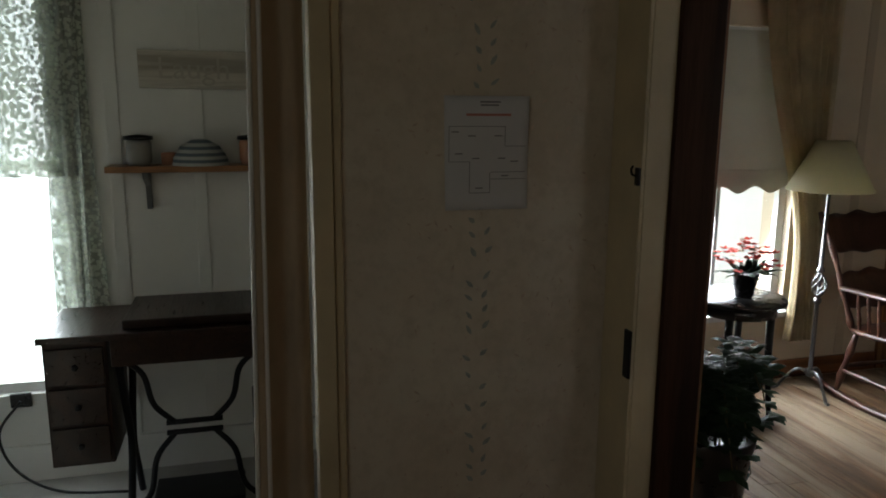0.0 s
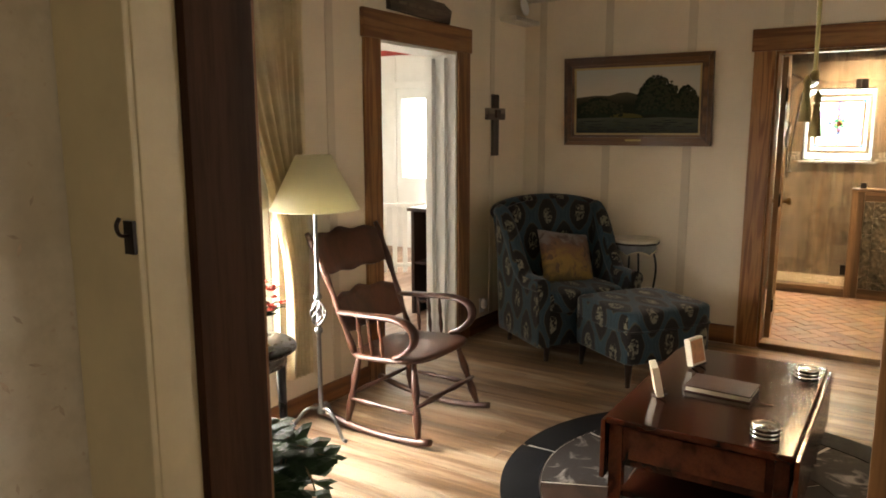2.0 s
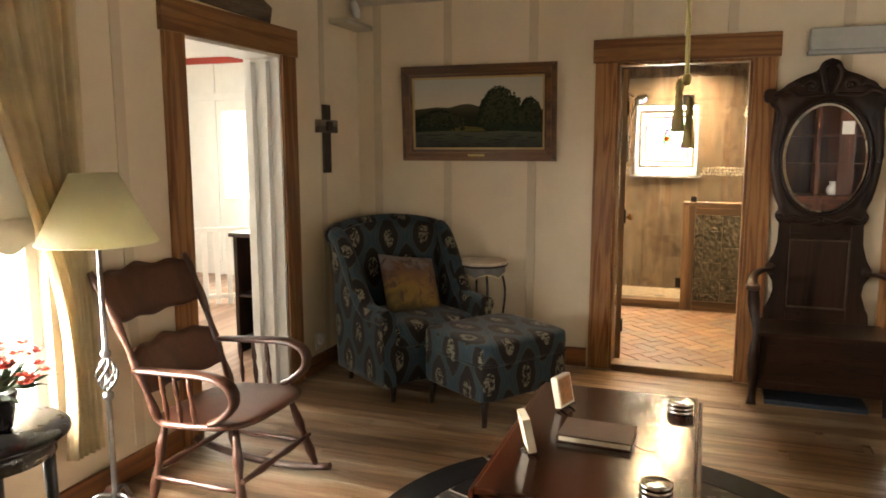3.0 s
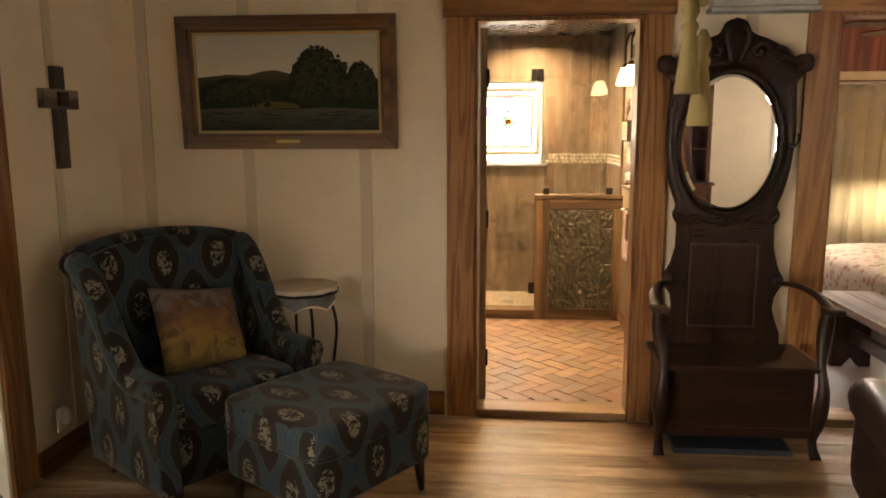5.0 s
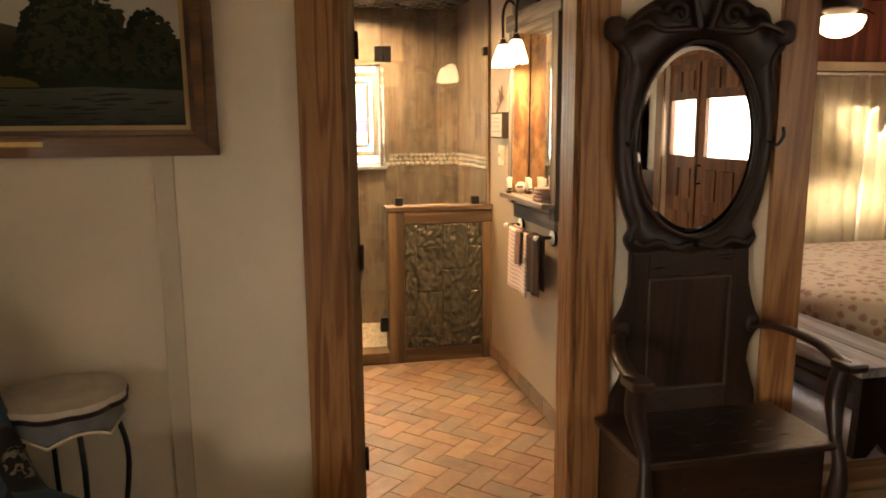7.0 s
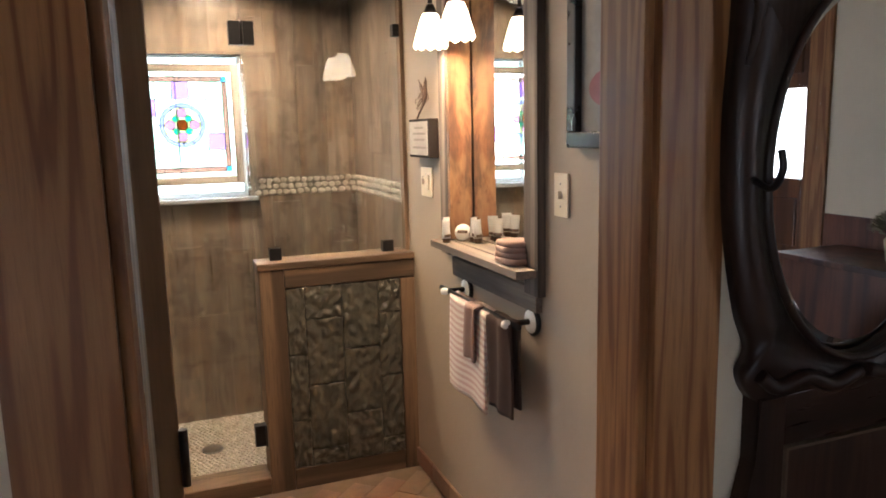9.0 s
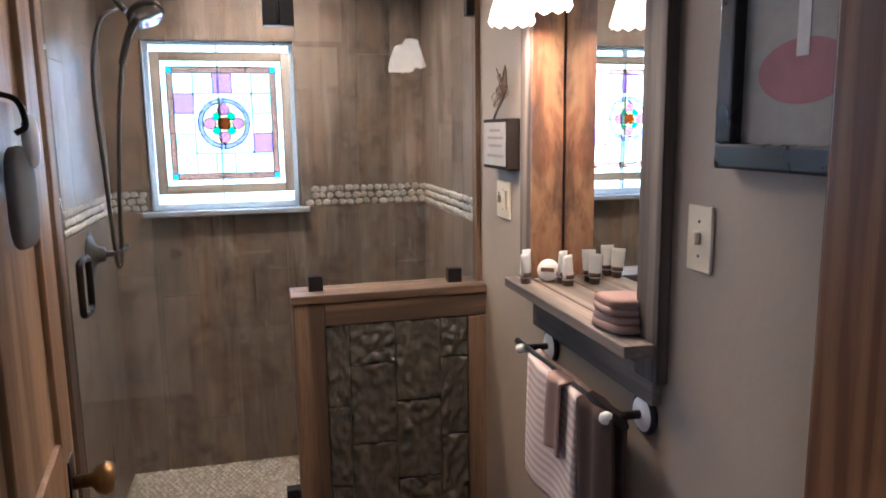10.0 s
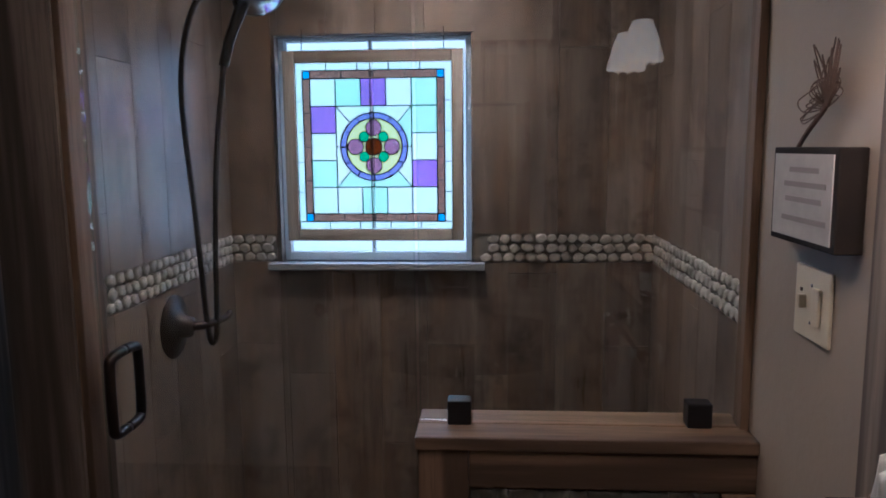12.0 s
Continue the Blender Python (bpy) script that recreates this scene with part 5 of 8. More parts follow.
# mirror board: outline with shoulders, cut by the oval, built as a ring of quads
def board_ring(bm, outer, inner, depth, m):
    n = len(outer)
    lo_o = [bm.verts.new(m @ Vector((x, y, 0))) for x, y in outer]
    hi_o = [bm.verts.new(m @ Vector((x, y, depth * 0.75))) for x, y in outer]
    hi_m = [bm.verts.new(m @ Vector((xi * 0.45 + xo * 0.55, yi * 0.45 + yo * 0.55, depth))) for (xo, yo), (xi, yi) in zip(outer, inner)]
    hi_i = [bm.verts.new(m @ Vector((x, y, depth * 0.7))) for x, y in inner]
    lo_i = [bm.verts.new(m @ Vector((x, y, 0))) for x, y in inner]
    rings = [lo_o, hi_o, hi_m, hi_i, lo_i, lo_o]
    for a, b_ in zip(rings, rings[1:]):
        for k in range(n):
            bm.faces.new((a[k], a[(k + 1) % n], b_[(k + 1) % n], b_[k])).smooth = True
    bmesh.ops.recalc_face_normals(bm, faces=bm.faces)
    return bm


HALF_BOARD = [(0.0, 2.005), (0.045, 1.985), (0.075, 1.935), (0.15, 1.905), (0.22, 1.865), (0.275, 1.822), (0.315, 1.832), (0.342, 1.80), (0.325, 1.762), (0.292, 1.735), (0.290, 1.66), (0.298, 1.54), (0.297, 1.42), (0.284, 1.30), (0.260, 1.19), (0.236, 1.125), (0.252, 1.085), (0.236, 1.045), (0.20, 1.02), (0.10, 1.03), (0.0, 1.015)]


def shoulder():
    """Outline of the mirror board: carved crest, eared shoulders, narrowing foot."""
    line = [(p.x, p.y) for p in bezier([(x, z, 0) for x, z in HALF_BOARD], 8)]
    return [(-x, z) for x, z in line[1:-1]][::-1] + line


def oval_facing(outer, a, b_, cy=1.425):
    """For every point of an outline the point of the oval that faces it."""
    got = []
    for x, z in outer:
        t_ = math.atan2((z - cy) / b_, x / a)
        got.append((a * math.cos(t_), cy + b_ * math.sin(t_)))
    return got


part("mirror_board", board_ring(bmesh.new(), shoulder(), oval_facing(shoulder(), 0.236, 0.333), 0.045, FACE_WEST), M_DARKOAK, ht)
part("mirror_bead", tube(bmesh.new(), [(-0.046, -x, z) for x, z in oval(0.240, 0.337, 64) + oval(0.240, 0.337, 64)[:1]], 0.008, 8), M_DARKOAK, on(ht, "mirror_board"))
mg = bmesh.new()
gl_o, gl_i = oval(0.242, 0.339), oval(0.212, 0.309)
v0 = [mg.verts.new(FACE_WEST @ Vector((x, z, 0.022))) for x, z in gl_o]
v1 = [mg.verts.new(FACE_WEST @ Vector((x, z, 0.026))) for x, z in gl_i]
for k in range(56):
    mg.faces.new((v0[k], v0[(k + 1) % 56], v1[(k + 1) % 56], v1[k]))
mg.faces.new(v1)
bmesh.ops.recalc_face_normals(mg, faces=mg.faces)
part("mirror_glass", mg, M_MIRROR, ht, "bevelled oval mirror glass")
for sy in (-1, 1):
    sp_ = [(-0.055, sy * (0.10 + 0.05 * math.exp(-t_ / 5) * math.cos(t_)), 1.845 + 0.05 * math.exp(-t_ / 5) * math.sin(t_)) for t_ in (0.3 * k for k in range(36))]
    part("carved_scroll", tube(bmesh.new(), sp_, [0.013 - 0.0002 * k for k in range(36)], 8), M_DARKOAK, ht)
    part("carved_leaf", tube(bmesh.new(), bezier([(-0.05, sy * 0.02, 1.80), (-0.058, sy * 0.035, 1.86), (-0.06, sy * 0.05, 1.93), (-0.05, sy * 0.03, 1.965)], 5), [0.012] * 16, 8), M_DARKOAK, ht)
    part("carved_rail", tube(bmesh.new(), bezier([(-0.048, sy * 0.03, 1.80), (-0.05, sy * 0.16, 1.795), (-0.05, sy * 0.22, 1.82), (-0.05, sy * 0.30, 1.79)], 5), 0.011, 8), M_DARKOAK, ht)
    part("ear_scroll", puff(bmesh.new(), 0.05, 0.085, 0.085, pose(-0.03, sy * 0.315, 1.795), 0.75, 16), M_DARKOAK, ht)
    part("carved_swag", tube(bmesh.new(), bezier([(-0.05, sy * 0.01, 1.065), (-0.055, sy * 0.08, 1.05), (-0.055, sy * 0.14, 1.075), (-0.05, sy * 0.20, 1.06), (-0.045, sy * 0.235, 1.085)], 5), 0.013, 8), M_DARKOAK, ht)
    hkp = bezier([(-0.045, sy * 0.27, 1.42), (-0.09, sy * 0.275, 1.41), (-0.115, sy * 0.28, 1.44), (-0.11, sy * 0.28, 1.47)], 5)
    part("coat_hook", tube(bmesh.new(), hkp, 0.006, 8), M_IRON, ht)
    # carved drops down the sides of the board, and leaves on the crest
    part("carved_drop", tube(bmesh.new(), bezier([(-0.036, sy * 0.305, 1.75), (-0.046, sy * 0.275, 1.71), (-0.042, sy * 0.272, 1.66), (-0.038, sy * 0.285, 1.60)], 5), [0.014 - 0.0006 * k for k in range(16)], 8), M_DARKOAK, ht)
    part("carved_leaf", tube(bmesh.new(), bezier([(-0.048, sy * 0.155, 1.845), (-0.056, sy * 0.19, 1.862), (-0.052, sy * 0.225, 1.848), (-0.045, sy * 0.25, 1.825)], 5), [0.005 + 0.009 * math.sin(math.pi * k / 15) for k in range(16)], 8), M_DARKOAK, ht)
    part("hip_scroll", puff(bmesh.new(), 0.05, 0.06, 0.075, pose(-0.028, sy * 0.26, 0.755), 0.8, 16), M_DARKOAK, ht)
    # lower back, scrolled sides
    part("back_stile", slab(bmesh.new(), [(sy * 0.165, 0.43), (sy * 0.29, 0.43), (sy * 0.285, 0.50), (sy * 0.255, 0.56), (sy * 0.238, 0.62), (sy * 0.245, 0.68), (sy * 0.283, 0.735), (sy * 0.28, 0.785), (sy * 0.248, 0.84), (sy * 0.228, 0.92), (sy * 0.228, 1.04), (sy * 0.165, 1.04)], 0.04, FACE_WEST, 0.004), M_DARKOAK, ht)
    # arms and posts
    part("arm", tube(bmesh.new(), bezier([(-0.035, sy * 0.255, 0.745), (-0.12, sy * 0.315, 0.755), (-0.24, sy * 0.365, 0.735), (-0.34, sy * 0.375, 0.705), (-0.405, sy * 0.375, 0.695)], 6), [0.02 + 0.012 * k / 24 for k in range(25)], 10, 0.55), M_DARKOAK, ht)
    part("arm_end", boxed(-0.44, -0.35, sy * 0.375 - 0.038, sy * 0.375 + 0.038, 0.683, 0.712, 0.008), M_DARKOAK_H, ht)
    part("arm_post", tube(bmesh.new(), bezier([(-0.375, sy * 0.37, 0.69), (-0.36, sy * 0.362, 0.58), (-0.395, sy * 0.345, 0.46), (-0.42, sy * 0.352, 0.34), (-0.40, sy * 0.35, 0.20), (-0.36, sy * 0.345, 0.08), (-0.40, sy * 0.35, 0.0)], 6), [0.027 + 0.007 * math.sin(k * 0.35) for k in range(37)], 10), M_DARKOAK, ht)
    part("rear_leg", boxed(-0.05, -0.008, sy * 0.30 - 0.022, sy * 0.30 + 0.022, 0.0, 0.42, 0.004), M_DARKOAK, ht)
    part("box_side", boxed(-0.37, -0.05, sy * 0.318 - 0.011, sy * 0.318 + 0.011, 0.10, 0.415, 0.003), M_DARKOAK_H, ht)
part("back_panel", boxed(-0.028, -0.006, -0.17, 0.17, 0.43, 1.06), M_DARKOAK, ht)
for z0, z1 in ((0.44, 0.52), (0.945, 1.04)):
    part("back_rail", boxed(-0.037, -0.006, -0.164, 0.164, z0, z1, 0.003), M_DARKOAK_H, ht)
M_INLAY = paint("worn_inlay_line", (0.085, 0.055, 0.032), 0.45, 0.3, 40)
for y in (-0.163, 0.157):
    part("panel_bead", boxed(-0.042, -0.028, y, y + 0.006, 0.52, 0.94, 0.001), M_INLAY, ht)
for z in (0.524, 0.934):
    part("panel_bead", boxed(-0.042, -0.028, -0.157, 0.157, z, z + 0.006, 0.001), M_INLAY, ht)
part("seat_lid", boxed(-0.42, -0.03, -0.355, 0.355, 0.415, 0.44, 0.006), M_DARKOAK_H, ht)
part("box_front", boxed(-0.385, -0.362, -0.32, 0.32, 0.10, 0.415, 0.003), M_DARKOAK_H, ht)
part("front_moulding", boxed(-0.395, -0.385, -0.32, 0.32, 0.10, 0.145, 0.004), M_DARKOAK_H, ht)
part("box_bottom", boxed(-0.36, -0.05, -0.305, 0.305, 0.10, 0.12), M_DARKOAK_H, ht)
mat_ = piece("boot_tray", boxed(5.36, 5.66, 0.12, 0.66, 0.0, 0.03, 0.008), paint("dark_blue_tray", (0.03, 0.04, 0.055), 0.5, 0.2, 9), "dark blue tray pushed under the hall tree", "tray")

# front door with side lights, seen in the mirror
M_DOORW = wood("front_door_wood", (0.10, 0.035, 0.014), (0.23, 0.09, 0.036), "z", 0.35, 6, 0.06)
fd = thing("door_front", Matrix.Identity(4), "wooden front door with glass lights and a fanlight", "door", kind="structure")
for x0, x1, gw0, gw1 in ((1.45, 1.97, 1.50, 1.93), (2.0, 3.02, 2.10, 2.90), (3.05, 3.57, 3.08, 3.50)):
    for a, b_ in ((x0, gw0), (gw1, x1)):
        part("stile", boxed(a, b_, WS - 0.09, WS - 0.045, 0, 2.03, 0.004), M_DOORW, fd)
    part("rail", boxed(gw0, gw1, WS - 0.09, WS - 0.045, 1.70, 2.03, 0.004), M_DOORW, fd)
    part("rail", boxed(gw0, gw1, WS - 0.09, WS - 0.045, 0, 1.19, 0.004), M_DOORW, fd)
    q = part("pane", boxed(gw0, gw1, WS - 0.07, WS - 0.066, 1.19, 1.70), M_PANE, fd)
    q.visible_shadow = False
    n = 3 if gw1 - gw0 > 0.6 else 2
    for i in range(n):
        px = gw0 + (gw1 - gw0) * (i + 0.5) / n
        for pz, ph in ((0.15, 0.20), (0.45, 0.22), (0.80, 0.28), (1.78, 0.18)):
            part("raised_panel", boxed(px - 0.085, px + 0.085, WS - 0.045, WS - 0.030, pz, pz + ph, 0.008), M_DOORW, on(fd, "rail"))
for x0, x1 in ((1.97, 2.0), (3.02, 3.05)):
    part("mullion", boxed(x0, x1, WS - 0.10, WS - 0.03, 0, 2.03, 0.004), M_DOORW, fd)
part("transom_bar", boxed(1.45, 3.57, WS - 0.10, WS - 0.03, 2.03, 2.10, 0.004), M_DOORW, fd)
q = part("pane", boxed(2.1, 2.92, WS - 0.07, WS - 0.066, 2.10, 2.35), M_PANE, fd)
q.visible_shadow = False
for x0, x1 in ((1.45, 2.1), (2.92, 3.57)):
    part("transom_panel", boxed(x0, x1, WS - 0.09, WS - 0.045, 2.10, 2.35, 0.004), M_DOORW, fd)
for k in range(6):
    a = math.pi * (k + 0.5) / 6
    part("fan_bar", tube(bmesh.new(), [(2.51 + 0.06 * math.cos(a), WS - 0.068, 2.105), (2.51 + 0.40 * math.cos(a), WS - 0.068, 2.105 + 0.24 * math.sin(a))], 0.012, 6), M_DOORW, fd)
for x0, x1 in ((1.31, 1.45), (3.57, 3.71)):
    part("casing_upright", boxed(x0, x1, WS, WS + 0.02, 0, 2.36, 0.003), M_TRIM, fd)
part("handle", tube(bmesh.new(), bezier([(2.06, WS - 0.045, 0.95), (2.06, WS, 0.96), (2.06, WS, 1.1), (2.06, WS - 0.045, 1.11)], 5), 0.009, 8), M_IRON, fd)

# ---- what the mirror shows of the far side of the parlour ----
hu = thing("china_hutch", pose(WW, -0.12, 0), "dark red-brown china hutch with glazed upper doors", "cabinet")
M_HUTCH = wood("hutch_wood", (0.05, 0.016, 0.009), (0.14, 0.05, 0.026), "z", 0.35, 6, 0.06)
part("lower_case", boxed(0.004, 0.46, -0.55, 0.55, 0.0, 0.92, 0.006), M_HUTCH, hu)
part("counter", boxed(0.004, 0.49, -0.57, 0.57, 0.921, 0.95, 0.005), M_HUTCH, hu)
for y in (-0.54, 0.0, 0.54):
    part("upright", boxed(0.004, 0.32, y - 0.02, y + 0.02, 0.951, 1.95, 0.003), M_HUTCH, hu)
part("door_stile", boxed(0.30, 0.32, -0.36, -0.20, 0.952, 1.949, 0.003), M_HUTCH, hu)
for z in (1.28, 1.60, 1.95):
    part("shelf", boxed(0.004, 0.298, -0.52, 0.52, z, z + 0.02, 0.002), M_HUTCH, hu)
part("cornice", boxed(0.004, 0.36, -0.59, 0.59, 1.972, 2.04, 0.01), M_HUTCH, hu)
part("back", boxed(0.003, 0.012, -0.52, 0.52, 0.951, 1.95), M_HUTCH, hu)
for y in (-0.28, 0.28):
    part("door", boxed(0.461, 0.475, y - 0.24, y + 0.24, 0.08, 0.86, 0.006), M_HUTCH, hu)
nt2 = piece("paper_note", boxed(0.322 + WW, 0.324 + WW, -0.46, -0.34, 1.62, 1.76), M_WHITE, "small white paper note on the hutch", "paper note")
mg_ = thing("white_jug", pose(WW + 0.25, -0.30, 0.95), "small white china jug on the hutch", "jug")
part("body", turned(bmesh.new(), [(0.0, 0.0), (0.05, 0.0), (0.07, 0.04), (0.06, 0.09), (0.035, 0.12), (0.045, 0.15), (0.0, 0.145)], 22), M_WHITE, mg_)
ck = thing("wall_clock", pose(4.30, WS, 1.72), "round black wall clock with pale dial", "clock")
rzk = Matrix.Rotation(radians(-90), 4, "X")
part("rim", turned(bmesh.new(), [(0.0, 0.001), (0.24, 0.001), (0.245, 0.02), (0.22, 0.04), (0.14, 0.03), (0.0, 0.03)], 44, m=rzk), M_BLACK, ck)
part("dial", turned(bmesh.new(), [(0.0, 0.031), (0.135, 0.031), (0.132, 0.034), (0.0, 0.034)], 44, m=rzk), paint("clock_dial", (0.4, 0.43, 0.42), 0.5), ck)
for k in range(12):
    a = 2 * math.pi * k / 12
    part("numeral", boxed(0.185 * math.cos(a) - 0.012, 0.185 * math.cos(a) + 0.012, 0.038, 0.042, 0.185 * math.sin(a) - 0.016, 0.185 * math.sin(a) + 0.016), M_CREAM, ck)
part("hand", boxed(-0.004, 0.004, 0.035, 0.037, -0.01, 0.09), M_BLACK, ck)
part("hand", boxed(-0.01, 0.07, 0.037, 0.039, -0.004, 0.004), M_BLACK, ck)
structure("trim_wainscot_south", boxed(-1.19, 1.30, WS, WS + 0.018, 0.0, 1.02, 0.003), M_HUTCH, "dark red-brown wainscot on the front wall", "trim")
structure("trim_wainscot_south", boxed(3.72, WE - 0.021, WS, WS + 0.018, 0.0, 1.02, 0.003), M_HUTCH, "dark red-brown wainscot on the front wall", "trim")
structure("trim_partition_end", boxed(0.955, 1.165, -1.48, -1.455, 0.0, 2.08, 0.003), M_WHITE, "white painted post at the end of the partition", "trim")
structure("trim_partition_face", boxed(1.1505, 1.17, -1.454, -1.39, 0.0, 2.08, 0.003), M_WHITE, "white painted post at the end of the partition", "trim")
for x, z, r in ((0.86, 1.80, 0.095), (0.80, 1.55, 0.10)):
    dp = thing("wall_plate", pose(x, WS, z), "round black plate hung on the front wall", "plate", "plates on the front wall")
    part("dish", turned(bmesh.new(), [(0.0, 0.002), (r * 0.7, 0.002), (r, 0.018), (r * 0.97, 0.022), (r * 0.68, 0.008), (0.0, 0.008)], 32, m=Matrix.Rotation(radians(-90), 4, "X")), M_BLACK, dp)
sb = thing("sideboard", pose(4.45, WS + 0.27, 0), "dark wooden sideboard along the front wall", "sideboard")
part("top", boxed(-0.60, 0.60, -0.235, 0.22, 0.84, 0.87, 0.005), M_HUTCH, sb)
part("case", boxed(-0.57, 0.57, -0.22, 0.19, 0.45, 0.84, 0.004), M_HUTCH, sb)
for x in (-0.54, 0.54):
    for y in (-0.19, 0.16):
        part("leg", boxed(x - 0.025, x + 0.025, y - 0.025, y + 0.025, 0.0, 0.45, 0.004), M_HUTCH, sb)
vb = thing("dried_flowers", pose(4.35, WS + 0.27, 0.87), "cream pot of dried flowers on the sideboard", "flowers")
part("pot", turned(bmesh.new(), [(0.0, 0.0), (0.045, 0.0), (0.06, 0.10), (0.055, 0.11), (0.0, 0.10)], 20), M_CREAM, vb)
dfm = bmesh.new()
for i in range(120):
    a, e = rng.uniform(0, 6.28), rng.uniform(0.1, 1.5)
    leaf(dfm, (0.09 * math.cos(a) * math.cos(e), 0.09 * math.sin(a) * math.cos(e), 0.12 + 0.10 * math.sin(e)), (math.cos(a), math.sin(a), 0.6), (0, 0, 1), 0.05, 0.03)
part("flower_mass", dfm, paint("dried_petals", (0.40, 0.35, 0.24), 0.8, 0.3, 30), vb)["kind"] = "stuff"


# ---- bathroom ----
XP = 7.70                      # face of the half wall
M_PINE = wood("weathered_pine_trim", (0.070, 0.044, 0.026), (0.19, 0.122, 0.070), "z", 0.6, 6, 0.06)
M_PINE_Y = wood("weathered_pine_rail", (0.070, 0.044, 0.026), (0.19, 0.122, 0.070), "y", 0.55, 6, 0.06)
hw = thing("half_wall", pose(XP, 0.56, 0.022), "half wall of rough grey stone tiles in weathered pine frame", "half wall", kind="structure")
part("core", boxed(0.02, 0.14, 0.0, 0.65, 0.0, 0.955), M_TAN, hw)
part("post", boxed(0.0, 0.145, 0.555, 0.655, 0.0, 0.95, 0.004), M_PINE, hw)
part("post", boxed(0.0, 0.02, 0.0, 0.065, 0.0, 0.87, 0.004), M_PINE, hw)
part("top_rail", boxed(0.0, 0.02, 0.0, 0.554, 0.872, 0.95, 0.004), M_PINE_Y, hw)
part("bottom_rail", boxed(0.0, 0.02, 0.066, 0.554, 0.0, 0.09, 0.004), M_PINE_Y, hw)
part("cap_board", boxed(-0.008, 0.07, 0.0, 0.66, 0.951, 0.978, 0.004), M_PINE_Y, hw)
part("cap_board", boxed(0.073, 0.15, 0.0, 0.66, 0.951, 0.978, 0.004), M_PINE_Y, hw)


def stone_mat():
    m, nt, b = material("rough_slate_tile")
    v = coords(nt, (1, 1, 1), True)
    n1, n2 = noise_tex(nt, v, 16, 5, 0.6, 0.5), noise_tex(nt, v, 60, 4)
    c = ramp(nt, n1, [(0.3, (0.035, 0.037, 0.032)), (0.5, (0.075, 0.072, 0.055)), (0.72, (0.13, 0.12, 0.085))])
    nt.links.new(mix(nt, c, (0.03, 0.03, 0.028), maths(nt, "MULTIPLY", n2, 0.4)), b.inputs["Base Color"])
    b.inputs["Roughness"].default_value = 0.42
    bump(nt, b, mix(nt, n1, n2, 0.3), 0.6, 0.012)
    return m


M_STONE = stone_mat()


def rough_tile(w, h, d, seed):
    """Split-faced stone tile in the y-z plane, bulging towards -x."""
    r = random.Random(seed)
    ox, oy = r.uniform(0, 50), r.uniform(0, 50)

    def at(u, v):
        e = min(u, 1 - u, v, 1 - v)
        k = 0.74 + 0.26 * min(1.0, e / 0.03)
        q = 1.3 * noise.noise((ox + u * w * 34 + v * h * 24, oy + v * h * 26 - u * w * 20, seed)) + noise.noise((ox + u * w * 80 + v * h * 40, oy + v * h * 70, seed)) * 0.7
        return (-0.003 - d * k * max(0.12, 0.42 + 0.75 * q), w * u, h * v)
    return sheet(bmesh.new(), at, 24, 26, 0.003)


EVEN, ODD = (0.092, 0.16, 0.445, 0.73, 0.870), (0.092, 0.30, 0.585, 0.870)
for ci, (y0, y1, rows) in enumerate([(0.067, 0.165, EVEN), (0.165, 0.322, ODD), (0.322, 0.478, EVEN), (0.478, 0.553, ODD)]):
    for k, (z0, z1) in enumerate(zip(rows, rows[1:])):
        tl_ = part("stone_tile", rough_tile(y1 - y0 - 0.001, z1 - z0 - 0.001, 0.015, ci * 10 + k), M_STONE, hw)
        tl_.location = (0.016, y0, z0)

# shower threshold, pan, glass
M_PEBBLEFLOOR = paint("pebble_shower_grout", (0.36, 0.32, 0.27), 0.8, 0.25, 30, 0.4)
pan = structure("floor_shower", boxed(XP + 0.15, 8.63, 0.56, 1.91, 0.022, 0.04), M_PEBBLEFLOOR, "small pebble floor of the shower", "floor")
structure("trim_shower_kerb", boxed(XP, XP + 0.15, 1.215, 1.91, 0.022, 0.095, 0.006), M_PINE_Y, "low wooden kerb of the shower", "trim")
def pebble_bed_mat():
    m, nt, b = material("small_floor_pebbles")
    geo = nt.nodes.new("ShaderNodeNewGeometry")
    n = noise_tex(nt, coords(nt), 60, 4)
    c = ramp(nt, geo.outputs["Random Per Island"], [(0.0, (0.36, 0.31, 0.25)), (0.35, (0.52, 0.47, 0.40)), (0.7, (0.62, 0.57, 0.50)), (1.0, (0.42, 0.38, 0.34))])
    nt.links.new(mix(nt, c, (0.30, 0.26, 0.21), maths(nt, "MULTIPLY", n, 0.5)), b.inputs["Base Color"])
    b.inputs["Roughness"].default_value = 0.5
    return m


rp = random.Random(8)
pv_, pf_ = [], []
for i in range(35):
    for j in range(58):
        cx_, cy_ = XP + 0.165 + 0.0225 * i + rp.uniform(-0.004, 0.004), 0.575 + 0.0228 * (j + 0.5 * (i % 2)) + rp.uniform(-0.004, 0.004)
        if cx_ > 8.61 or cy_ > 1.895 or math.hypot(cx_ - 8.22, cy_ - 1.42) < 0.06:
            continue
        ra, rb_, turn = rp.uniform(0.009, 0.0125), rp.uniform(0.007, 0.0105), rp.uniform(0, 3.14)
        at_ = len(pv_)
        for k_, z_ in ((1.0, 0.040), (0.6, 0.0455)):
            for q_ in range(7):
                a = 2 * math.pi * q_ / 7
                x_, y_ = ra * k_ * math.cos(a), rb_ * k_ * math.sin(a)
                pv_.append((cx_ + x_ * math.cos(turn) - y_ * math.sin(turn), cy_ + x_ * math.sin(turn) + y_ * math.cos(turn), z_))
        pf_ += [(at_ + q_, at_ + (q_ + 1) % 7, at_ + 7 + (q_ + 1) % 7, at_ + 7 + q_) for q_ in range(7)] + [tuple(at_ + 7 + q_ for q_ in range(7))]
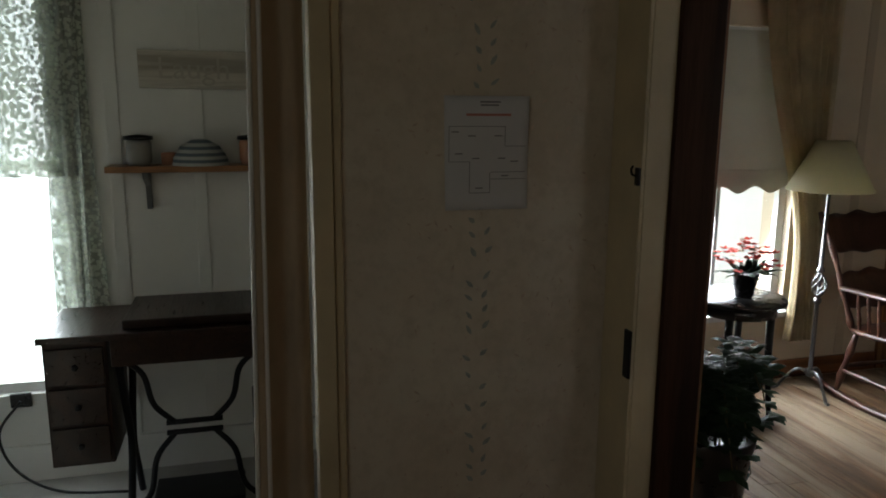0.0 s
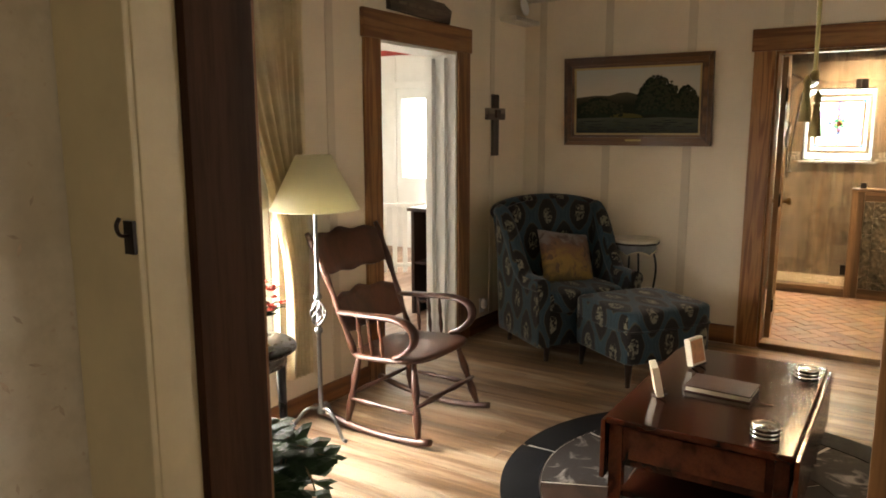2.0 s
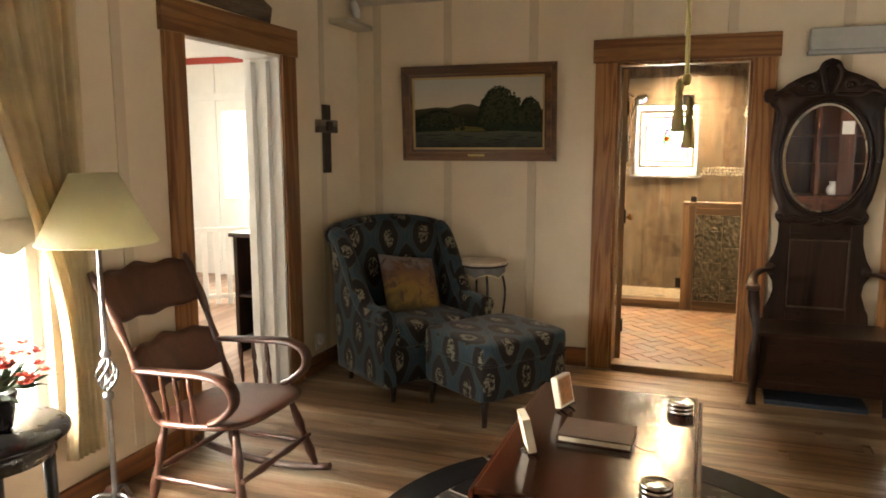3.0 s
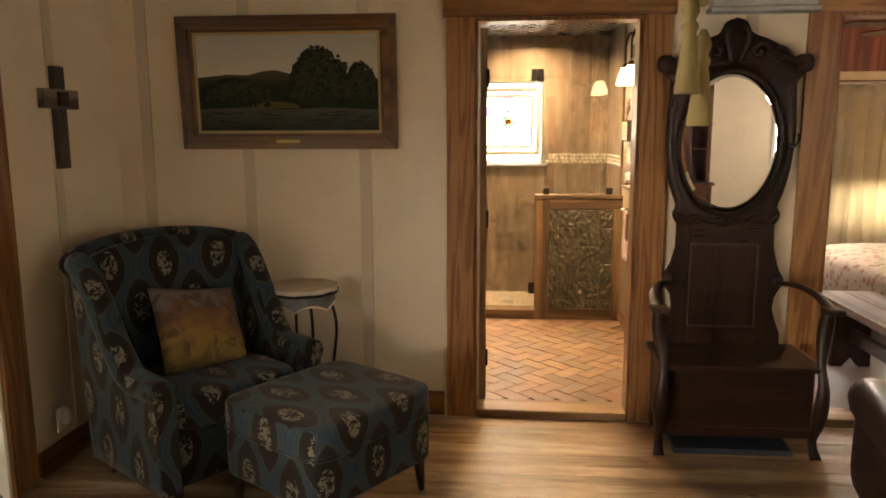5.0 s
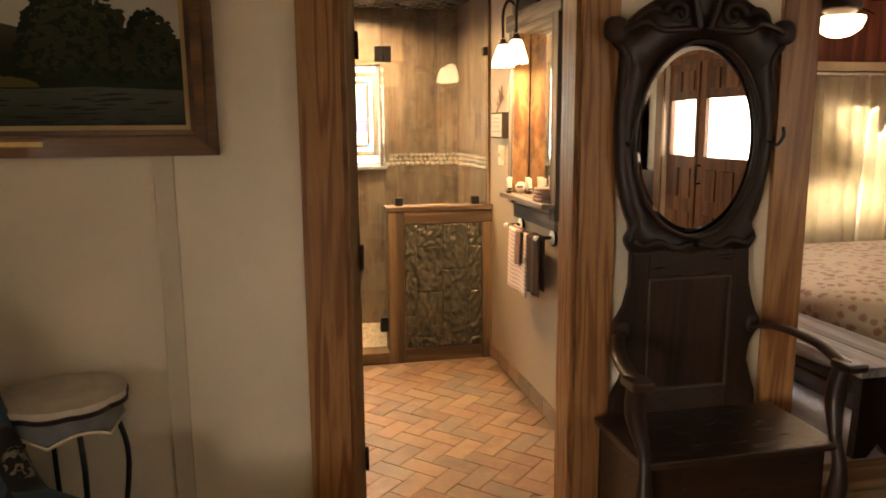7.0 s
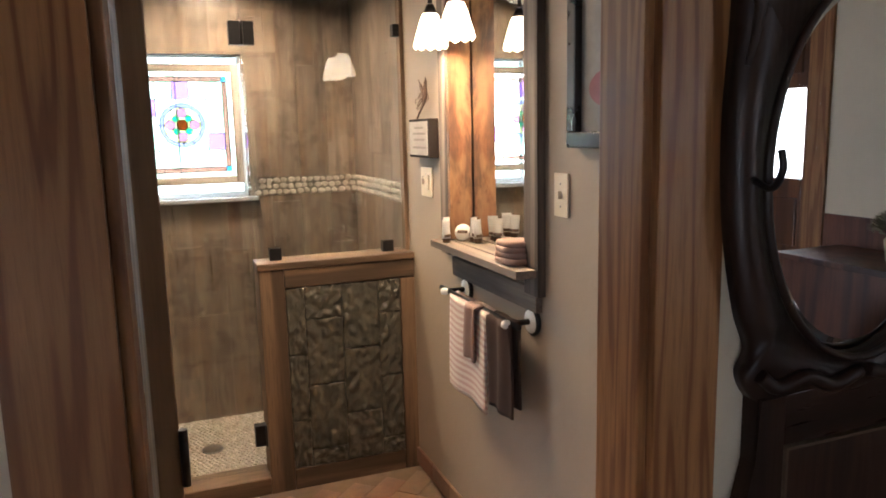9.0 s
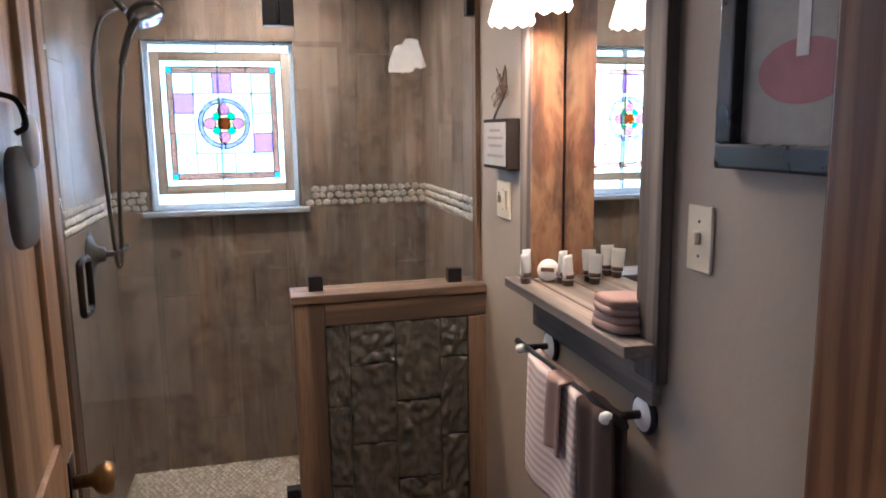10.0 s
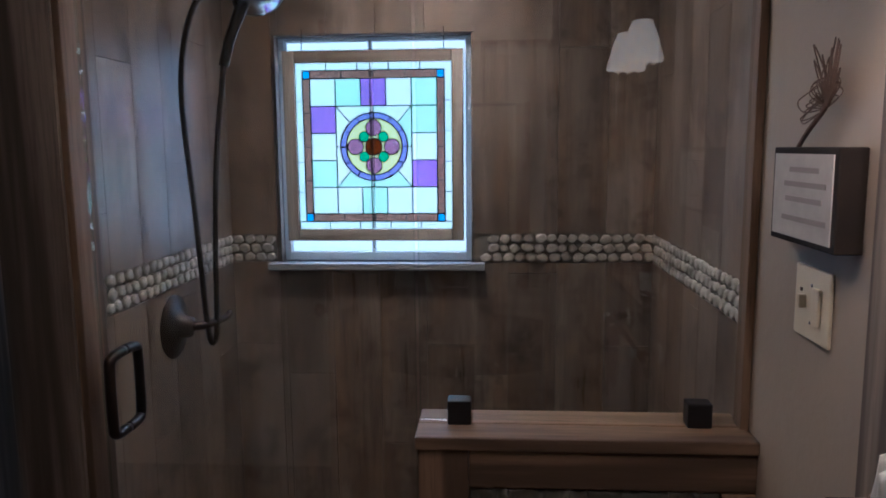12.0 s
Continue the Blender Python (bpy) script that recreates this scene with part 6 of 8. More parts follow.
pm_ = bpy.data.meshes.new("floor_pebbles")
pm_.from_pydata(pv_, [], pf_)
pm_.materials.append(pebble_bed_mat())
po_ = new("floor_pebbles", pm_)
po_.parent = pan
tagged(po_, "small beige floor pebbles", kind="stuff")
drain = thing("shower_drain", pose(8.22, 1.42, 0.04), "round dark metal drain in the shower floor", "drain")
part("ring", turned(bmesh.new(), [(0.0, 0.0), (0.05, 0.0), (0.05, 0.004), (0.044, 0.006), (0.0, 0.005)], 28), M_PEWTER, drain)
M_GLASS = thin_glass("shower_glass", (0.94, 0.97, 0.96), 0.14)
M_GEDGE = thin_glass("glass_edge", (0.86, 0.93, 0.92))
gp = thing("shower_glass_panel", pose(7.778, 0.56, 1.0), "clear fixed glass panel standing on the half wall", "glass panel")
part("pane", boxed(-0.002, 0.002, 0.004, 0.655, 0.004, 1.10), M_GLASS, gp)
part("edge", boxed(-0.0025, 0.0025, 0.655, 0.657, 0.004, 1.10), M_GEDGE, gp)
for y in (0.095, 0.575):
    part("clamp", boxed(-0.02, 0.02, y - 0.024, y + 0.024, 0.0, 0.05, 0.003), M_IRON, gp)
part("clamp", boxed(-0.02, 0.02, 0.002, 0.045, 0.90, 0.95, 0.003), M_IRON, gp)
gd = thing("shower_glass_door", pose(7.778, 1.215, 0.10), "clear glass shower door with black handle and hinges", "shower door")
part("pane", boxed(-0.002, 0.002, 0.010, 0.672, 0.004, 2.0), M_GLASS, gd)
part("edge", boxed(-0.0025, 0.0025, 0.008, 0.010, 0.004, 2.0), M_GEDGE, gd)
part("edge", boxed(-0.0025, 0.0025, 0.672, 0.676, 0.004, 2.0), M_GEDGE, gd)
for z in (1.80, 0.16):
    part("hinge", boxed(-0.022, 0.022, -0.048, 0.048, z - 0.045, z + 0.045, 0.003), M_IRON, gd)
    part("hinge_pin", tube(bmesh.new(), [(-0.026, 0.0, z - 0.045), (-0.026, 0.0, z + 0.045)], 0.006, 8), M_IRON, on(gd, "hinge"))
hd = bezier([(0.0, 0.625, 0.875), (-0.05, 0.625, 0.88), (-0.06, 0.625, 0.905), (-0.06, 0.625, 1.015), (-0.05, 0.625, 1.04), (0.0, 0.625, 1.045)], 5)
part("handle", tube(bmesh.new(), hd, 0.011, 10), M_BRONZE, gd, "black loop handle")
part("handle", tube(bmesh.new(), [(-x, y, z) for x, y, z in [tuple(p) for p in hd]], 0.011, 10), M_BRONZE, gd, "black loop handle")
structure("trim_shower_post", boxed(XP + 0.03, XP + 0.12, 1.895, 1.99, 0.022, HB, 0.004), M_PINE, "pine post at the end of the shower wall", "trim")
structure("trim_shower_post_south", boxed(XP + 0.055, XP + 0.10, 0.561, 0.578, 1.0, HB, 0.002), M_PINE, "thin pine strip beside the shower glass", "trim")

# shower fittings
sf = thing("shower_set", pose(8.22, 1.895, 0), "oil-rubbed bronze shower head, hose and valve", "shower")
part("wall_flange", turned(bmesh.new(), [(0.0, 0.0), (0.032, 0.0), (0.03, 0.012), (0.012, 0.02), (0.0, 0.02)], 20, m=Matrix.Translation((0, 0, 2.03)) @ Matrix.Rotation(radians(90), 4, "X")), M_BRONZE, sf)
part("shower_arm", tube(bmesh.new(), bezier([(0, 0, 2.03), (0.0, -0.06, 2.03), (0.0, -0.13, 2.0), (0.0, -0.17, 1.955)], 6), 0.011, 10), M_BRONZE, sf)
hm = Matrix.Translation((0.0, -0.235, 1.945)) @ Matrix.Rotation(radians(-55), 4, "Z") @ Matrix.Rotation(radians(-38), 4, "X")
part("spray_head", turned(bmesh.new(), [(0.0, 0.035), (0.025, 0.033), (0.05, 0.018), (0.066, 0.006), (0.066, -0.004), (0.058, -0.008), (0.0, -0.006)], 32, m=hm), M_BRONZE, sf)
part("spray_face", turned(bmesh.new(), [(0.0, -0.0065), (0.055, -0.009), (0.054, -0.012), (0.0, -0.010)], 32, m=hm), M_CHROME, on(sf, "spray_head"), "pale spray face")
part("hand_grip", tube(bmesh.new(), bezier([(0.0, -0.20, 1.93), (-0.01, -0.17, 1.86), (-0.02, -0.145, 1.77)], 6), [0.016 - 0.0003 * k for k in range(13)], 10), M_BRONZE, sf)
part("hose", tube(bmesh.new(), bezier([(-0.02, -0.145, 1.77), (-0.03, -0.12, 1.55), (-0.02, -0.10, 1.30), (-0.01, -0.09, 1.10), (-0.02, -0.085, 1.05), (-0.035, -0.075, 1.09), (-0.055, -0.065, 1.40), (-0.085, -0.06, 1.72), (-0.055, -0.09, 1.91), (0.0, -0.14, 1.965)], 8), 0.0075, 8), M_BRONZE, sf, "flexible metal hose")
part("valve_plate", turned(bmesh.new(), [(0.0, 0.0), (0.085, 0.0), (0.083, 0.008), (0.05, 0.016), (0.03, 0.03), (0.026, 0.055), (0.0, 0.06)], 32, m=Matrix.Translation((-0.06, 0.01, 1.10)) @ Matrix.Rotation(radians(90), 4, "X")), M_BRONZE, sf)
part("lever", tube(bmesh.new(), bezier([(-0.06, -0.04, 1.10), (-0.03, -0.075, 1.10), (0.03, -0.10, 1.105), (0.05, -0.105, 1.115)], 6), [0.013 - 0.0003 * k for k in range(19)], 10), M_BRONZE, on(sf, "valve_plate"))

# window and hung stained glass
M_VINYL = cloth("white_vinyl", (0.82, 0.83, 0.82), 60, 0.03, 0.5, 0.4)
wn_ = thing("window_2", pose(8.63, 0, 0), "small white bathroom window", "window", kind="structure")
for y0, y1, z0, z1 in ((1.131, 1.15, 1.20, 1.904), (1.722, 1.741, 1.20, 1.904), (1.15, 1.722, 1.894, 1.904), (1.15, 1.722, 1.20, 1.225), (1.446, 1.455, 1.225, 1.894)):
    part("window_frame", boxed(0.035, 0.075, y0, y1, z0, z1, 0.003), M_VINYL, wn_)
part("reveal", boxed(-0.004, 0.138, 1.122, 1.131, 1.195, 1.908), M_GREYWOOD, wn_)
part("reveal", boxed(-0.004, 0.138, 1.741, 1.750, 1.195, 1.908), M_GREYWOOD, wn_)
part("window_sill", boxed(-0.045, 0.035, 1.09, 1.778, 1.178, 1.20, 0.004), paint("slate_sill", (0.30, 0.31, 0.33), 0.35, 0.1, 9), wn_)
q = part("pane", boxed(0.053, 0.057, 1.15, 1.722, 1.225, 1.894), M_PANE, wn_)
q.visible_shadow = False

SG = thing("stained_glass_panel", pose(8.595, 1.707, 1.273, 0, 0, 0), "stained glass panel in a weathered white sash, hung before the window", "stained glass")
GW, GH, FR = 0.554, 0.583, 0.037
M_SASH = wood("peeling_white_sash", (0.17, 0.135, 0.11), (0.46, 0.42, 0.37), "z", 0.7, 7, 0.06)
M_SASH_Y = wood("peeling_white_sash_rail", (0.17, 0.135, 0.11), (0.46, 0.42, 0.37), "y", 0.7, 7, 0.06)


def sgbox(u0, u1, v0, v1, d0, d1, bev=0.0):
    """u to the viewer's right, v up, on the hung panel."""
    return boxed(-d1, -d0, -u1, -u0, v0, v1, bev)


part("sash_stile", sgbox(0, FR, 0, GH, -0.012, 0.014, 0.004), M_SASH, SG)
part("sash_stile", sgbox(GW - FR, GW, 0, GH, -0.012, 0.014, 0.004), M_SASH, SG)
part("sash_rail", sgbox(FR, GW - FR, 0, FR, -0.011, 0.013, 0.004), M_SASH_Y, SG)
part("sash_rail", sgbox(FR, GW - FR, GH - FR, GH, -0.011, 0.013, 0.004), M_SASH_Y, SG)
TINTS = {"aqua": (0.80, 0.97, 0.87), "pale": (0.95, 0.99, 0.94), "white": (0.97, 0.99, 0.98), "purple": (0.62, 0.44, 0.78), "brown": (0.52, 0.37, 0.31), "sky": (0.28, 0.62, 0.86), "yellow": (0.93, 0.92, 0.60), "blue": (0.50, 0.52, 0.78), "teal": (0.20, 0.78, 0.78), "amber": (0.42, 0.16, 0.02), "lilac": (0.68, 0.46, 0.88)}
M_TINT = {k: thin_glass("glass_" + k, c) for k, c in TINTS.items()}
M_LEAD = paint("lead_came", (0.03, 0.03, 0.03), 0.5, 0.2, 30, 0.05, 0.3)
IW, IH = GW - 2 * FR, GH - 2 * FR
U = lambda f: FR + IW * f
V = lambda f: FR + IH * f


def sgpane(poly, tint_name):
    """Pane from corners in fractions of the glazed field."""
    bm = slab(bmesh.new(), [(U(a), V(b_)) for a, b_ in poly], 0.003, FACE_WEST)
    part("pane", bm, M_TINT[tint_name], SG)


def came(a, b_, r=0.0022):
    tube_pts = [(-0.0015, -U(a[0]), V(a[1])), (-0.0015, -U(b_[0]), V(b_[1]))]
    return tube(lead, tube_pts, r, 6)


def quad(u0, u1, v0, v1):
    return [(u0, v0), (u1, v0), (u1, v1), (u0, v1)]


lead = bmesh.new()
e0, e1 = 0.045, 0.093
for k in range(5):                       # clear outer strips
    f0, f1 = k / 5, (k + 1) / 5
    for poly in (quad(f0, f1, 0, e0), quad(f0, f1, 1 - e0, 1)):
        sgpane(poly, "pale")
    came((f0, 0), (f0, e0))
    came((f0, 1 - e0), (f0, 1))
for k in range(5):
    f0, f1 = e0 + (1 - 2 * e0) * k / 5, e0 + (1 - 2 * e0) * (k + 1) / 5
    for poly in (quad(0, e0, f0, f1), quad(1 - e0, 1, f0, f1)):
        sgpane(poly, "pale")
    came((0, f0), (e0, f0))
    came((1 - e0, f0), (1, f0))
for k in range(4):                       # brown strips
    f0, f1 = e1 + (1 - 2 * e1) * k / 4, e1 + (1 - 2 * e1) * (k + 1) / 4
    for poly in (quad(f0, f1, e0, e1), quad(f0, f1, 1 - e1, 1 - e0), quad(e0, e1, f0, f1), quad(1 - e1, 1 - e0, f0, f1)):
        sgpane(poly, "brown")
    came((f0, e0), (f0, e1))
    came((f0, 1 - e1), (f0, 1 - e0))
    came((e0, f0), (e1, f0))
    came((1 - e1, f0), (1 - e0, f0))
for a in (e0, 1 - e1):
    for b_ in (e0, 1 - e1):
        sgpane(quad(a, a + e1 - e0, b_, b_ + e1 - e0), "sky")
for f in (e0, e1, 1 - e0, 1 - e1):
    came((f, e0), (f, 1 - e0))
    came((e0, f), (1 - e0, f))
S0, SW = e1, (1 - 2 * e1) / 5
ROWS_SG = ["pale white aqua white pale", "aqua * * * purple", "pale * * * pale", "purple * * * aqua", "pale aqua purple white aqua"]
for r_, row in enumerate(ROWS_SG):
    for c_, nm in enumerate(row.split()):
        if nm != "*":
            sgpane(quad(S0 + SW * c_, S0 + SW * (c_ + 1), S0 + SW * r_, S0 + SW * (r_ + 1)), nm)
for k in range(1, 5):
    f = S0 + SW * k
    came((f, S0), (f, S0 + SW))
    came((f, 1 - S0 - SW), (f, 1 - S0))
    came((S0, f), (S0 + SW, f))
    came((1 - S0 - SW, f), (1 - S0, f))
A0, A1 = S0 + SW, 1 - S0 - SW
for f in (A0, A1):
    came((f, A0), (f, A1))
    came((A0, f), (A1, f))
RO, RI = 0.218, 0.180
circ = lambda r, a: (0.5 + r * math.cos(a), 0.5 + r * math.sin(a) * IW / IH)
corner = {0: (A1, A1), 1: (A0, A1), 2: (A0, A0), 3: (A1, A0)}
for k in range(4):
    a0 = k * math.pi / 2
    mids = {0: (A1, 0.5), 1: (0.5, A1), 2: (A0, 0.5), 3: (0.5, A0)}
    for h_, (s_, t_) in enumerate(((a0, a0 + math.pi / 4), (a0 + math.pi / 4, a0 + math.pi / 2))):
        arc = [circ(RO, s_ + (t_ - s_) * i / 8) for i in range(9)]
        ends = [corner[k], mids[k]] if h_ == 0 else [mids[(k + 1) % 4], corner[k]]
        sgpane(arc + ends, "pale" if (k + h_) % 3 else "aqua")
    came(circ(RO, a0 + math.pi / 4), corner[k])
    came(circ(RO, a0), mids[k])
for k in range(12):                      # blue ring
    s_, t_ = k * math.pi / 6, (k + 1) * math.pi / 6
    sgpane([circ(RO, s_ + (t_ - s_) * i / 5) for i in range(6)] + [circ(RI, t_ + (s_ - t_) * i / 5) for i in range(6)], "blue")
    came(circ(RI, s_), circ(RO, s_))
sgpane([circ(RI, 2 * math.pi * i / 40) for i in range(40)], "yellow")
for rr in (RO, RI):
    for i in range(40):
        came(circ(rr, 2 * math.pi * i / 40), circ(rr, 2 * math.pi * (i + 1) / 40), 0.0026)


def disc(cx_, cy_, r, nm, d):
    pts = [(U(cx_) + r * math.cos(2 * math.pi * i / 28), V(cy_) + r * math.sin(2 * math.pi * i / 28)) for i in range(28)]
    part("pane", slab(bmesh.new(), pts, 0.002, Matrix.Translation((-d, 0, 0)) @ FACE_WEST), M_TINT[nm], SG)
    for i in range(28):
        (x0, y0), (x1, y1) = pts[i], pts[(i + 1) % 28]
        tube(lead, [(-d - 0.001, -x0, y0), (-d - 0.001, -x1, y1)], 0.002, 5)


for k in range(4):
    disc(0.5 + 0.088 * math.cos(k * math.pi / 2 + math.pi / 4), 0.5 + 0.084 * math.sin(k * math.pi / 2 + math.pi / 4), 0.0155, "teal", 0.0075)
for k in range(4):
    disc(0.5 + 0.118 * math.cos(k * math.pi / 2), 0.5 + 0.113 * math.sin(k * math.pi / 2), 0.0245, "lilac", 0.0075)
disc(0.5, 0.5, 0.026, "amber", 0.0075)
part("lead_came", lead, M_LEAD, SG, "dark lead lines between the panes")
for u in (0.06, GW - 0.06):
    part("hanging_chain", tube(bmesh.new(), [(-0.002, -u, GH), (0.0, -u, GH + 0.065)], 0.002, 5), M_IRON, SG)

# ---- recessed mirror with shelf ----
mb = thing("mirror_shelf", pose(0, 0.56, 0), "barn-board framed recessed mirror with a shelf", "mirror")
part("mirror_glass", boxed(6.602, 7.215, -0.071, -0.065, 1.122, 1.978), M_MIRROR, mb, "plain mirror glass")
part("backing", boxed(6.602, 7.215, -0.0995, -0.072, 1.10, 1.98), M_GREYWOOD, mb)
part("side_board", boxed(7.196, 7.2165, -0.062, 0.026, 1.122, 1.96, 0.003), M_ORANGE, mb, "knotty red pine side board")
part("side_board", boxed(6.601, 6.62, -0.064, 0.0, 1.122, 1.96, 0.002), M_ORANGE, mb)
part("head_board", boxed(6.621, 7.195, -0.064, 0.026, 1.961, 1.979, 0.002), M_GREYWOOD_X, mb)
part("left_stile", boxed(7.218, 7.29, 0.001, 0.027, 1.06, 2.0, 0.003), M_GREYWOOD, mb)
part("right_stile", boxed(6.54, 6.622, 0.001, 0.027, 1.04, 2.02, 0.003), M_GREYWOOD, mb)
part("top_board", boxed(6.50, 7.33, 0.001, 0.034, 1.981, 2.06, 0.003), M_GREYWOOD_X, mb)
part("shelf", boxed(6.624, 7.194, -0.064, 0.027, 1.096, 1.121, 0.002), M_GREYWOOD_X, mb)
part("shelf", boxed(6.545, 7.235, 0.028, 0.092, 1.096, 1.1205, 0.004), M_GREYWOOD_X, mb)
part("skirt_board", boxed(6.56, 7.20, 0.001, 0.022, 0.99, 1.059, 0.003), M_GREYWOOD_X, mb)

# vanity light
M_FROST = glowing("lit_frosted_glass", (1.0, 0.80, 0.52), 10.0)
vl = thing("vanity_light", pose(0, 0.562, 0), "bronze vanity light with two lit scalloped glass shades", "wall lamp")
part("back_bar", boxed(6.84, 7.24, 0.0, 0.025, 2.065, 2.13, 0.008), M_BRONZE, vl)
for lx in (6.92, 7.15):
    part("arm", tube(bmesh.new(), bezier([(lx, 0.02, 2.09), (lx, 0.07, 2.12), (lx, 0.10, 2.06), (lx, 0.10, 1.93)], 6), 0.008, 8), M_BRONZE, vl)
    part("cup", turned(bmesh.new(), [(0.0, 0.03), (0.014, 0.03), (0.024, 0.0), (0.0, 0.0)], 18, (lx, 0.10, 1.895)), M_BRONZE, vl)

    def flare(u, v, lx=lx):
        a = 2 * math.pi * u
        r = (0.024 + 0.031 * v ** 0.8) * (1 + 0.05 * v * math.cos(10 * a))
        return (lx + r * math.cos(a), 0.10 + r * math.sin(a), 1.895 - 0.108 * v + 0.005 * v * math.cos(10 * a))
    part("shade", sheet(bmesh.new(), flare, 60, 8, 0.003), M_FROST, vl, "lit frosted glass shade")
tr = thing("iron_trim", pose(6.80, 0.565, 2.06), "black scalloped iron ornament above the mirror", "ornament")
part("scroll", tube(bmesh.new(), [(0.3 - 0.6 * k / 30, 0.01, 0.06 + 0.02 * abs(math.sin(k * 0.63)) + 0.05 * math.sin(math.pi * k / 30)) for k in range(31)], 0.008, 6), M_IRON, tr)
part("leg", tube(bmesh.new(), [(-0.29, 0.01, -0.01), (-0.29, 0.01, 0.06)], 0.007, 6), M_IRON, tr)
part("leg", tube(bmesh.new(), [(0.29, 0.01, 0.075), (0.29, 0.01, 0.02)], 0.007, 6), M_IRON, tr)

# toiletries and towels on the shelf
M_TUBE = cloth("white_plastic_tube", (0.80, 0.79, 0.76), 60, 0.03, 0.35, 0.4)
M_CAP = paint("brown_cap", (0.10, 0.06, 0.035), 0.4)
for x, y, hgt, tilt in ((7.165, 0.055, 0.085, 3), (7.135, 0.065, 0.08, -3), (7.11, -0.028, 0.085, 2), (7.075, -0.03, 0.08, -2)):
    tb_ = thing("toiletry_tube", pose(x, 0.562 + y, 1.122, 0, tilt, -60), "small white toiletry tube with brown cap", "toiletry tube", "toiletries on the shelf")

    def body(u, v, hgt=hgt):
        a = 2 * math.pi * u
        k = v
        return (0.0155 * math.cos(a) * (1 + 0.15 * k), 0.0155 * math.sin(a) * (1 - 0.93 * k), 0.016 + (hgt - 0.016) * v)
    part("body", sheet(bmesh.new(), body, 20, 6, 0.0015), M_TUBE, tb_)
    part("cap", turned(bmesh.new(), [(0.013, 0.0), (0.014, 0.001), (0.014, 0.015), (0.012, 0.017), (0.0, 0.017)], 18), M_CAP, on(tb_, "body"))
    part("band", turned(bmesh.new(), [(0.0158, 0.020), (0.0164, 0.020), (0.0162, 0.030), (0.0156, 0.030)], 18), M_CAP, on(tb_, "body"), "grey printed band")
for x, y in ((7.135, 0.002),):
    sp = thing("round_soap", pose(x, 0.562 + y, 1.122, 72, 0, -127), "round white wrapped soap with a dark label", "soap")
    part("soap", turned(bmesh.new(), [(0.0, 0.0), (0.026, 0.002), (0.03, 0.008), (0.026, 0.014), (0.0, 0.016)], 28, (0, 0.03, 0)), M_TUBE, sp)
    part("label", boxed(-0.018, 0.018, 0.024, 0.035, 0.0163, 0.0172), M_CAP, on(sp, "soap"), "dark printed label")
M_TOWEL = cloth("pinkish_beige_towel", (0.32, 0.215, 0.18), 160, 0.2)
for k in range(2):
    tw = thing("folded_towel", pose(6.665, 0.587, 1.1215 + 0.033 * k, 0, 0, 3 - 9 * k), "folded pinkish-beige washcloth stacked on the shelf", "towel", "folded washcloths")
    for j in range(2):
        part("fold", puff(bmesh.new(), 0.125 - 0.012 * k, 0.11 - 0.008 * j, 0.022, pose(0.002 * j, 0.003 * k, 0.0105 + 0.0155 * j, 1.5 * k, 2.0 * j, 3 * j), 0.5, 22), M_TOWEL, tw)

# towel bar
tbx = thing("towel_bar", pose(0, 0.562, 0), "black towel bar on white ceramic rosettes", "towel bar")
for x in (7.10, 6.61):
    rz = Matrix.Translation((x, 0.0, 0.955)) @ Matrix.Rotation(radians(-90), 4, "X")
    part("rosette", turned(bmesh.new(), [(0.0, 0.0), (0.038, 0.0), (0.04, 0.006), (0.034, 0.014), (0.0, 0.018)], 26, m=rz), M_WHITE, tbx, "white ceramic rosette")
    part("rosette_rim", turned(bmesh.new(), [(0.038, 0.0), (0.043, 0.0), (0.044, 0.008), (0.039, 0.012)], 26, m=rz), M_IRON, on(tbx, "rosette"))
    part("post", tube(bmesh.new(), [(x, 0.014, 0.955), (x, 0.085, 0.955)], 0.009, 10), M_IRON, tbx)
    part("knob", puff(bmesh.new(), 0.026, 0.03, 0.026, pose(x, 0.09, 0.955), 0.9, 14), M_WHITE, tbx)
part("bar", tube(bmesh.new(), [(6.56, 0.075, 0.955), (7.17, 0.075, 0.955)], 0.009, 12), M_IRON, tbx)


def stripes(name, a, b_, w):
    m, nt, bs = material(name)
    tc = nt.nodes.new("ShaderNodeTexCoord")
    sp_ = nt.nodes.new("ShaderNodeSeparateXYZ")
    nt.links.new(tc.outputs["Object"], sp_.inputs[0])
    s_ = maths(nt, "SINE", maths(nt, "MULTIPLY", sp_.outputs[2], 6.283 / w))
    n_ = noise_tex(nt, coords(nt, (1, 1, 1)), 300, 3)
    c_ = ramp(nt, maths(nt, "ADD", maths(nt, "MULTIPLY", s_, 0.5), maths(nt, "MULTIPLY", n_, 0.9)), [(0.3, a), (0.6, b_)])
    nt.links.new(c_, bs.inputs["Base Color"])
    bs.inputs["Roughness"].default_value = 0.95
    bump(nt, bs, n_, 0.5, 0.004)
    return m


def hung(x0, x1, z_front, z_back, y_off=0.075, seed=1, thick=0.007):
    def at(u, v):
        x = x0 + (x1 - x0) * u + 0.006 * math.sin(6 * v + seed)
        total = (0.965 - z_front) + (0.965 - z_back)
        s_ = v * total
        wav = 0.006 * math.sin(9 * u + seed + 2 * v)
        if s_ < 0.965 - z_front:
            return (x, y_off + 0.016 + wav, z_front + s_)
        return (x, y_off - 0.016 + wav * 0.5, 0.965 - (s_ - (0.965 - z_front)))
    return sheet(bmesh.new(), at, 14, 40, thick)


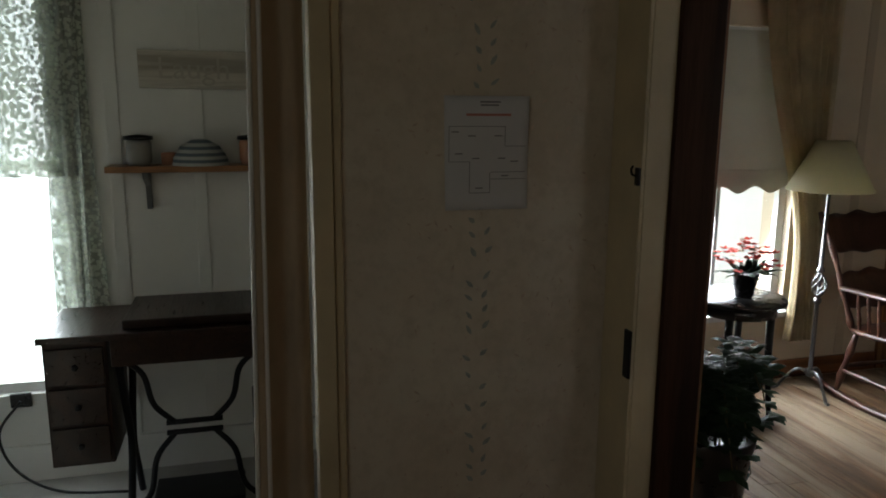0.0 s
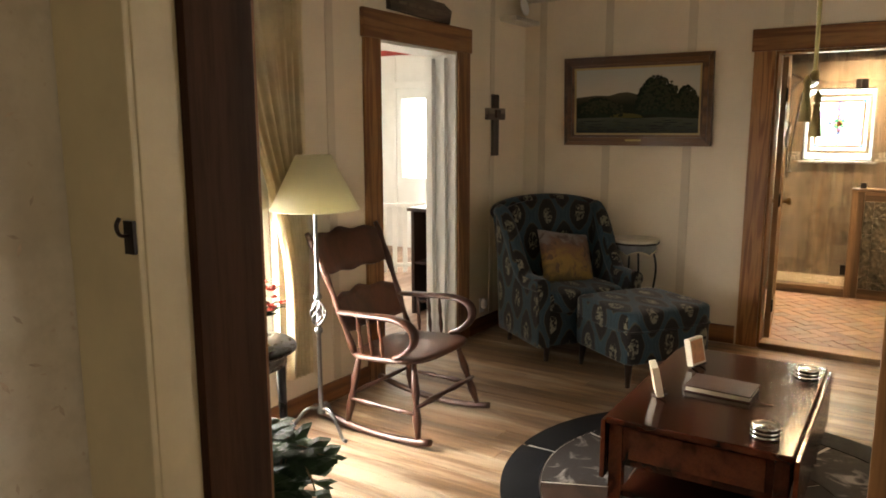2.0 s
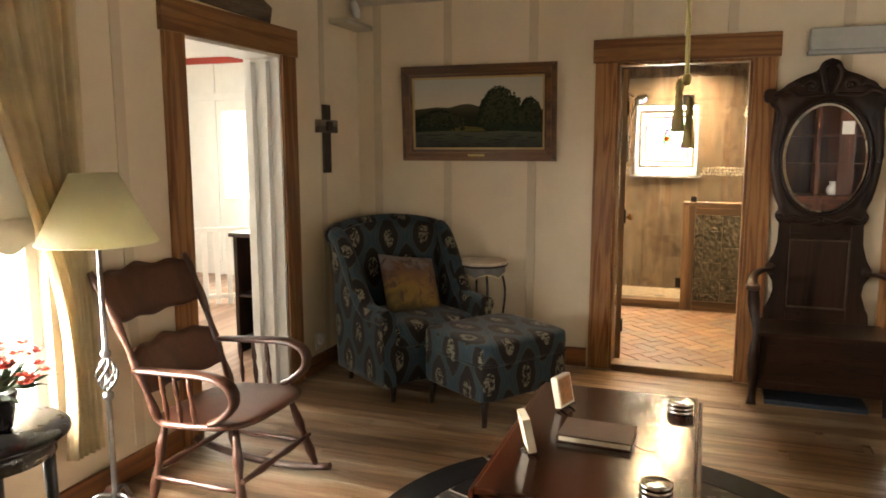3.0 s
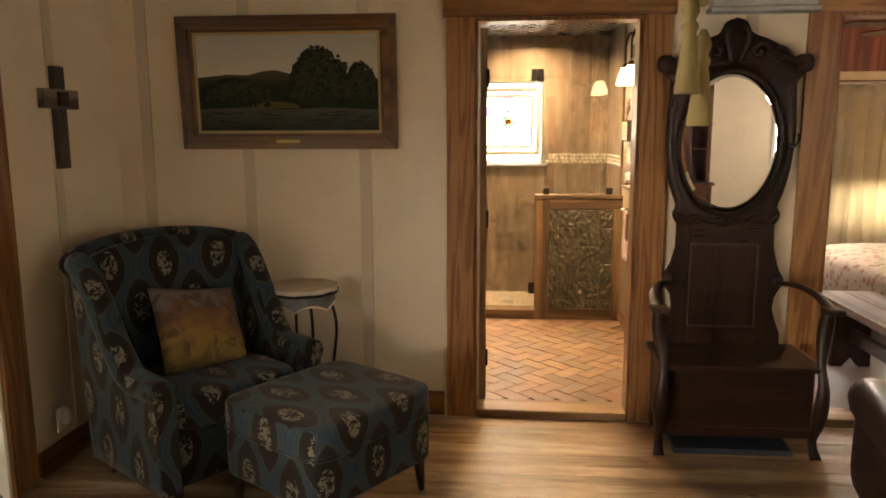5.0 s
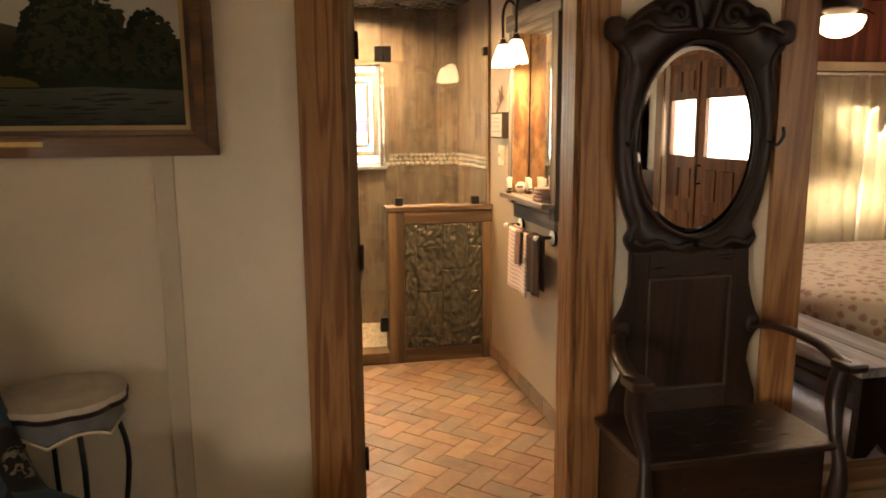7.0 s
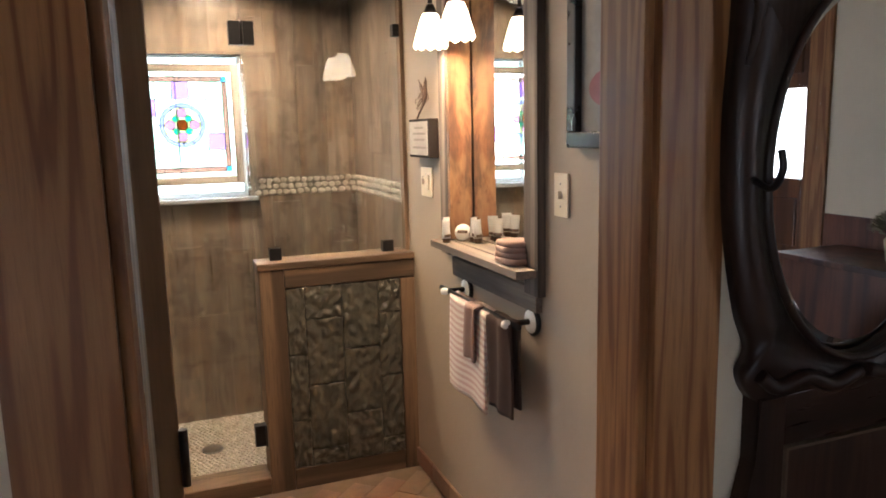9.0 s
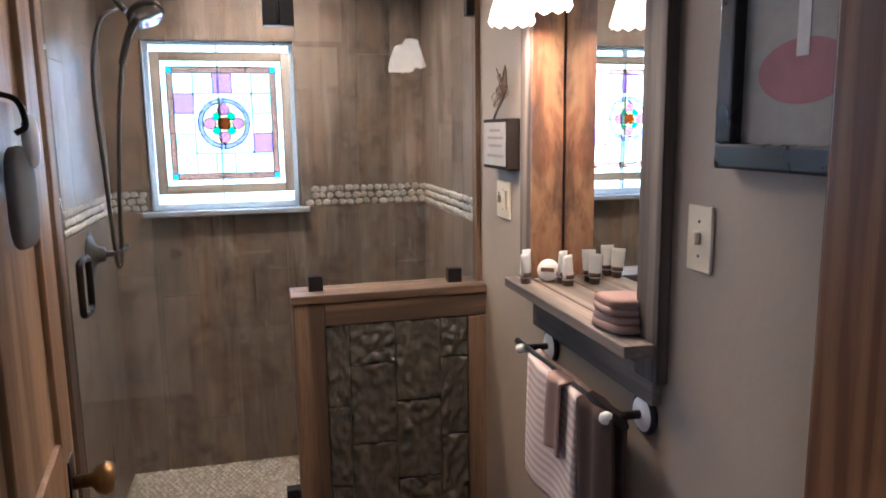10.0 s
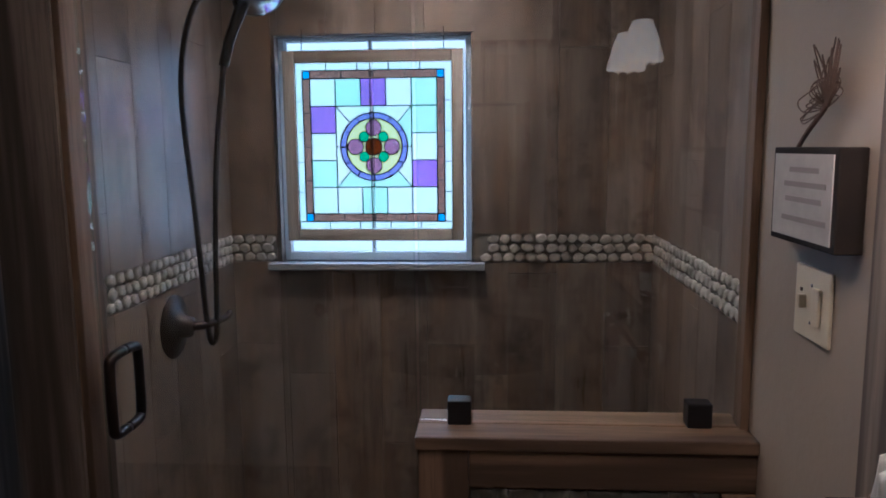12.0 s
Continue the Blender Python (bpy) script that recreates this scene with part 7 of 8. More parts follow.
tw = thing("hanging_towel", pose(0, 0.562, 0), "pink and cream striped hand towel over the bar", "towel", "towels on the bar")
part("cloth", hung(6.735, 7.06, 0.635, 0.66), stripes("striped_towel_cloth", (0.50, 0.36, 0.31), (0.62, 0.54, 0.47), 0.022), tw)
tw = thing("hanging_towel", pose(0, 0.562, 0), "dark brown washcloth over the bar", "towel", "towels on the bar")
part("cloth", hung(6.585, 6.728, 0.675, 0.70, seed=4), cloth("dark_brown_towel", (0.06, 0.038, 0.03), 260, 0.15), tw)
tw = thing("hanging_towel", pose(0, 0.562, 0), "small rose washcloth laid over the striped towel", "towel", "towels on the bar")
part("cloth", hung(6.80, 6.895, 0.785, 0.80, 0.075, 7, 0.006), M_TOWEL, tw)
tw.location.y += 0.013

# wall plates, sign, framed print
def plate(x, z, two):
    p = thing("light_switch", pose(x, 0.56, z), "ivory light switch plate on the tan wall" if not two else "ivory double plate with toggle and rocker switch", "light switch")
    w = 0.035 if not two else 0.062
    M_IV = M_IVORY
    part("plate", boxed(-w, w, 0.0005, 0.007, -0.058, 0.058, 0.003), M_IV, p)
    part("toggle", boxed(-0.005 + (0.024 if two else 0), 0.005 + (0.024 if two else 0), 0.007, 0.018, -0.010, 0.012, 0.002), M_IV, on(p, "plate"))
    if two:
        part("rocker", boxed(-0.036, -0.012, 0.007, 0.0125, -0.03, 0.03, 0.003), M_IV, p)
        for dz in (0.004, 0.018):
            part("indicator", boxed(0.034, 0.040, 0.007, 0.0085, dz - 0.003, dz + 0.003), M_CAP, p)
    for dz in (-0.03, 0.03):
        part("screw", turned(bmesh.new(), [(0.0, 0.0), (0.003, 0.0), (0.002, 0.0015), (0.0, 0.0015)], 10, m=Matrix.Translation((0, 0.007, dz)) @ Matrix.Rotation(radians(-90), 4, "X")), M_PEWTER, on(p, "plate"))


M_IVORY = paint("ivory_plastic", (0.66, 0.58, 0.42), 0.4, 0.05, 20, 0.02)
plate(6.45, 1.335, False)
plate(7.50, 1.31, True)
sgn = thing("framed_sign", pose(7.475, 0.562, 1.482), "small framed printed sign with a twig butterfly", "sign")
part("frame", boxed(-0.114, 0.114, 0.0, 0.040, -0.074, 0.074, 0.003), paint("dark_sign_frame", (0.016, 0.012, 0.010), 0.75, 0.2, 20, spec=0.15), sgn)
part("paper", boxed(-0.103, 0.103, 0.0402, 0.042, -0.064, 0.064), paint("sign_paper", (0.40, 0.375, 0.35), 0.8, 0.15, 20), sgn)
M_FADED = paint("faded_ink", (0.26, 0.235, 0.22), 0.8)
for k, (w, dz) in enumerate(((0.06, 0.04), (0.085, 0.018), (0.075, -0.005), (0.09, -0.035))):
    part("lettering", boxed(-w, w * 0.7, 0.0422, 0.043, dz - 0.004, dz + 0.004), M_FADED, sgn, "illegible line of print")
M_TWIG = paint("dry_twig", (0.10, 0.06, 0.04), 0.8)
twig_stem = part("stem", tube(bmesh.new(), bezier([(0.07, 0.02, 0.074), (0.03, 0.022, 0.10), (-0.02, 0.022, 0.13), (-0.05, 0.02, 0.165)], 6), 0.004, 6), M_TWIG, sgn, "dry twig stem")
for side, spread in ((1, 0.10), (-1, 0.085)):          # two wings of looped twig, leaning together
    for k in range(11):
        a = 0.5 + 0.13 * k + (0.35 if side < 0 else 0.0)
        r = spread * rng.uniform(0.7, 1.15)
        tip = (-0.02 + side * r * math.cos(a), 0.02 + rng.uniform(-0.008, 0.012), 0.13 + r * math.sin(a) * (0.9 if side > 0 else 1.1) - (0.05 if side > 0 else 0.0))
        bow = (-0.02 + side * 0.5 * r * math.cos(a - 0.5), 0.03, 0.13 + 0.6 * r * math.sin(a - 0.5) - (0.02 if side > 0 else 0.0))
        back = (-0.02 + side * 0.5 * r * math.cos(a + 0.45), 0.012, 0.13 + 0.55 * r * math.sin(a + 0.45) - (0.02 if side > 0 else 0.0))
        part("twig", tube(bmesh.new(), bezier([(-0.02, 0.02, 0.13), bow, tip, back, (-0.02, 0.02, 0.13)], 6), 0.0011, 4), M_TWIG, twig_stem)
fp = thing("framed_print", pose(6.22, 0.562, 1.76), "framed print of a white bathtub on grey in a black frame", "picture")
for a in ((-0.165, 0.165, -0.30, -0.26), (-0.165, 0.165, 0.26, 0.30), (-0.165, -0.125, -0.26, 0.26), (0.125, 0.165, -0.26, 0.26)):
    part("frame_bar", boxed(a[0], a[1], 0.0, 0.028, a[2], a[3], 0.005), M_BLACK, fp)
part("print", boxed(-0.125, 0.125, 0.004, 0.008, -0.26, 0.26), paint("grey_print", (0.30, 0.28, 0.25), 0.6, 0.35, 9), fp)
part("printed_tub", slab(bmesh.new(), [(0.09 * math.cos(a), -0.16 + 0.045 * math.sin(a)) for a in (2 * math.pi * k / 30 for k in range(30))], 0.001, Matrix.Translation((0.0, 0.008, 0)) @ FACE_NORTH), paint("rose_ink", (0.30, 0.10, 0.12), 0.6, 0.3, 20), fp, "rose ellipse of a printed tub")
part("printed_column", boxed(-0.012, 0.012, 0.0082, 0.0095, -0.14, 0.06), paint("white_ink", (0.6, 0.58, 0.54), 0.6, 0.2, 20), fp, "pale printed column")
structure("trim_bath_corner", boxed(5.882, 5.905, 0.56, 0.80, 0.0, 2.30, 0.003), M_GREYWOOD, "weathered board beside the doorway", "trim")

# open pine door
dr = thing("door_bathroom", pose(5.89, 1.548, 0.03, 0, 0, 6.2), "open panelled pine door with an old brass knob and hook", "door")
M_PDOOR = wood("pale_pine_door", (0.25, 0.145, 0.07), (0.45, 0.29, 0.155), "z", 0.45, 5, 0.06)
DW, DH = 0.765, 1.97
for x0, x1 in ((0.0, 0.11), (DW - 0.11, DW), (0.335, 0.43)):
    part("stile", boxed(x0, x1, 0.0, 0.036, 0.0, DH, 0.003), M_PDOOR, dr)
for z0, z1 in ((0.0, 0.2), (0.86, 1.02), (1.44, 1.54), (DH - 0.11, DH)):
    for x0, x1 in ((0.11, 0.335), (0.43, DW - 0.11)):
        part("rail", boxed(x0, x1, 0.001, 0.035, z0, z1, 0.003), M_PDOOR, dr)
for z0, z1 in ((0.2, 0.86), (1.02, 1.44), (1.54, DH - 0.11)):
    for x0, x1 in ((0.11, 0.335), (0.43, DW - 0.11)):
        part("raised_panel", boxed(x0, x1, 0.010, 0.026, z0, z1, 0.0), M_PDOOR, dr)
M_BRASS = paint("old_brass", (0.24, 0.16, 0.07), 0.3, 0.3, 30, 0.05, 0.95)
for s_ in (-1, 1):
    y0 = 0.0 if s_ < 0 else 0.036
    rz = Matrix.Translation((DW - 0.06, y0, 0.93)) @ Matrix.Rotation(radians(90 if s_ < 0 else -90), 4, "X")
    part("knob", turned(bmesh.new(), [(0.012, 0.0), (0.012, 0.03), (0.024, 0.04), (0.029, 0.052), (0.024, 0.064), (0.0, 0.068)], 24, m=rz), M_BRASS, dr, "old brass knob")
    part("knob_plate", boxed(DW - 0.085, DW - 0.035, y0 - 0.003, y0 + 0.003, 0.805, 0.975, 0.001), M_BRONZE, dr)
for z in (0.25, 1.0, 1.72):
    part("hinge", tube(bmesh.new(), [(-0.006, -0.004, z - 0.045), (-0.006, -0.004, z + 0.045)], 0.007, 8), M_BRONZE, dr)

hb = thing("hanging_bag", pose(6.37, 1.588, 1.50), "small dark pouch with tissue hanging from a door hook", "bag")
part("hook", tube(bmesh.new(), bezier([(0, 0.02, 0.08), (0, -0.005, 0.07), (0, -0.012, 0.04), (0, 0.0, 0.03)], 5), 0.004, 6), M_IRON, hb)
part("pouch", puff(bmesh.new(), 0.09, 0.018, 0.13, pose(0, 0.0, -0.05), 0.5, 18), M_GREYPAINT, hb)
part("tissue", puff(bmesh.new(), 0.05, 0.016, 0.07, pose(0.03, -0.008, 0.02), 0.8, 14), M_WHITE, hb)

# ceiling lamp, threshold, skirting tiles
cl = thing("ceiling_light", pose(6.90, 1.45, HB), "round lit glass ceiling lamp", "ceiling lamp")
part("pan", turned(bmesh.new(), [(0.0, -0.02), (0.13, -0.02), (0.135, -0.001), (0.0, -0.001)], 32), M_BRONZE, cl)
part("bowl", turned(bmesh.new(), [(0.0, -0.085), (0.06, -0.078), (0.11, -0.05), (0.125, -0.021), (0.0, -0.021)], 32), M_FROST, cl, "lit frosted bowl")
structure("trim_threshold_bathroom", boxed(5.735, 5.905, 0.82, 1.592, -0.005, 0.042, 0.01), wood("worn_threshold", (0.20, 0.12, 0.06), (0.36, 0.23, 0.12), "y", 0.4, 6, 0.05), "worn wooden threshold", "trim")
structure("trim_threshold_bedroom", boxed(5.735, 5.905, -1.03, -0.12, -0.005, 0.042, 0.01), bpy.data.materials["worn_threshold"], "worn wooden threshold", "trim")


# recessed ceiling lights; the one at x 7.25 is added, its source unseen
M_LIT = glowing("lit_lens", (1, 0.82, 0.58), 12.0)
for x, y in ((7.25, 1.40), (8.2, 1.25)):
    rcl = thing("recessed_light", pose(x, y, HB), "round lit recessed light, one over the shower and one added as fill", "ceiling light", "bathroom ceiling lights")
    part("trim_ring", turned(bmesh.new(), [(0.078, 0.0), (0.105, 0.0), (0.103, -0.006), (0.08, -0.009), (0.078, -0.004)], 32), M_PEWTER, rcl, "metal trim ring")
    part("lens", turned(bmesh.new(), [(0.0, -0.0035), (0.078, -0.0035), (0.078, -0.001), (0.0, -0.001)], 32), M_LIT, rcl, "glowing lens")


# ---- hall: paper on the wall, wallpaper print, curtain ----
nt_doc = thing("floor_plan_sheet", pose(0.60, 1.80, 1.44), "white sheet with a printed floor plan on the wall", "paper sheet")
M_SHEET = paint("white_paper", (0.70, 0.70, 0.70), 0.75, 0.04, 8)


def curl(u, v):
    return (-0.112 + 0.224 * u + 0.004 * v, -0.003 - 0.012 * u ** 3 * (1 - v) ** 2 - 0.004 * v ** 3, 0.145 - 0.29 * v)


part("sheet", sheet(bmesh.new(), curl, 12, 12, 0.0006), M_SHEET, nt_doc)
M_INK = paint("black_ink", (0.24, 0.24, 0.25), 0.8)
M_RED = paint("red_ink", (0.58, 0.24, 0.20), 0.8)
for x0, x1, z in ((-0.02, 0.035, 0.130), (-0.018, 0.03, 0.122)):
    part("heading", boxed(x0, x1, -0.0125, -0.0118, z - 0.002, z + 0.002), M_INK, nt_doc, "illegible printed heading")
part("red_line", boxed(-0.055, 0.065, -0.0105, -0.0098, 0.095, 0.101), M_RED, nt_doc, "illegible red line of print")
for x0, x1, z0, z1 in ((-0.10, 0.05, 0.068, 0.0695), (0.048, 0.0495, 0.02, 0.07), (0.05, 0.105, 0.018, 0.0195), (0.01, 0.105, -0.048, -0.0465), (0.01, 0.105, -0.066, -0.0645), (0.0085, 0.01, -0.10, -0.048), (-0.045, 0.01, -0.101, -0.0995), (-0.0465, -0.045, -0.10, -0.02), (-0.10, -0.045, -0.021, -0.0195), (-0.1015, -0.10, -0.02, 0.07)):
    part("plan_line", boxed(x0, x1, -0.0128, -0.0118, z0, z1), M_INK, nt_doc)
for x, z in ((-0.085, 0.055), (-0.04, 0.045), (0.03, 0.045), (-0.075, 0.0), (-0.03, -0.012), (0.04, -0.012), (0.075, -0.02), (-0.02, -0.088), (0.05, -0.057)):
    part("plan_word", boxed(x - 0.010, x + 0.010, -0.0128, -0.0118, z - 0.0015, z + 0.0015), M_INK, nt_doc)
vine, buds = bmesh.new(), bmesh.new()
rv = random.Random(11)
zv = 0.10
while zv < 2.5:
    for k in range(4):
        for side in (-1, 1):
            if rv.random() < 0.12:
                continue
            px, pz = 0.585 + side * rv.uniform(0.010, 0.016) + 0.012 * math.sin(zv * 13), zv + 0.046 * k + side * 0.006 + rv.uniform(-0.006, 0.006)
            a, L, W_ = radians(52 + rv.uniform(-16, 16)), rv.uniform(0.022, 0.034), rv.uniform(0.010, 0.014)
            ux, uz = side * math.cos(a), math.sin(a)
            outline = [(t_, s_ * math.sin(math.pi * t_ ** 0.8)) for s_, ts in ((0.5, (0.0, 0.25, 0.5, 0.75, 1.0)), (-0.5, (0.75, 0.5, 0.25))) for t_ in ts]
            vine.faces.new([vine.verts.new((px + ux * L * t_ - uz * W_ * w_, 1.7993, pz + uz * L * t_ + ux * W_ * w_)) for t_, w_ in outline])
    zv += 0.215
for k in range(200):
    px, pz = rv.choice((0.74, 0.83, 0.90, 0.78, 0.42, 0.50)) + rv.gauss(0, 0.025), rv.uniform(0.05, 2.5)
    L, a = rv.uniform(0.004, 0.014), rv.uniform(0, 6.28)
    buds.faces.new([buds.verts.new((px + L * math.cos(a + j) * q, 1.7992, pz + L * math.sin(a + j) * q)) for j, q in ((0, 1), (1.57, 0.28), (3.14, 1), (4.71, 0.28))])
wp = bpy.data.objects["wall_hall_north"]
pv = part("printed_vine", vine, paint("faded_blue_print", (0.40, 0.42, 0.38), 0.7, 0.25, 40), wp, "faded blue-grey printed leaves")
pv["kind"] = "stuff"
pv = part("printed_buds", buds, paint("faded_rose_print", (0.66, 0.54, 0.42), 0.7, 0.3, 40), wp, "faded rose printed buds")
pv["kind"] = "stuff"
structure("trim_hall_corner", boxed(0.155, 0.205, 1.772, 1.80, 0, 2.08, 0.004), M_CREAM, "yellow-cream casing of the sewing room doorway", "trim")
structure("trim_hall_bead", boxed(0.206, 0.228, 1.784, 1.80, 0, 2.08, 0.004), M_CREAM, "yellow-cream casing of the sewing room doorway", "trim")
hc = thing("doorway_curtain", Matrix.Identity(4), "tan canvas curtain with a white edge in the doorway", "curtain")
M_CANVAS = cloth("tan_canvas", (0.50, 0.40, 0.28), 350, 0.12)


def doorway_drape(u, v):
    z = 2.06 - 2.05 * v
    x = 0.030 + 0.110 * u - 0.035 * v * (1 - u) ** 2 - 0.005 * v
    return (x, 1.765 - 0.05 * (1 - u) - 0.018 * math.sin(9 * u + 0.5) - 0.01 * math.sin(5 * v + 3 * u), z)


part("cloth", sheet(bmesh.new(), doorway_drape, 30, 20, 0.006), M_CANVAS, hc)
for u0, dx in ((0.0, -0.004), (0.22, -0.008)):
    line = [tuple(Vector(doorway_drape(u0, k / 20)) + Vector((dx, -0.006 - (0.012 if u0 else 0), 0))) for k in range(21)]
    part("edge_binding", tube(bmesh.new(), line, 0.0055, 6), M_WHITE, hc, "white bound edge")
part("rail", tube(bmesh.new(), [(-0.76, 1.75, 2.07), (0.17, 1.75, 2.07)], 0.01, 8), M_IRON, hc)

# ---- sewing room ----
sw = thing("sewing_window", pose(0, 3.2, 0), "tall sewing room window behind lace", "window", kind="structure")
for x0, x1, z0, z1 in ((-1.45, -1.41, 0.38, 2.1), (-0.74, -0.70, 0.38, 2.1), (-1.41, -0.74, 2.06, 2.1), (-1.41, -0.74, 0.38, 0.42), (-1.41, -0.74, 1.30, 1.34)):
    part("window_frame", boxed(x0, x1, 0.04, 0.08, z0, z1, 0.003), M_WHITE, sw)
q = part("pane", boxed(-1.41, -0.74, 0.058, 0.062, 0.42, 2.06), M_PANE, sw)
q.visible_shadow = False


def lace_mat():
    m, nt, b = material("white_lace")
    v = coords(nt, (1, 1, 1))
    vo = nt.nodes.new("ShaderNodeTexVoronoi")
    vo.inputs["Scale"].default_value = 60
    nt.links.new(v, vo.inputs["Vector"])
    big = noise_tex(nt, v, 9, 3)
    hole = maths(nt, "GREATER_THAN", maths(nt, "ADD", vo.outputs["Distance"], maths(nt, "MULTIPLY", big, 0.5)), 0.78)
    b.inputs["Base Color"].default_value = (0.55, 0.56, 0.50, 1)
    b.inputs["Roughness"].default_value = 0.9
    tl = nt.nodes.new("ShaderNodeBsdfTranslucent")
    tl.inputs[0].default_value = (0.62, 0.66, 0.58, 1)
    ms0 = nt.nodes.new("ShaderNodeMixShader")
    ms0.inputs[0].default_value = 0.5
    tr_ = nt.nodes.new("ShaderNodeBsdfTransparent")
    ms = nt.nodes.new("ShaderNodeMixShader")
    nt.links.new(b.outputs[0], ms0.inputs[1])
    nt.links.new(tl.outputs[0], ms0.inputs[2])
    nt.links.new(maths(nt, "ADD", maths(nt, "MULTIPLY", hole, 0.45), 0.10), ms.inputs[0])
    nt.links.new(ms0.outputs[0], ms.inputs[1])
    nt.links.new(tr_.outputs[0], ms.inputs[2])
    nt.links.new(ms.outputs[0], nt.nodes["Material Output"].inputs[0])
    return m


M_LACE = lace_mat()
lcn = thing("lace_curtain", Matrix.Identity(4), "white lace curtains at the sewing room window", "curtain")
part("valance", drape(bmesh.new(), -1.55, -0.62, 3.15, 1.28, 2.2, 7, 0.015, seed=2), M_LACE, lcn)
part("panel", drape(bmesh.new(), -0.75, -0.57, 3.16, 0.36, 2.2, 3, 0.014, seed=4), M_LACE, lcn)
part("panel", drape(bmesh.new(), -1.60, -1.36, 3.16, 0.36, 2.2, 3, 0.014, seed=5), M_LACE, lcn)
part("rod", tube(bmesh.new(), [(-1.62, 3.16, 2.2), (-0.60, 3.16, 2.2)], 0.008, 8), M_WHITE, lcn)
for x in (-0.50, -0.18, 0.14, 0.5):
    structure("batten", boxed(x - 0.025, x + 0.025, 3.19, 3.1995, 0.14, H, 0.002), M_WHITE, "white batten on the sewing room wall", "trim")
structure("baseboard", boxed(-2.28, 0.97, 3.178, 3.20, 0, 0.16, 0.004), M_WHITE, "white baseboard of the sewing room", "baseboard")
M_GREYFLOOR = paint("grey_painted_floor", (0.38, 0.37, 0.35), 0.5, 0.2, 5)
structure("floor_sewing_room", boxed(-2.28, 0.97, 1.86, 3.18, -0.01, 0.004), M_GREYFLOOR, "pale grey painted floor of the sewing room", "floor")

sm = thing("sewing_machine_table", pose(-0.34, 2.84, 0), "antique treadle sewing table of dark oak on cast iron", "sewing table")
part("tabletop", boxed(-0.37, 0.42, -0.21, 0.20, 0.755, 0.78, 0.005), M_DARKOAK_H, sm)
part("machine_lid", boxed(-0.10, 0.40, -0.17, 0.19, 0.782, 0.815, 0.006), M_DARKOAK_H, sm)
part("apron", boxed(-0.14, 0.40, -0.19, -0.17, 0.655, 0.755, 0.003), M_DARKOAK_H, sm)
for x0, x1 in ((-0.355, -0.15),):
    part("drawer_case", boxed(x0, x1, -0.19, 0.18, 0.30, 0.755, 0.004), M_DARKOAK, sm)
    for k in range(3):
        part("drawer_front", boxed(x0 + 0.01, x1 - 0.01, -0.204, -0.191, 0.315 + 0.145 * k, 0.445 + 0.145 * k, 0.004), M_DARKOAK_H, sm)
        part("drawer_knob", puff(bmesh.new(), 0.022, 0.022, 0.022, pose((x0 + x1) / 2, -0.213, 0.38 + 0.145 * k), 0.9, 12), M_IRON, on(sm, "drawer_front"))
for sx in (-0.12, 0.36):
    part("side_casting", tube(bmesh.new(), bezier([(sx, -0.16, 0.0), (sx, -0.10, 0.12), (sx, -0.02, 0.30), (sx, -0.10, 0.5), (sx, -0.16, 0.65)], 6), 0.014, 8), M_IRON, sm)
    part("side_casting", tube(bmesh.new(), bezier([(sx, 0.16, 0.0), (sx, 0.10, 0.12), (sx, 0.02, 0.30), (sx, 0.10, 0.5), (sx, 0.16, 0.65)], 6), 0.014, 8), M_IRON, sm)
for z0, z1, dx in ((0.66, 0.40, 1), (0.05, 0.36, 1)):
    for sx, d in ((-0.12, 1), (0.36, -1)):
        part("brace", tube(bmesh.new(), bezier([(sx, -0.12, z0), (sx + d * 0.07, -0.12, z0 - (z0 - z1) * 0.25), (sx + d * 0.10, -0.12, z0 - (z0 - z1) * 0.7), (sx + d * 0.17, -0.12, z1)], 6), 0.011, 8), M_IRON, sm)
for z in (0.40, 0.36):
    part("cross_bar", tube(bmesh.new(), [(0.02, -0.12, z), (0.22, -0.12, z)], 0.011, 8), M_IRON, sm)
part("treadle", boxed(-0.05, 0.29, -0.12, 0.10, 0.05, 0.07, 0.004), M_IRON, sm)
part("drive_wheel", tube(bmesh.new(), [(0.34, 0.17 * math.cos(a), 0.28 + 0.17 * math.sin(a)) for a in (2 * math.pi * k / 28 for k in range(29))], 0.010, 8), M_IRON, sm)
shf = thing("wall_shelf", pose(0, 3.2, 0), "short orange-brown pine wall shelf on iron brackets", "shelf")
part("board", boxed(-0.52, 0.20, -0.16, -0.012, 1.30, 1.325, 0.004), M_TRIM_HX, shf)
for x in (-0.37, 0.10):
    part("bracket", slab(bmesh.new(), [(0, 0), (0.12, 0), (0.10, -0.03), (0.03, -0.06), (0.02, -0.15), (0, -0.16)], 0.02, Matrix.Translation((x, -0.012, 1.30)) @ Matrix.Rotation(radians(-90), 4, "Z") @ Matrix.Rotation(radians(90), 4, "X")), M_GREYPAINT, shf)
M_CLAY = paint("terracotta_pot", (0.40, 0.20, 0.12), 0.8, 0.2, 12)
for x, mt_, lb in ((-0.40, paint("grey_stoneware", (0.30, 0.29, 0.27), 0.5, 0.2, 14), "grey stoneware crock with dark lid on the shelf"), (0.03, M_CLAY, "terracotta pot with dark rim on the shelf")):
    pt = thing("crock", pose(x, 3.11, 1.325), lb, "pot")
    part("body", turned(bmesh.new(), [(0.0, 0.0), (0.04, 0.0), (0.048, 0.02), (0.048, 0.09), (0.04, 0.10), (0.0, 0.10)], 22), mt_, pt)
    part("lid", turned(bmesh.new(), [(0.0, 0.10), (0.056, 0.10), (0.054, 0.115), (0.0, 0.122)], 22), M_BLACK, pt)
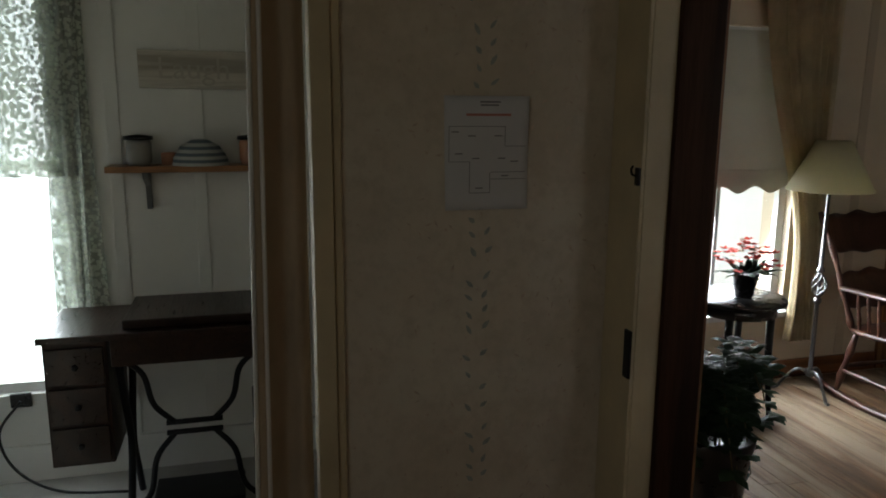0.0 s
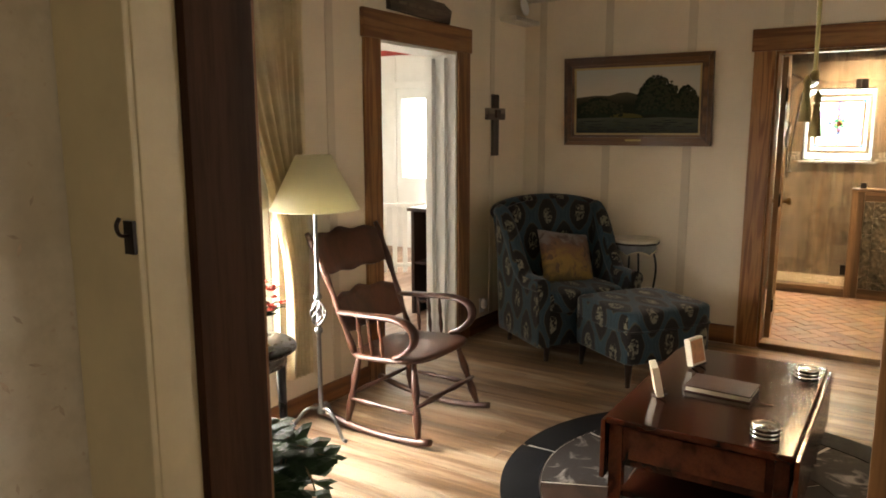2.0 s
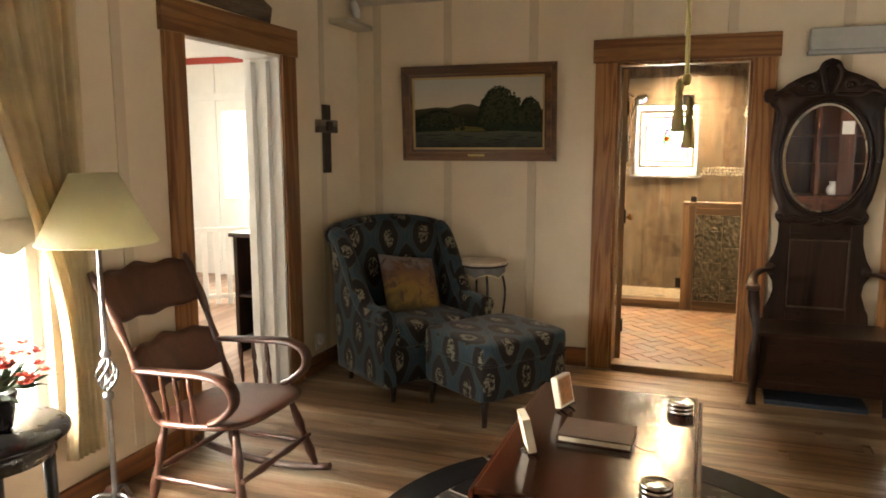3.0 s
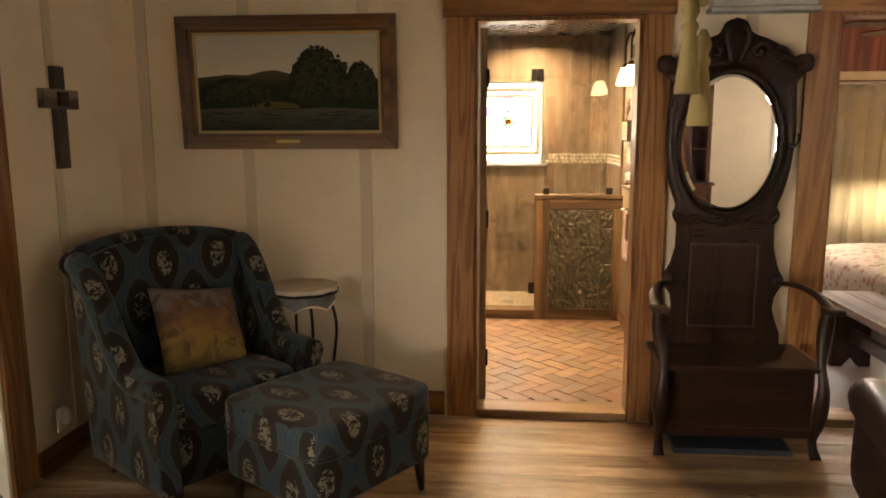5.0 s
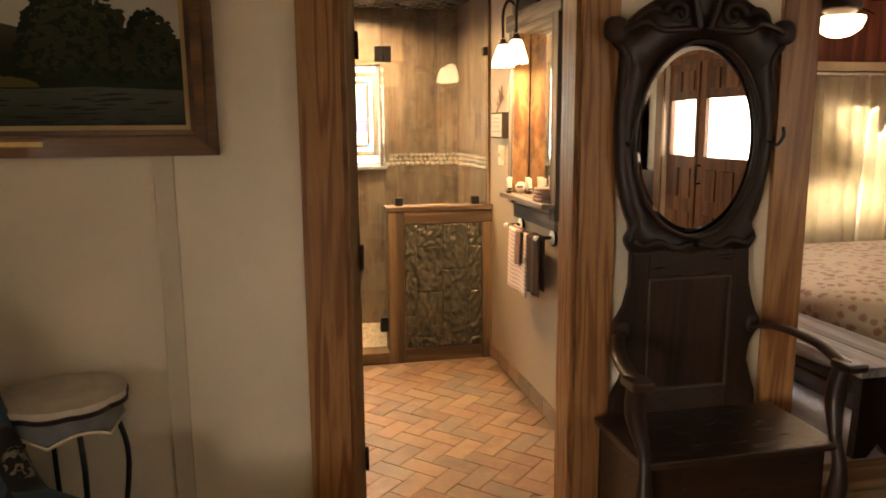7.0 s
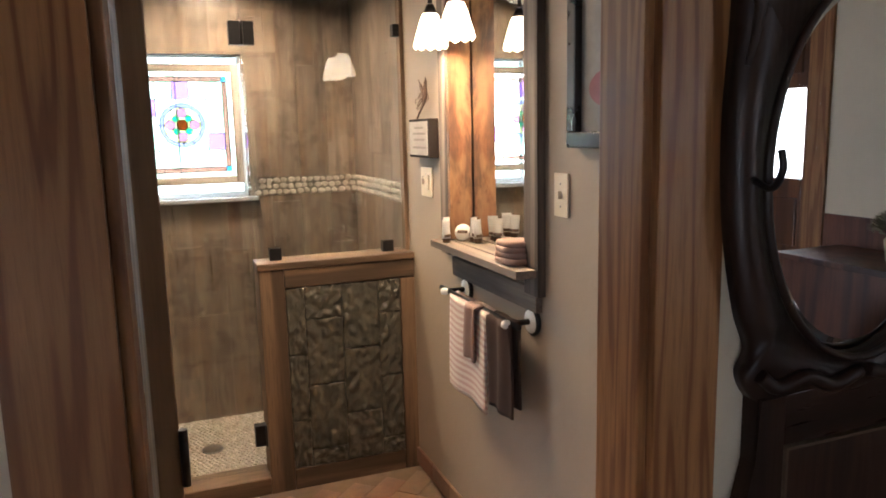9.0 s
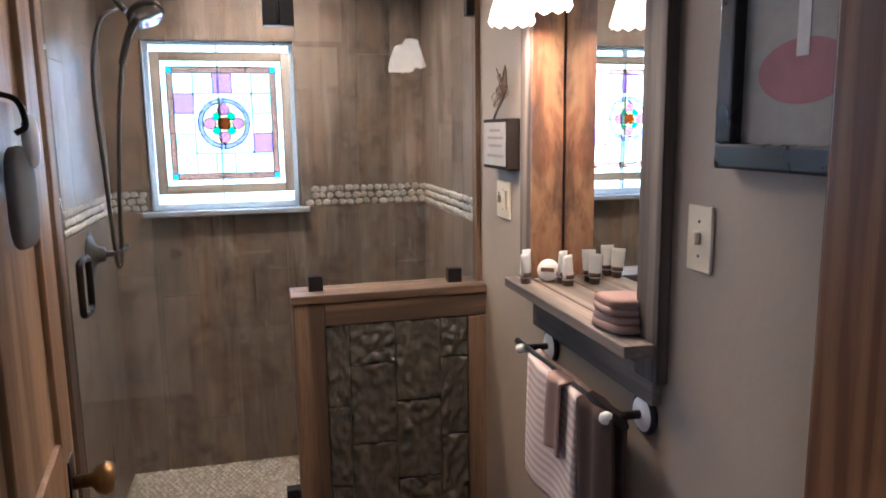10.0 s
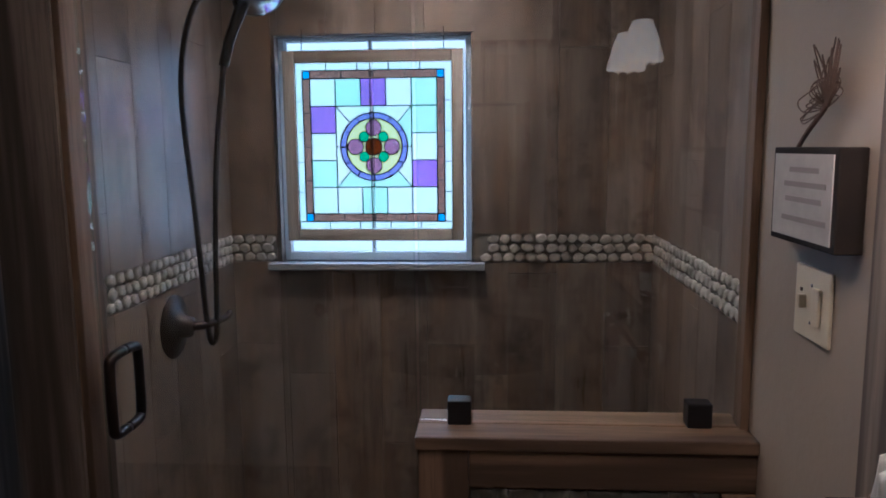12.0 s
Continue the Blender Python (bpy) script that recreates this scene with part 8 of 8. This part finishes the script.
bs = thing("fabric_bundle", pose(-0.17, 3.11, 1.325), "folded blue striped cloth dish on the shelf", "ornament")
part("dome", turned(bmesh.new(), [(0.0, 0.0), (0.11, 0.0), (0.105, 0.03), (0.075, 0.075), (0.03, 0.10), (0.0, 0.104)], 26), stripes("blue_stripe_cloth", (0.12, 0.15, 0.18), (0.45, 0.47, 0.45), 0.025), bs)
bx = piece("small_candle", turned(bmesh.new(), [(0.0, 0.0), (0.028, 0.0), (0.03, 0.045), (0.025, 0.05), (0.0, 0.048)], 18, (-0.29, 3.11, 1.325)), M_CLAY, "small brown candle jar on the shelf", "candle")
ls = thing("word_sign", pose(-0.16, 3.188, 1.70), "distressed white board sign reading Laugh", "sign")
part("board", boxed(-0.23, 0.20, -0.022, 0.0, -0.075, 0.075, 0.004), wood("whitewashed_board", (0.42, 0.38, 0.32), (0.60, 0.57, 0.50), "x", 0.8, 5, 0.06), ls)
fc = bpy.data.curves.new("lettering", "FONT")
fc.body, fc.size, fc.extrude, fc.align_x, fc.align_y = "Laugh", 0.12, 0.002, "CENTER", "CENTER"
ft = new("lettering", fc)
ft.data.materials.append(paint("grey_letters", (0.46, 0.43, 0.37), 0.8))
ft.parent = ls
ft.matrix_basis = pose(-0.02, -0.025, 0.0, 90, 0, 0)
tagged(ft, "grey painted word")
ol = thing("wall_outlet", pose(-0.93, 3.2, 0.36), "dark outlet with a trailing black cord", "outlet")
part("plate", boxed(-0.04, 0.04, -0.012, -0.001, -0.03, 0.03, 0.003), M_BLACK, ol)
part("cord", tube(bmesh.new(), bezier([(0.0, -0.015, 0.0), (-0.08, -0.05, -0.12), (-0.02, -0.10, -0.26), (0.15, -0.16, -0.345), (0.42, -0.22, -0.35)], 8), 0.006, 6), M_BLACK, ol)

# ---- sunlit back room ----
ds = thing("dresser", pose(5.46, 4.02, 0), "dark wooden shelf cabinet in the sunlit room", "cabinet")
part("top", boxed(-0.25, 0.24, -0.29, 0.22, 0.86, 0.89, 0.005), M_DARKOAK_H, ds)
for y in (-0.265, 0.185):
    part("side", boxed(-0.22, 0.22, y - 0.015, y + 0.015, 0.0, 0.86, 0.003), M_DARKOAK, ds)
for z in (0.10, 0.42):
    part("shelf", boxed(-0.21, 0.21, -0.249, 0.169, z, z + 0.02, 0.002), M_DARKOAK_H, ds)
part("back", boxed(0.205, 0.22, -0.249, 0.169, 0.0, 0.86), M_DARKOAK, ds)
rl = thing("picket_rail", pose(6.55, 5.45, 0, 0, 0, -54), "white painted picket railing in the back room", "railing")
part("top_rail", boxed(-0.75, 0.75, -0.02, 0.02, 0.70, 0.74, 0.004), M_WHITE, rl)
part("bottom_rail", boxed(-0.75, 0.75, -0.015, 0.015, 0.06, 0.10, 0.004), M_WHITE, rl)
for k in range(14):
    part("picket", boxed(-0.72 + 0.11 * k, -0.67 + 0.11 * k, -0.012, 0.012, 0.0, 0.70, 0.003), M_WHITE, rl)
for y in (4.3, 4.9, 5.4, 6.4, 6.8):
    structure("batten", boxed(7.985, 7.9995, y - 0.025, y + 0.025, 0.0, H, 0.002), M_WHITE, "white batten on the back room wall", "trim")
structure("trim_back_cornice", boxed(7.97, 7.9995, 3.7, 6.9, 2.43, 2.499, 0.003), paint("red_painted_board", (0.42, 0.05, 0.04), 0.5, 0.15, 6), "red painted board under the ceiling", "trim")
structure("trim_back_frieze", boxed(7.97, 7.9995, 3.7, 6.9, 2.02, 2.10, 0.003), M_WHITE, "white frieze board", "trim")

# ---- bedroom ----
bd = thing("bed", pose(7.25, -1.95, 0.03), "bed covered by a floral quilt", "bed")
part("mattress", puff(bmesh.new(), 1.70, 2.0, 0.34, pose(0, 0, 0.36), 0.2, 28), M_WHITE, bd)


def quilt_mat():
    m, nt, b = material("floral_quilt_cloth")
    v = coords(nt, (1, 1, 1))
    vo = nt.nodes.new("ShaderNodeTexVoronoi")
    vo.inputs["Scale"].default_value = 17
    nt.links.new(v, vo.inputs["Vector"])
    n = noise_tex(nt, v, 34, 4, 0.6, 0.6)
    spot = ramp(nt, maths(nt, "ADD", vo.outputs["Distance"], maths(nt, "MULTIPLY", n, 0.5)), [(0.42, (0.36, 0.13, 0.11)), (0.52, (0.40, 0.22, 0.17)), (0.57, (0.20, 0.21, 0.13)), (0.64, (0.50, 0.42, 0.31))])
    nt.links.new(mix(nt, spot, (0.42, 0.34, 0.24), ramp(nt, noise_tex(nt, v, 5, 3), [(0.4, (0, 0, 0)), (0.7, (0.35, 0.35, 0.35))])), b.inputs["Base Color"])
    b.inputs["Roughness"].default_value = 0.9
    bump(nt, b, n, 0.5, 0.012)
    return m


part("quilt", puff(bmesh.new(), 1.78, 2.08, 0.46, pose(0, 0, 0.36), 0.3, 36), quilt_mat(), bd, "floral patterned quilt")
for x in (-0.75, 0.75):
    for y in (-0.9, 0.9):
        part("leg", boxed(x - 0.03, x + 0.03, y - 0.03, y + 0.03, 0.0, 0.22, 0.004), M_DARKOAK, bd)
bn = thing("bench", pose(6.27, -0.70, 0.03), "weathered plank bench at the foot of the bed", "bench")
M_BENCH = wood("grey_bench_plank", (0.17, 0.15, 0.14), (0.30, 0.275, 0.26), "x", 0.7, 6, 0.05)
for y0, y1 in ((-0.185, -0.003), (0.003, 0.185)):
    part("plank", boxed(-0.42, 0.55, y0, y1, 0.40, 0.445, 0.005), M_BENCH, bn)
for x in (-0.30, 0.42):
    part("leg_board", slab(bmesh.new(), [(-0.12, 0), (-0.05, 0), (0, 0.06), (0.05, 0), (0.12, 0), (0.10, 0.40), (-0.10, 0.40)], 0.04, Matrix.Translation((x, 0, 0)) @ FACE_WEST), M_DARKOAK, bn)
part("stretcher", boxed(-0.30, 0.40, -0.02, 0.02, 0.16, 0.24, 0.004), M_DARKOAK_H, bn)
M_BCURT = cloth("cream_bedroom_curtain", (0.57, 0.52, 0.41), 400, 0.1, 0.42)
for y0, y1, sd in ((-2.0, -1.22, 1), (-2.85, -2.03, 2), (-3.70, -2.88, 4)):
    bc = thing("bedroom_curtain", Matrix.Identity(4), "cream curtain lit from behind by the bedroom window", "curtain", "bedroom curtains")
    part("cloth", drape(bmesh.new(), y0, y1, 8.60, 0.36, 1.86, 6, 0.03, "y", seed=sd), M_BCURT, bc)
# assumed blind, unseen: holds back daylight from the upper curtain
M_BLIND = cloth("ecru_blind_cloth", (0.56, 0.50, 0.40), 500, 0.06, 0.40)
rb = thing("roller_blind", Matrix.Identity(4), "assumed ecru blind, unseen behind the bedroom curtains, dimming their upper part", "blind")
part("cloth", boxed(8.686, 8.688, -3.52, -1.33, 1.03, 1.85), M_BLIND, rb)
part("hem_bar", boxed(8.682, 8.692, -3.52, -1.33, 1.012, 1.03, 0.003), M_CREAM, rb)
part("roller", tube(bmesh.new(), [(8.684, -3.53, 1.862), (8.684, -1.32, 1.862)], 0.014, 12), M_CREAM, rb)
rd = thing("bedroom_curtain_rod", Matrix.Identity(4), "white curtain rod with pleated heading", "curtain rod")
part("rod", tube(bmesh.new(), [(8.60, -3.76, 1.87), (8.60, -1.15, 1.87)], 0.012, 8), M_WHITE, rd)
for y in (-1.17, -3.73):
    part("bracket", tube(bmesh.new(), [(8.60, y, 1.87), (8.70, y, 1.87)], 0.008, 6), M_WHITE, rd)
structure("trim_bedroom_valance", boxed(8.655, 8.699, -3.79, -1.1, 1.90, 1.97, 0.004), M_CREAM, "cream board above the curtain", "trim")
bwin = thing("bedroom_window", pose(8.70, 0, 0), "bedroom window behind cream curtains", "window", kind="structure")
for y0, y1, z0, z1 in ((-3.50, -3.45, 0.65, 1.85), (-2.45, -2.40, 0.70, 1.80), (-1.40, -1.35, 0.65, 1.85), (-3.45, -1.40, 1.80, 1.85), (-3.45, -1.40, 0.65, 0.70)):
    part("window_frame", boxed(0.03, 0.08, y0, y1, z0, z1, 0.003), M_WHITE, bwin)
gdr = thing("door_bedroom_out", pose(8.70, 0, 0.03), "grey weathered plank door with a glass light", "door", kind="structure")
for k in range(5):
    part("plank", boxed(-0.035, -0.001, -1.10 + 0.13 * k, -0.974 + 0.13 * k, 0.0, 1.98, 0.003), M_GREYWOOD, gdr)
# the glass itself glows in place of daylight, as the wall behind is solid
part("light", boxed(-0.045, -0.036, -0.98, -0.76, 1.05, 1.55, 0.002), glowing("daylit_door_glass", (0.95, 1, 1), 3.0), gdr, "bright daylit glass")
fn = thing("ceiling_fan", pose(7.0, -1.22, 0), "ceiling fan with lit glass bowl in the bedroom", "ceiling fan")
part("rod", tube(bmesh.new(), [(0, 0, H), (0, 0, 2.25)], 0.014, 10), M_BRONZE, fn)
part("motor", turned(bmesh.new(), [(0.0, 2.06), (0.06, 2.06), (0.11, 2.10), (0.11, 2.20), (0.06, 2.25), (0.0, 2.25)], 26), M_BRONZE, fn)
for k in range(5):
    part("blade", slab(bmesh.new(), [(0.14, -0.05), (0.55, -0.065), (0.60, 0.0), (0.55, 0.065), (0.14, 0.05)], 0.008, Matrix.Translation((0, 0, 2.13)) @ Matrix.Rotation(radians(72 * k + 20), 4, "Z") @ Matrix.Rotation(radians(8), 4, "X")), M_MAHOG, fn)
part("bowl", turned(bmesh.new(), [(0.0, 1.945), (0.06, 1.955), (0.11, 1.99), (0.13, 2.04), (0.125, 2.055), (0.0, 2.055)], 30), M_FROST, fn, "lit frosted glass bowl")


# ---- pieces of floors and walls ----
def shared(name, bm, mat):
    me = bpy.data.meshes.new(name)
    bm.to_mesh(me)
    bm.free()
    me.materials.append(mat)
    return me


def lay(name, me, parent, m):
    ob = new(name, me)
    ob.parent = parent
    ob.matrix_basis = m
    return ob


# floorboards of parlour and hall, running north to south
floor_ob = bpy.data.objects["floor"]
BW = 0.105
rb = random.Random(21)
boards = {}


def board(length):
    key = round(length, 1)
    if key not in boards:
        boards[key] = shared("floorboard", boxed(-BW / 2 + 0.0012, BW / 2 - 0.0012, 0.0012, key - 0.0012, -0.012, 0.0, 0.0015), M_FLOOR)
    return boards[key], key


x = -1.2 + BW / 2
while x < WE:
    lo, hi = (WS - 0.1, WN) if x > 1.0 else (-2.0, 1.86)
    y = lo - rb.uniform(0, 1.5)
    while y < hi:
        me, ln = board(rb.choice((2.2, 2.8, 3.4)))
        a, b_ = max(y, lo), min(y + ln, hi)
        if b_ - a > 0.1:
            if b_ - a < ln - 0.05:
                me, ln2 = board(round(b_ - a, 1) or 0.1)
            lay("floorboard", me, floor_ob, pose(x, a, rb.uniform(-0.0008, 0.0008)))
        y += ln
    x += BW

# terracotta bricks in herringbone
def brick_mat():
    m, nt, b = material("terracotta_brick")
    v = coords(nt, (1, 1, 1), True)
    oi = nt.nodes.new("ShaderNodeObjectInfo")
    n1, n2 = noise_tex(nt, v, 9, 5, 0.65), noise_tex(nt, v, 80, 3)
    base = ramp(nt, oi.outputs["Random"], [(0.0, (0.17, 0.10, 0.07)), (0.18, (0.25, 0.125, 0.085)), (0.36, (0.20, 0.145, 0.105)), (0.55, (0.29, 0.165, 0.105)), (0.75, (0.32, 0.215, 0.135)), (0.92, (0.15, 0.125, 0.115))])
    c = mix(nt, base, (0.34, 0.23, 0.14), ramp(nt, n1, [(0.45, (0, 0, 0)), (0.72, (0.75, 0.75, 0.75))]))
    c = mix(nt, c, (0.13, 0.088, 0.068), ramp(nt, noise_tex(nt, v, 5, 4), [(0.50, (0, 0, 0)), (0.72, (0.75, 0.75, 0.75))]))
    geo = nt.nodes.new("ShaderNodeNewGeometry")
    worn = noise_tex(nt, geo.outputs["Position"], 5.5, 5, 0.65)
    c = mix(nt, c, (0.26, 0.135, 0.085), ramp(nt, worn, [(0.50, (0, 0, 0)), (0.68, (0.7, 0.7, 0.7))]))
    c = mix(nt, c, (0.20, 0.155, 0.125), ramp(nt, worn, [(0.32, (0.7, 0.7, 0.7)), (0.46, (0, 0, 0))]))
    nt.links.new(c, b.inputs["Base Color"])
    nt.links.new(maths(nt, "ADD", maths(nt, "MULTIPLY", n1, 0.3), 0.28), b.inputs["Roughness"])
    bump(nt, b, mix(nt, n1, n2, 0.4), 0.25, 0.006)
    return m


M_BRICK = brick_mat()
BL, BB = 0.20, 0.10
bmesh_b = shared("brick", boxed(-BL / 2 + 0.002, BL / 2 - 0.002, -BB / 2 + 0.002, BB / 2 - 0.002, -0.012, 0.004, 0.0022), M_BRICK)
bath_floor = bpy.data.objects["floor_bathroom_base"]
rot = Matrix.Rotation(radians(45), 4, "Z")
for i in range(-40, 41):
    for j in range(-40, 41):
        for kind in (0, 1):
            # herringbone cell: one brick along, one across, stepping diagonally
            px, py = i * BB + j * BL, i * BB - j * BL
            cx_, cy_, rz = (px + BL / 2, py + BB / 2, 0) if kind == 0 else (px + BB / 2, py + BB + BL / 2, 90)
            w = rot @ Vector((cx_, cy_, 0))
            X, Y = w.x + 6.8, w.y + 1.3
            if 5.97 < X < 7.64 and 0.62 < Y < 2.6:
                lay("brick", bmesh_b, bath_floor, pose(X, Y, 0.026 + rb.uniform(-0.001, 0.001), rb.uniform(-0.25, 0.25), rb.uniform(-0.25, 0.25), rz + 45))
sk = shared("skirting_tile", boxed(0.002, 0.198, 0.0, 0.012, 0.0, 0.075, 0.002), M_BRICK)
for k in range(9):
    lay("skirting_tile", sk, bpy.data.objects["wall_bath_south"], pose(5.91 + 0.2 * k, 0.5605, 0.04))

# wood-look planks of the shower
def plank_mat():
    m, nt, b = material("wood_look_shower_tile")
    v = coords(nt, (1, 1, 0.10), True)
    oi = nt.nodes.new("ShaderNodeObjectInfo")
    n1, n2 = noise_tex(nt, v, 14, 6, 0.7, 0.3), noise_tex(nt, v, 90, 3, 0.7)
    blot = noise_tex(nt, coords(nt, (1, 1, 0.5), True), 5, 4, 0.6)
    c = ramp(nt, n1, [(0.28, (0.10, 0.077, 0.062)), (0.5, (0.19, 0.152, 0.123)), (0.74, (0.31, 0.258, 0.212))])
    c = mix(nt, c, (0.075, 0.058, 0.047), ramp(nt, blot, [(0.5, (0, 0, 0)), (0.75, (0.75, 0.75, 0.75))]))
    c = mix(nt, c, (0.085, 0.064, 0.050), maths(nt, "MULTIPLY", n2, 0.28))
    rust = noise_tex(nt, coords(nt, (1, 1, 0.22), True), 8, 4, 0.6, 0.4)
    c = mix(nt, c, (0.21, 0.125, 0.065), ramp(nt, rust, [(0.48, (0, 0, 0)), (0.7, (0.6, 0.6, 0.6))]))
    streak = noise_tex(nt, coords(nt, (1, 1, 0.04), True), 38, 4, 0.7)
    c = mix(nt, c, (0.05, 0.038, 0.03), ramp(nt, streak, [(0.54, (0, 0, 0)), (0.68, (0.38, 0.38, 0.38))]))
    geo = nt.nodes.new("ShaderNodeNewGeometry")
    cloud = noise_tex(nt, geo.outputs["Position"], 6.5, 6, 0.7, 0.3)
    c = mix(nt, c, (0.055, 0.040, 0.031), ramp(nt, cloud, [(0.36, (0.7, 0.7, 0.7)), (0.5, (0, 0, 0))]))
    c = mix(nt, c, (0.25, 0.175, 0.115), ramp(nt, cloud, [(0.54, (0, 0, 0)), (0.7, (0.55, 0.55, 0.55))]))
    h = nt.nodes.new("ShaderNodeHueSaturation")
    nt.links.new(c, h.inputs["Color"])
    nt.links.new(maths(nt, "ADD", maths(nt, "MULTIPLY", oi.outputs["Random"], 0.42), 0.74), h.inputs["Value"])
    nt.links.new(h.outputs[0], b.inputs["Base Color"])
    nt.links.new(maths(nt, "ADD", maths(nt, "MULTIPLY", n1, 0.22), 0.20), b.inputs["Roughness"])
    bump(nt, b, n2, 0.15, 0.003)
    return m


M_PLANK = plank_mat()
Z_LO, Z_HI = 1.200, 1.29          # pebble band
PWD = 0.152
planks = {}


def plank(w, h):
    key = (round(w, 3), round(h, 3))
    if key not in planks:
        planks[key] = shared("plank_tile", boxed(0.0005, key[0] - 0.0005, 0.0, 0.008, 0.0005, key[1] - 0.0005, 0.0006), M_PLANK)
    return planks[key]


def clad(parent, origin, rz, width, gap=None):
    """Vertical planks above and below the band, along the local x of a wall."""
    m0 = pose(*origin, 0, 0, rz)
    k, x_ = 0, 0.0
    while x_ < width - 0.005:
        w = min(PWD, width - x_)
        for lo, hi in ((0.03, Z_LO), (Z_HI, HB)):
            z = lo - ((k * 0.37) % 1) * 0.9
            while z < hi:
                a, b_ = max(z, lo), min(z + 0.9, hi)
                spans = [(a, b_)]
                if gap and x_ + w > gap[0] and x_ < gap[1]:
                    spans = [(s, e) for s, e in ((a, min(b_, gap[2])), (max(a, gap[3]), b_)) if e - s > 0.01]
                for s, e in spans:
                    x0, x1 = x_, x_ + w
                    lay("plank_tile", plank(x1 - x0, e - s), parent, m0 @ pose(x0, 0, s))
                z += 0.9
        x_ += w
        k += 1


east_wall = bpy.data.objects["wall_bath_east"]
# on the back wall the planks stop at the window reveal
clad(east_wall, (8.629, 0.56, 0), 90, 0.562)
clad(east_wall, (8.629, 1.122, 0), 90, 0.629, (-1, 9, 1.178, 1.908))
clad(east_wall, (8.629, 1.751, 0), 90, 0.159)
clad(bpy.data.objects["wall_shower_north"], (8.622, 1.909, 0), 180, 0.84)
clad(bpy.data.objects["wall_bath_south"], (7.80, 0.561, 0), 0, 0.82)

# river pebbles in the band
M_PEB = paint("river_pebble", (0.42, 0.385, 0.335), 0.5, 0.45, 12, 0.15)
pebs = []
for k in range(6):
    bm = bmesh.new()
    r = random.Random(k)
    n = 9
    ring = [(0.0175 * r.uniform(0.78, 1.12) * math.cos(2 * math.pi * i / n), 0.0145 * r.uniform(0.78, 1.15) * math.sin(2 * math.pi * i / n)) for i in range(n)]
    lo = [bm.verts.new((a, 0, b_)) for a, b_ in ring]
    md = [bm.verts.new((a, 0.006, b_)) for a, b_ in ring]
    tp = [bm.verts.new((a * 0.62, 0.010, b_ * 0.62)) for a, b_ in ring]
    for p_, q_ in ((lo, md), (md, tp)):
        for i in range(n):
            bm.faces.new((p_[i], p_[(i + 1) % n], q_[(i + 1) % n], q_[i])).smooth = True
    bm.faces.new(tp)
    bmesh.ops.recalc_face_normals(bm, faces=bm.faces)
    pebs.append(shared("pebble", bm, M_PEB))
M_GROUT = paint("dark_grout", (0.16, 0.145, 0.125), 0.9, 0.2, 20)


def pebble_band(parent, origin, rz, width):
    m0 = pose(*origin, 0, 0, rz)
    bed = link_mesh("pebble_bed", boxed(0, width, 0.0, 0.004, Z_LO, Z_HI), M_GROUT)
    bed.parent, bed.matrix_basis = parent, m0
    rows = 3
    for r in range(rows):
        x_ = 0.018 + 0.010 * (r % 2)
        while x_ < width - 0.012:
            s = rb.uniform(0.85, 1.15)
            lay("pebble", rb.choice(pebs), parent, m0 @ pose(x_, 0.003, Z_LO + (r + 0.5) * (Z_HI - Z_LO) / rows + rb.uniform(-0.002, 0.002), 0, rb.uniform(-25, 25), 0) @ Matrix.Diagonal((s, 1, min(s, 1.02), 1)))
            x_ += 0.035 * s + 0.001


pebble_band(east_wall, (8.629, 0.56, 0), 90, 0.55)
pebble_band(east_wall, (8.629, 1.758, 0), 90, 0.152)
pebble_band(bpy.data.objects["wall_shower_north"], (8.622, 1.909, 0), 180, 0.80)
pebble_band(bpy.data.objects["wall_bath_south"], (7.80, 0.561, 0), 0, 0.82)

# pressed tin squares over the bathroom
tin = bpy.data.objects["ceiling_bathroom"]
bm = bmesh.new()
bm.from_mesh(tin.data)
for i in range(19):
    for j in range(8):
        x0, y0 = 5.90 + 0.15 * i, 0.58 + 0.15 * j
        if x0 < 8.5 and not (6.70 < x0 < 7.02 and 1.2 < y0 < 1.6):
            box(bm, x0 + 0.008, x0 + 0.142, y0 + 0.008, y0 + 0.142, HB - 0.010, HB + 0.004, 0.006)
            box(bm, x0 + 0.045, x0 + 0.105, y0 + 0.045, y0 + 0.105, HB - 0.020, HB - 0.008, 0.008)
bm.to_mesh(tin.data)
bm.free()
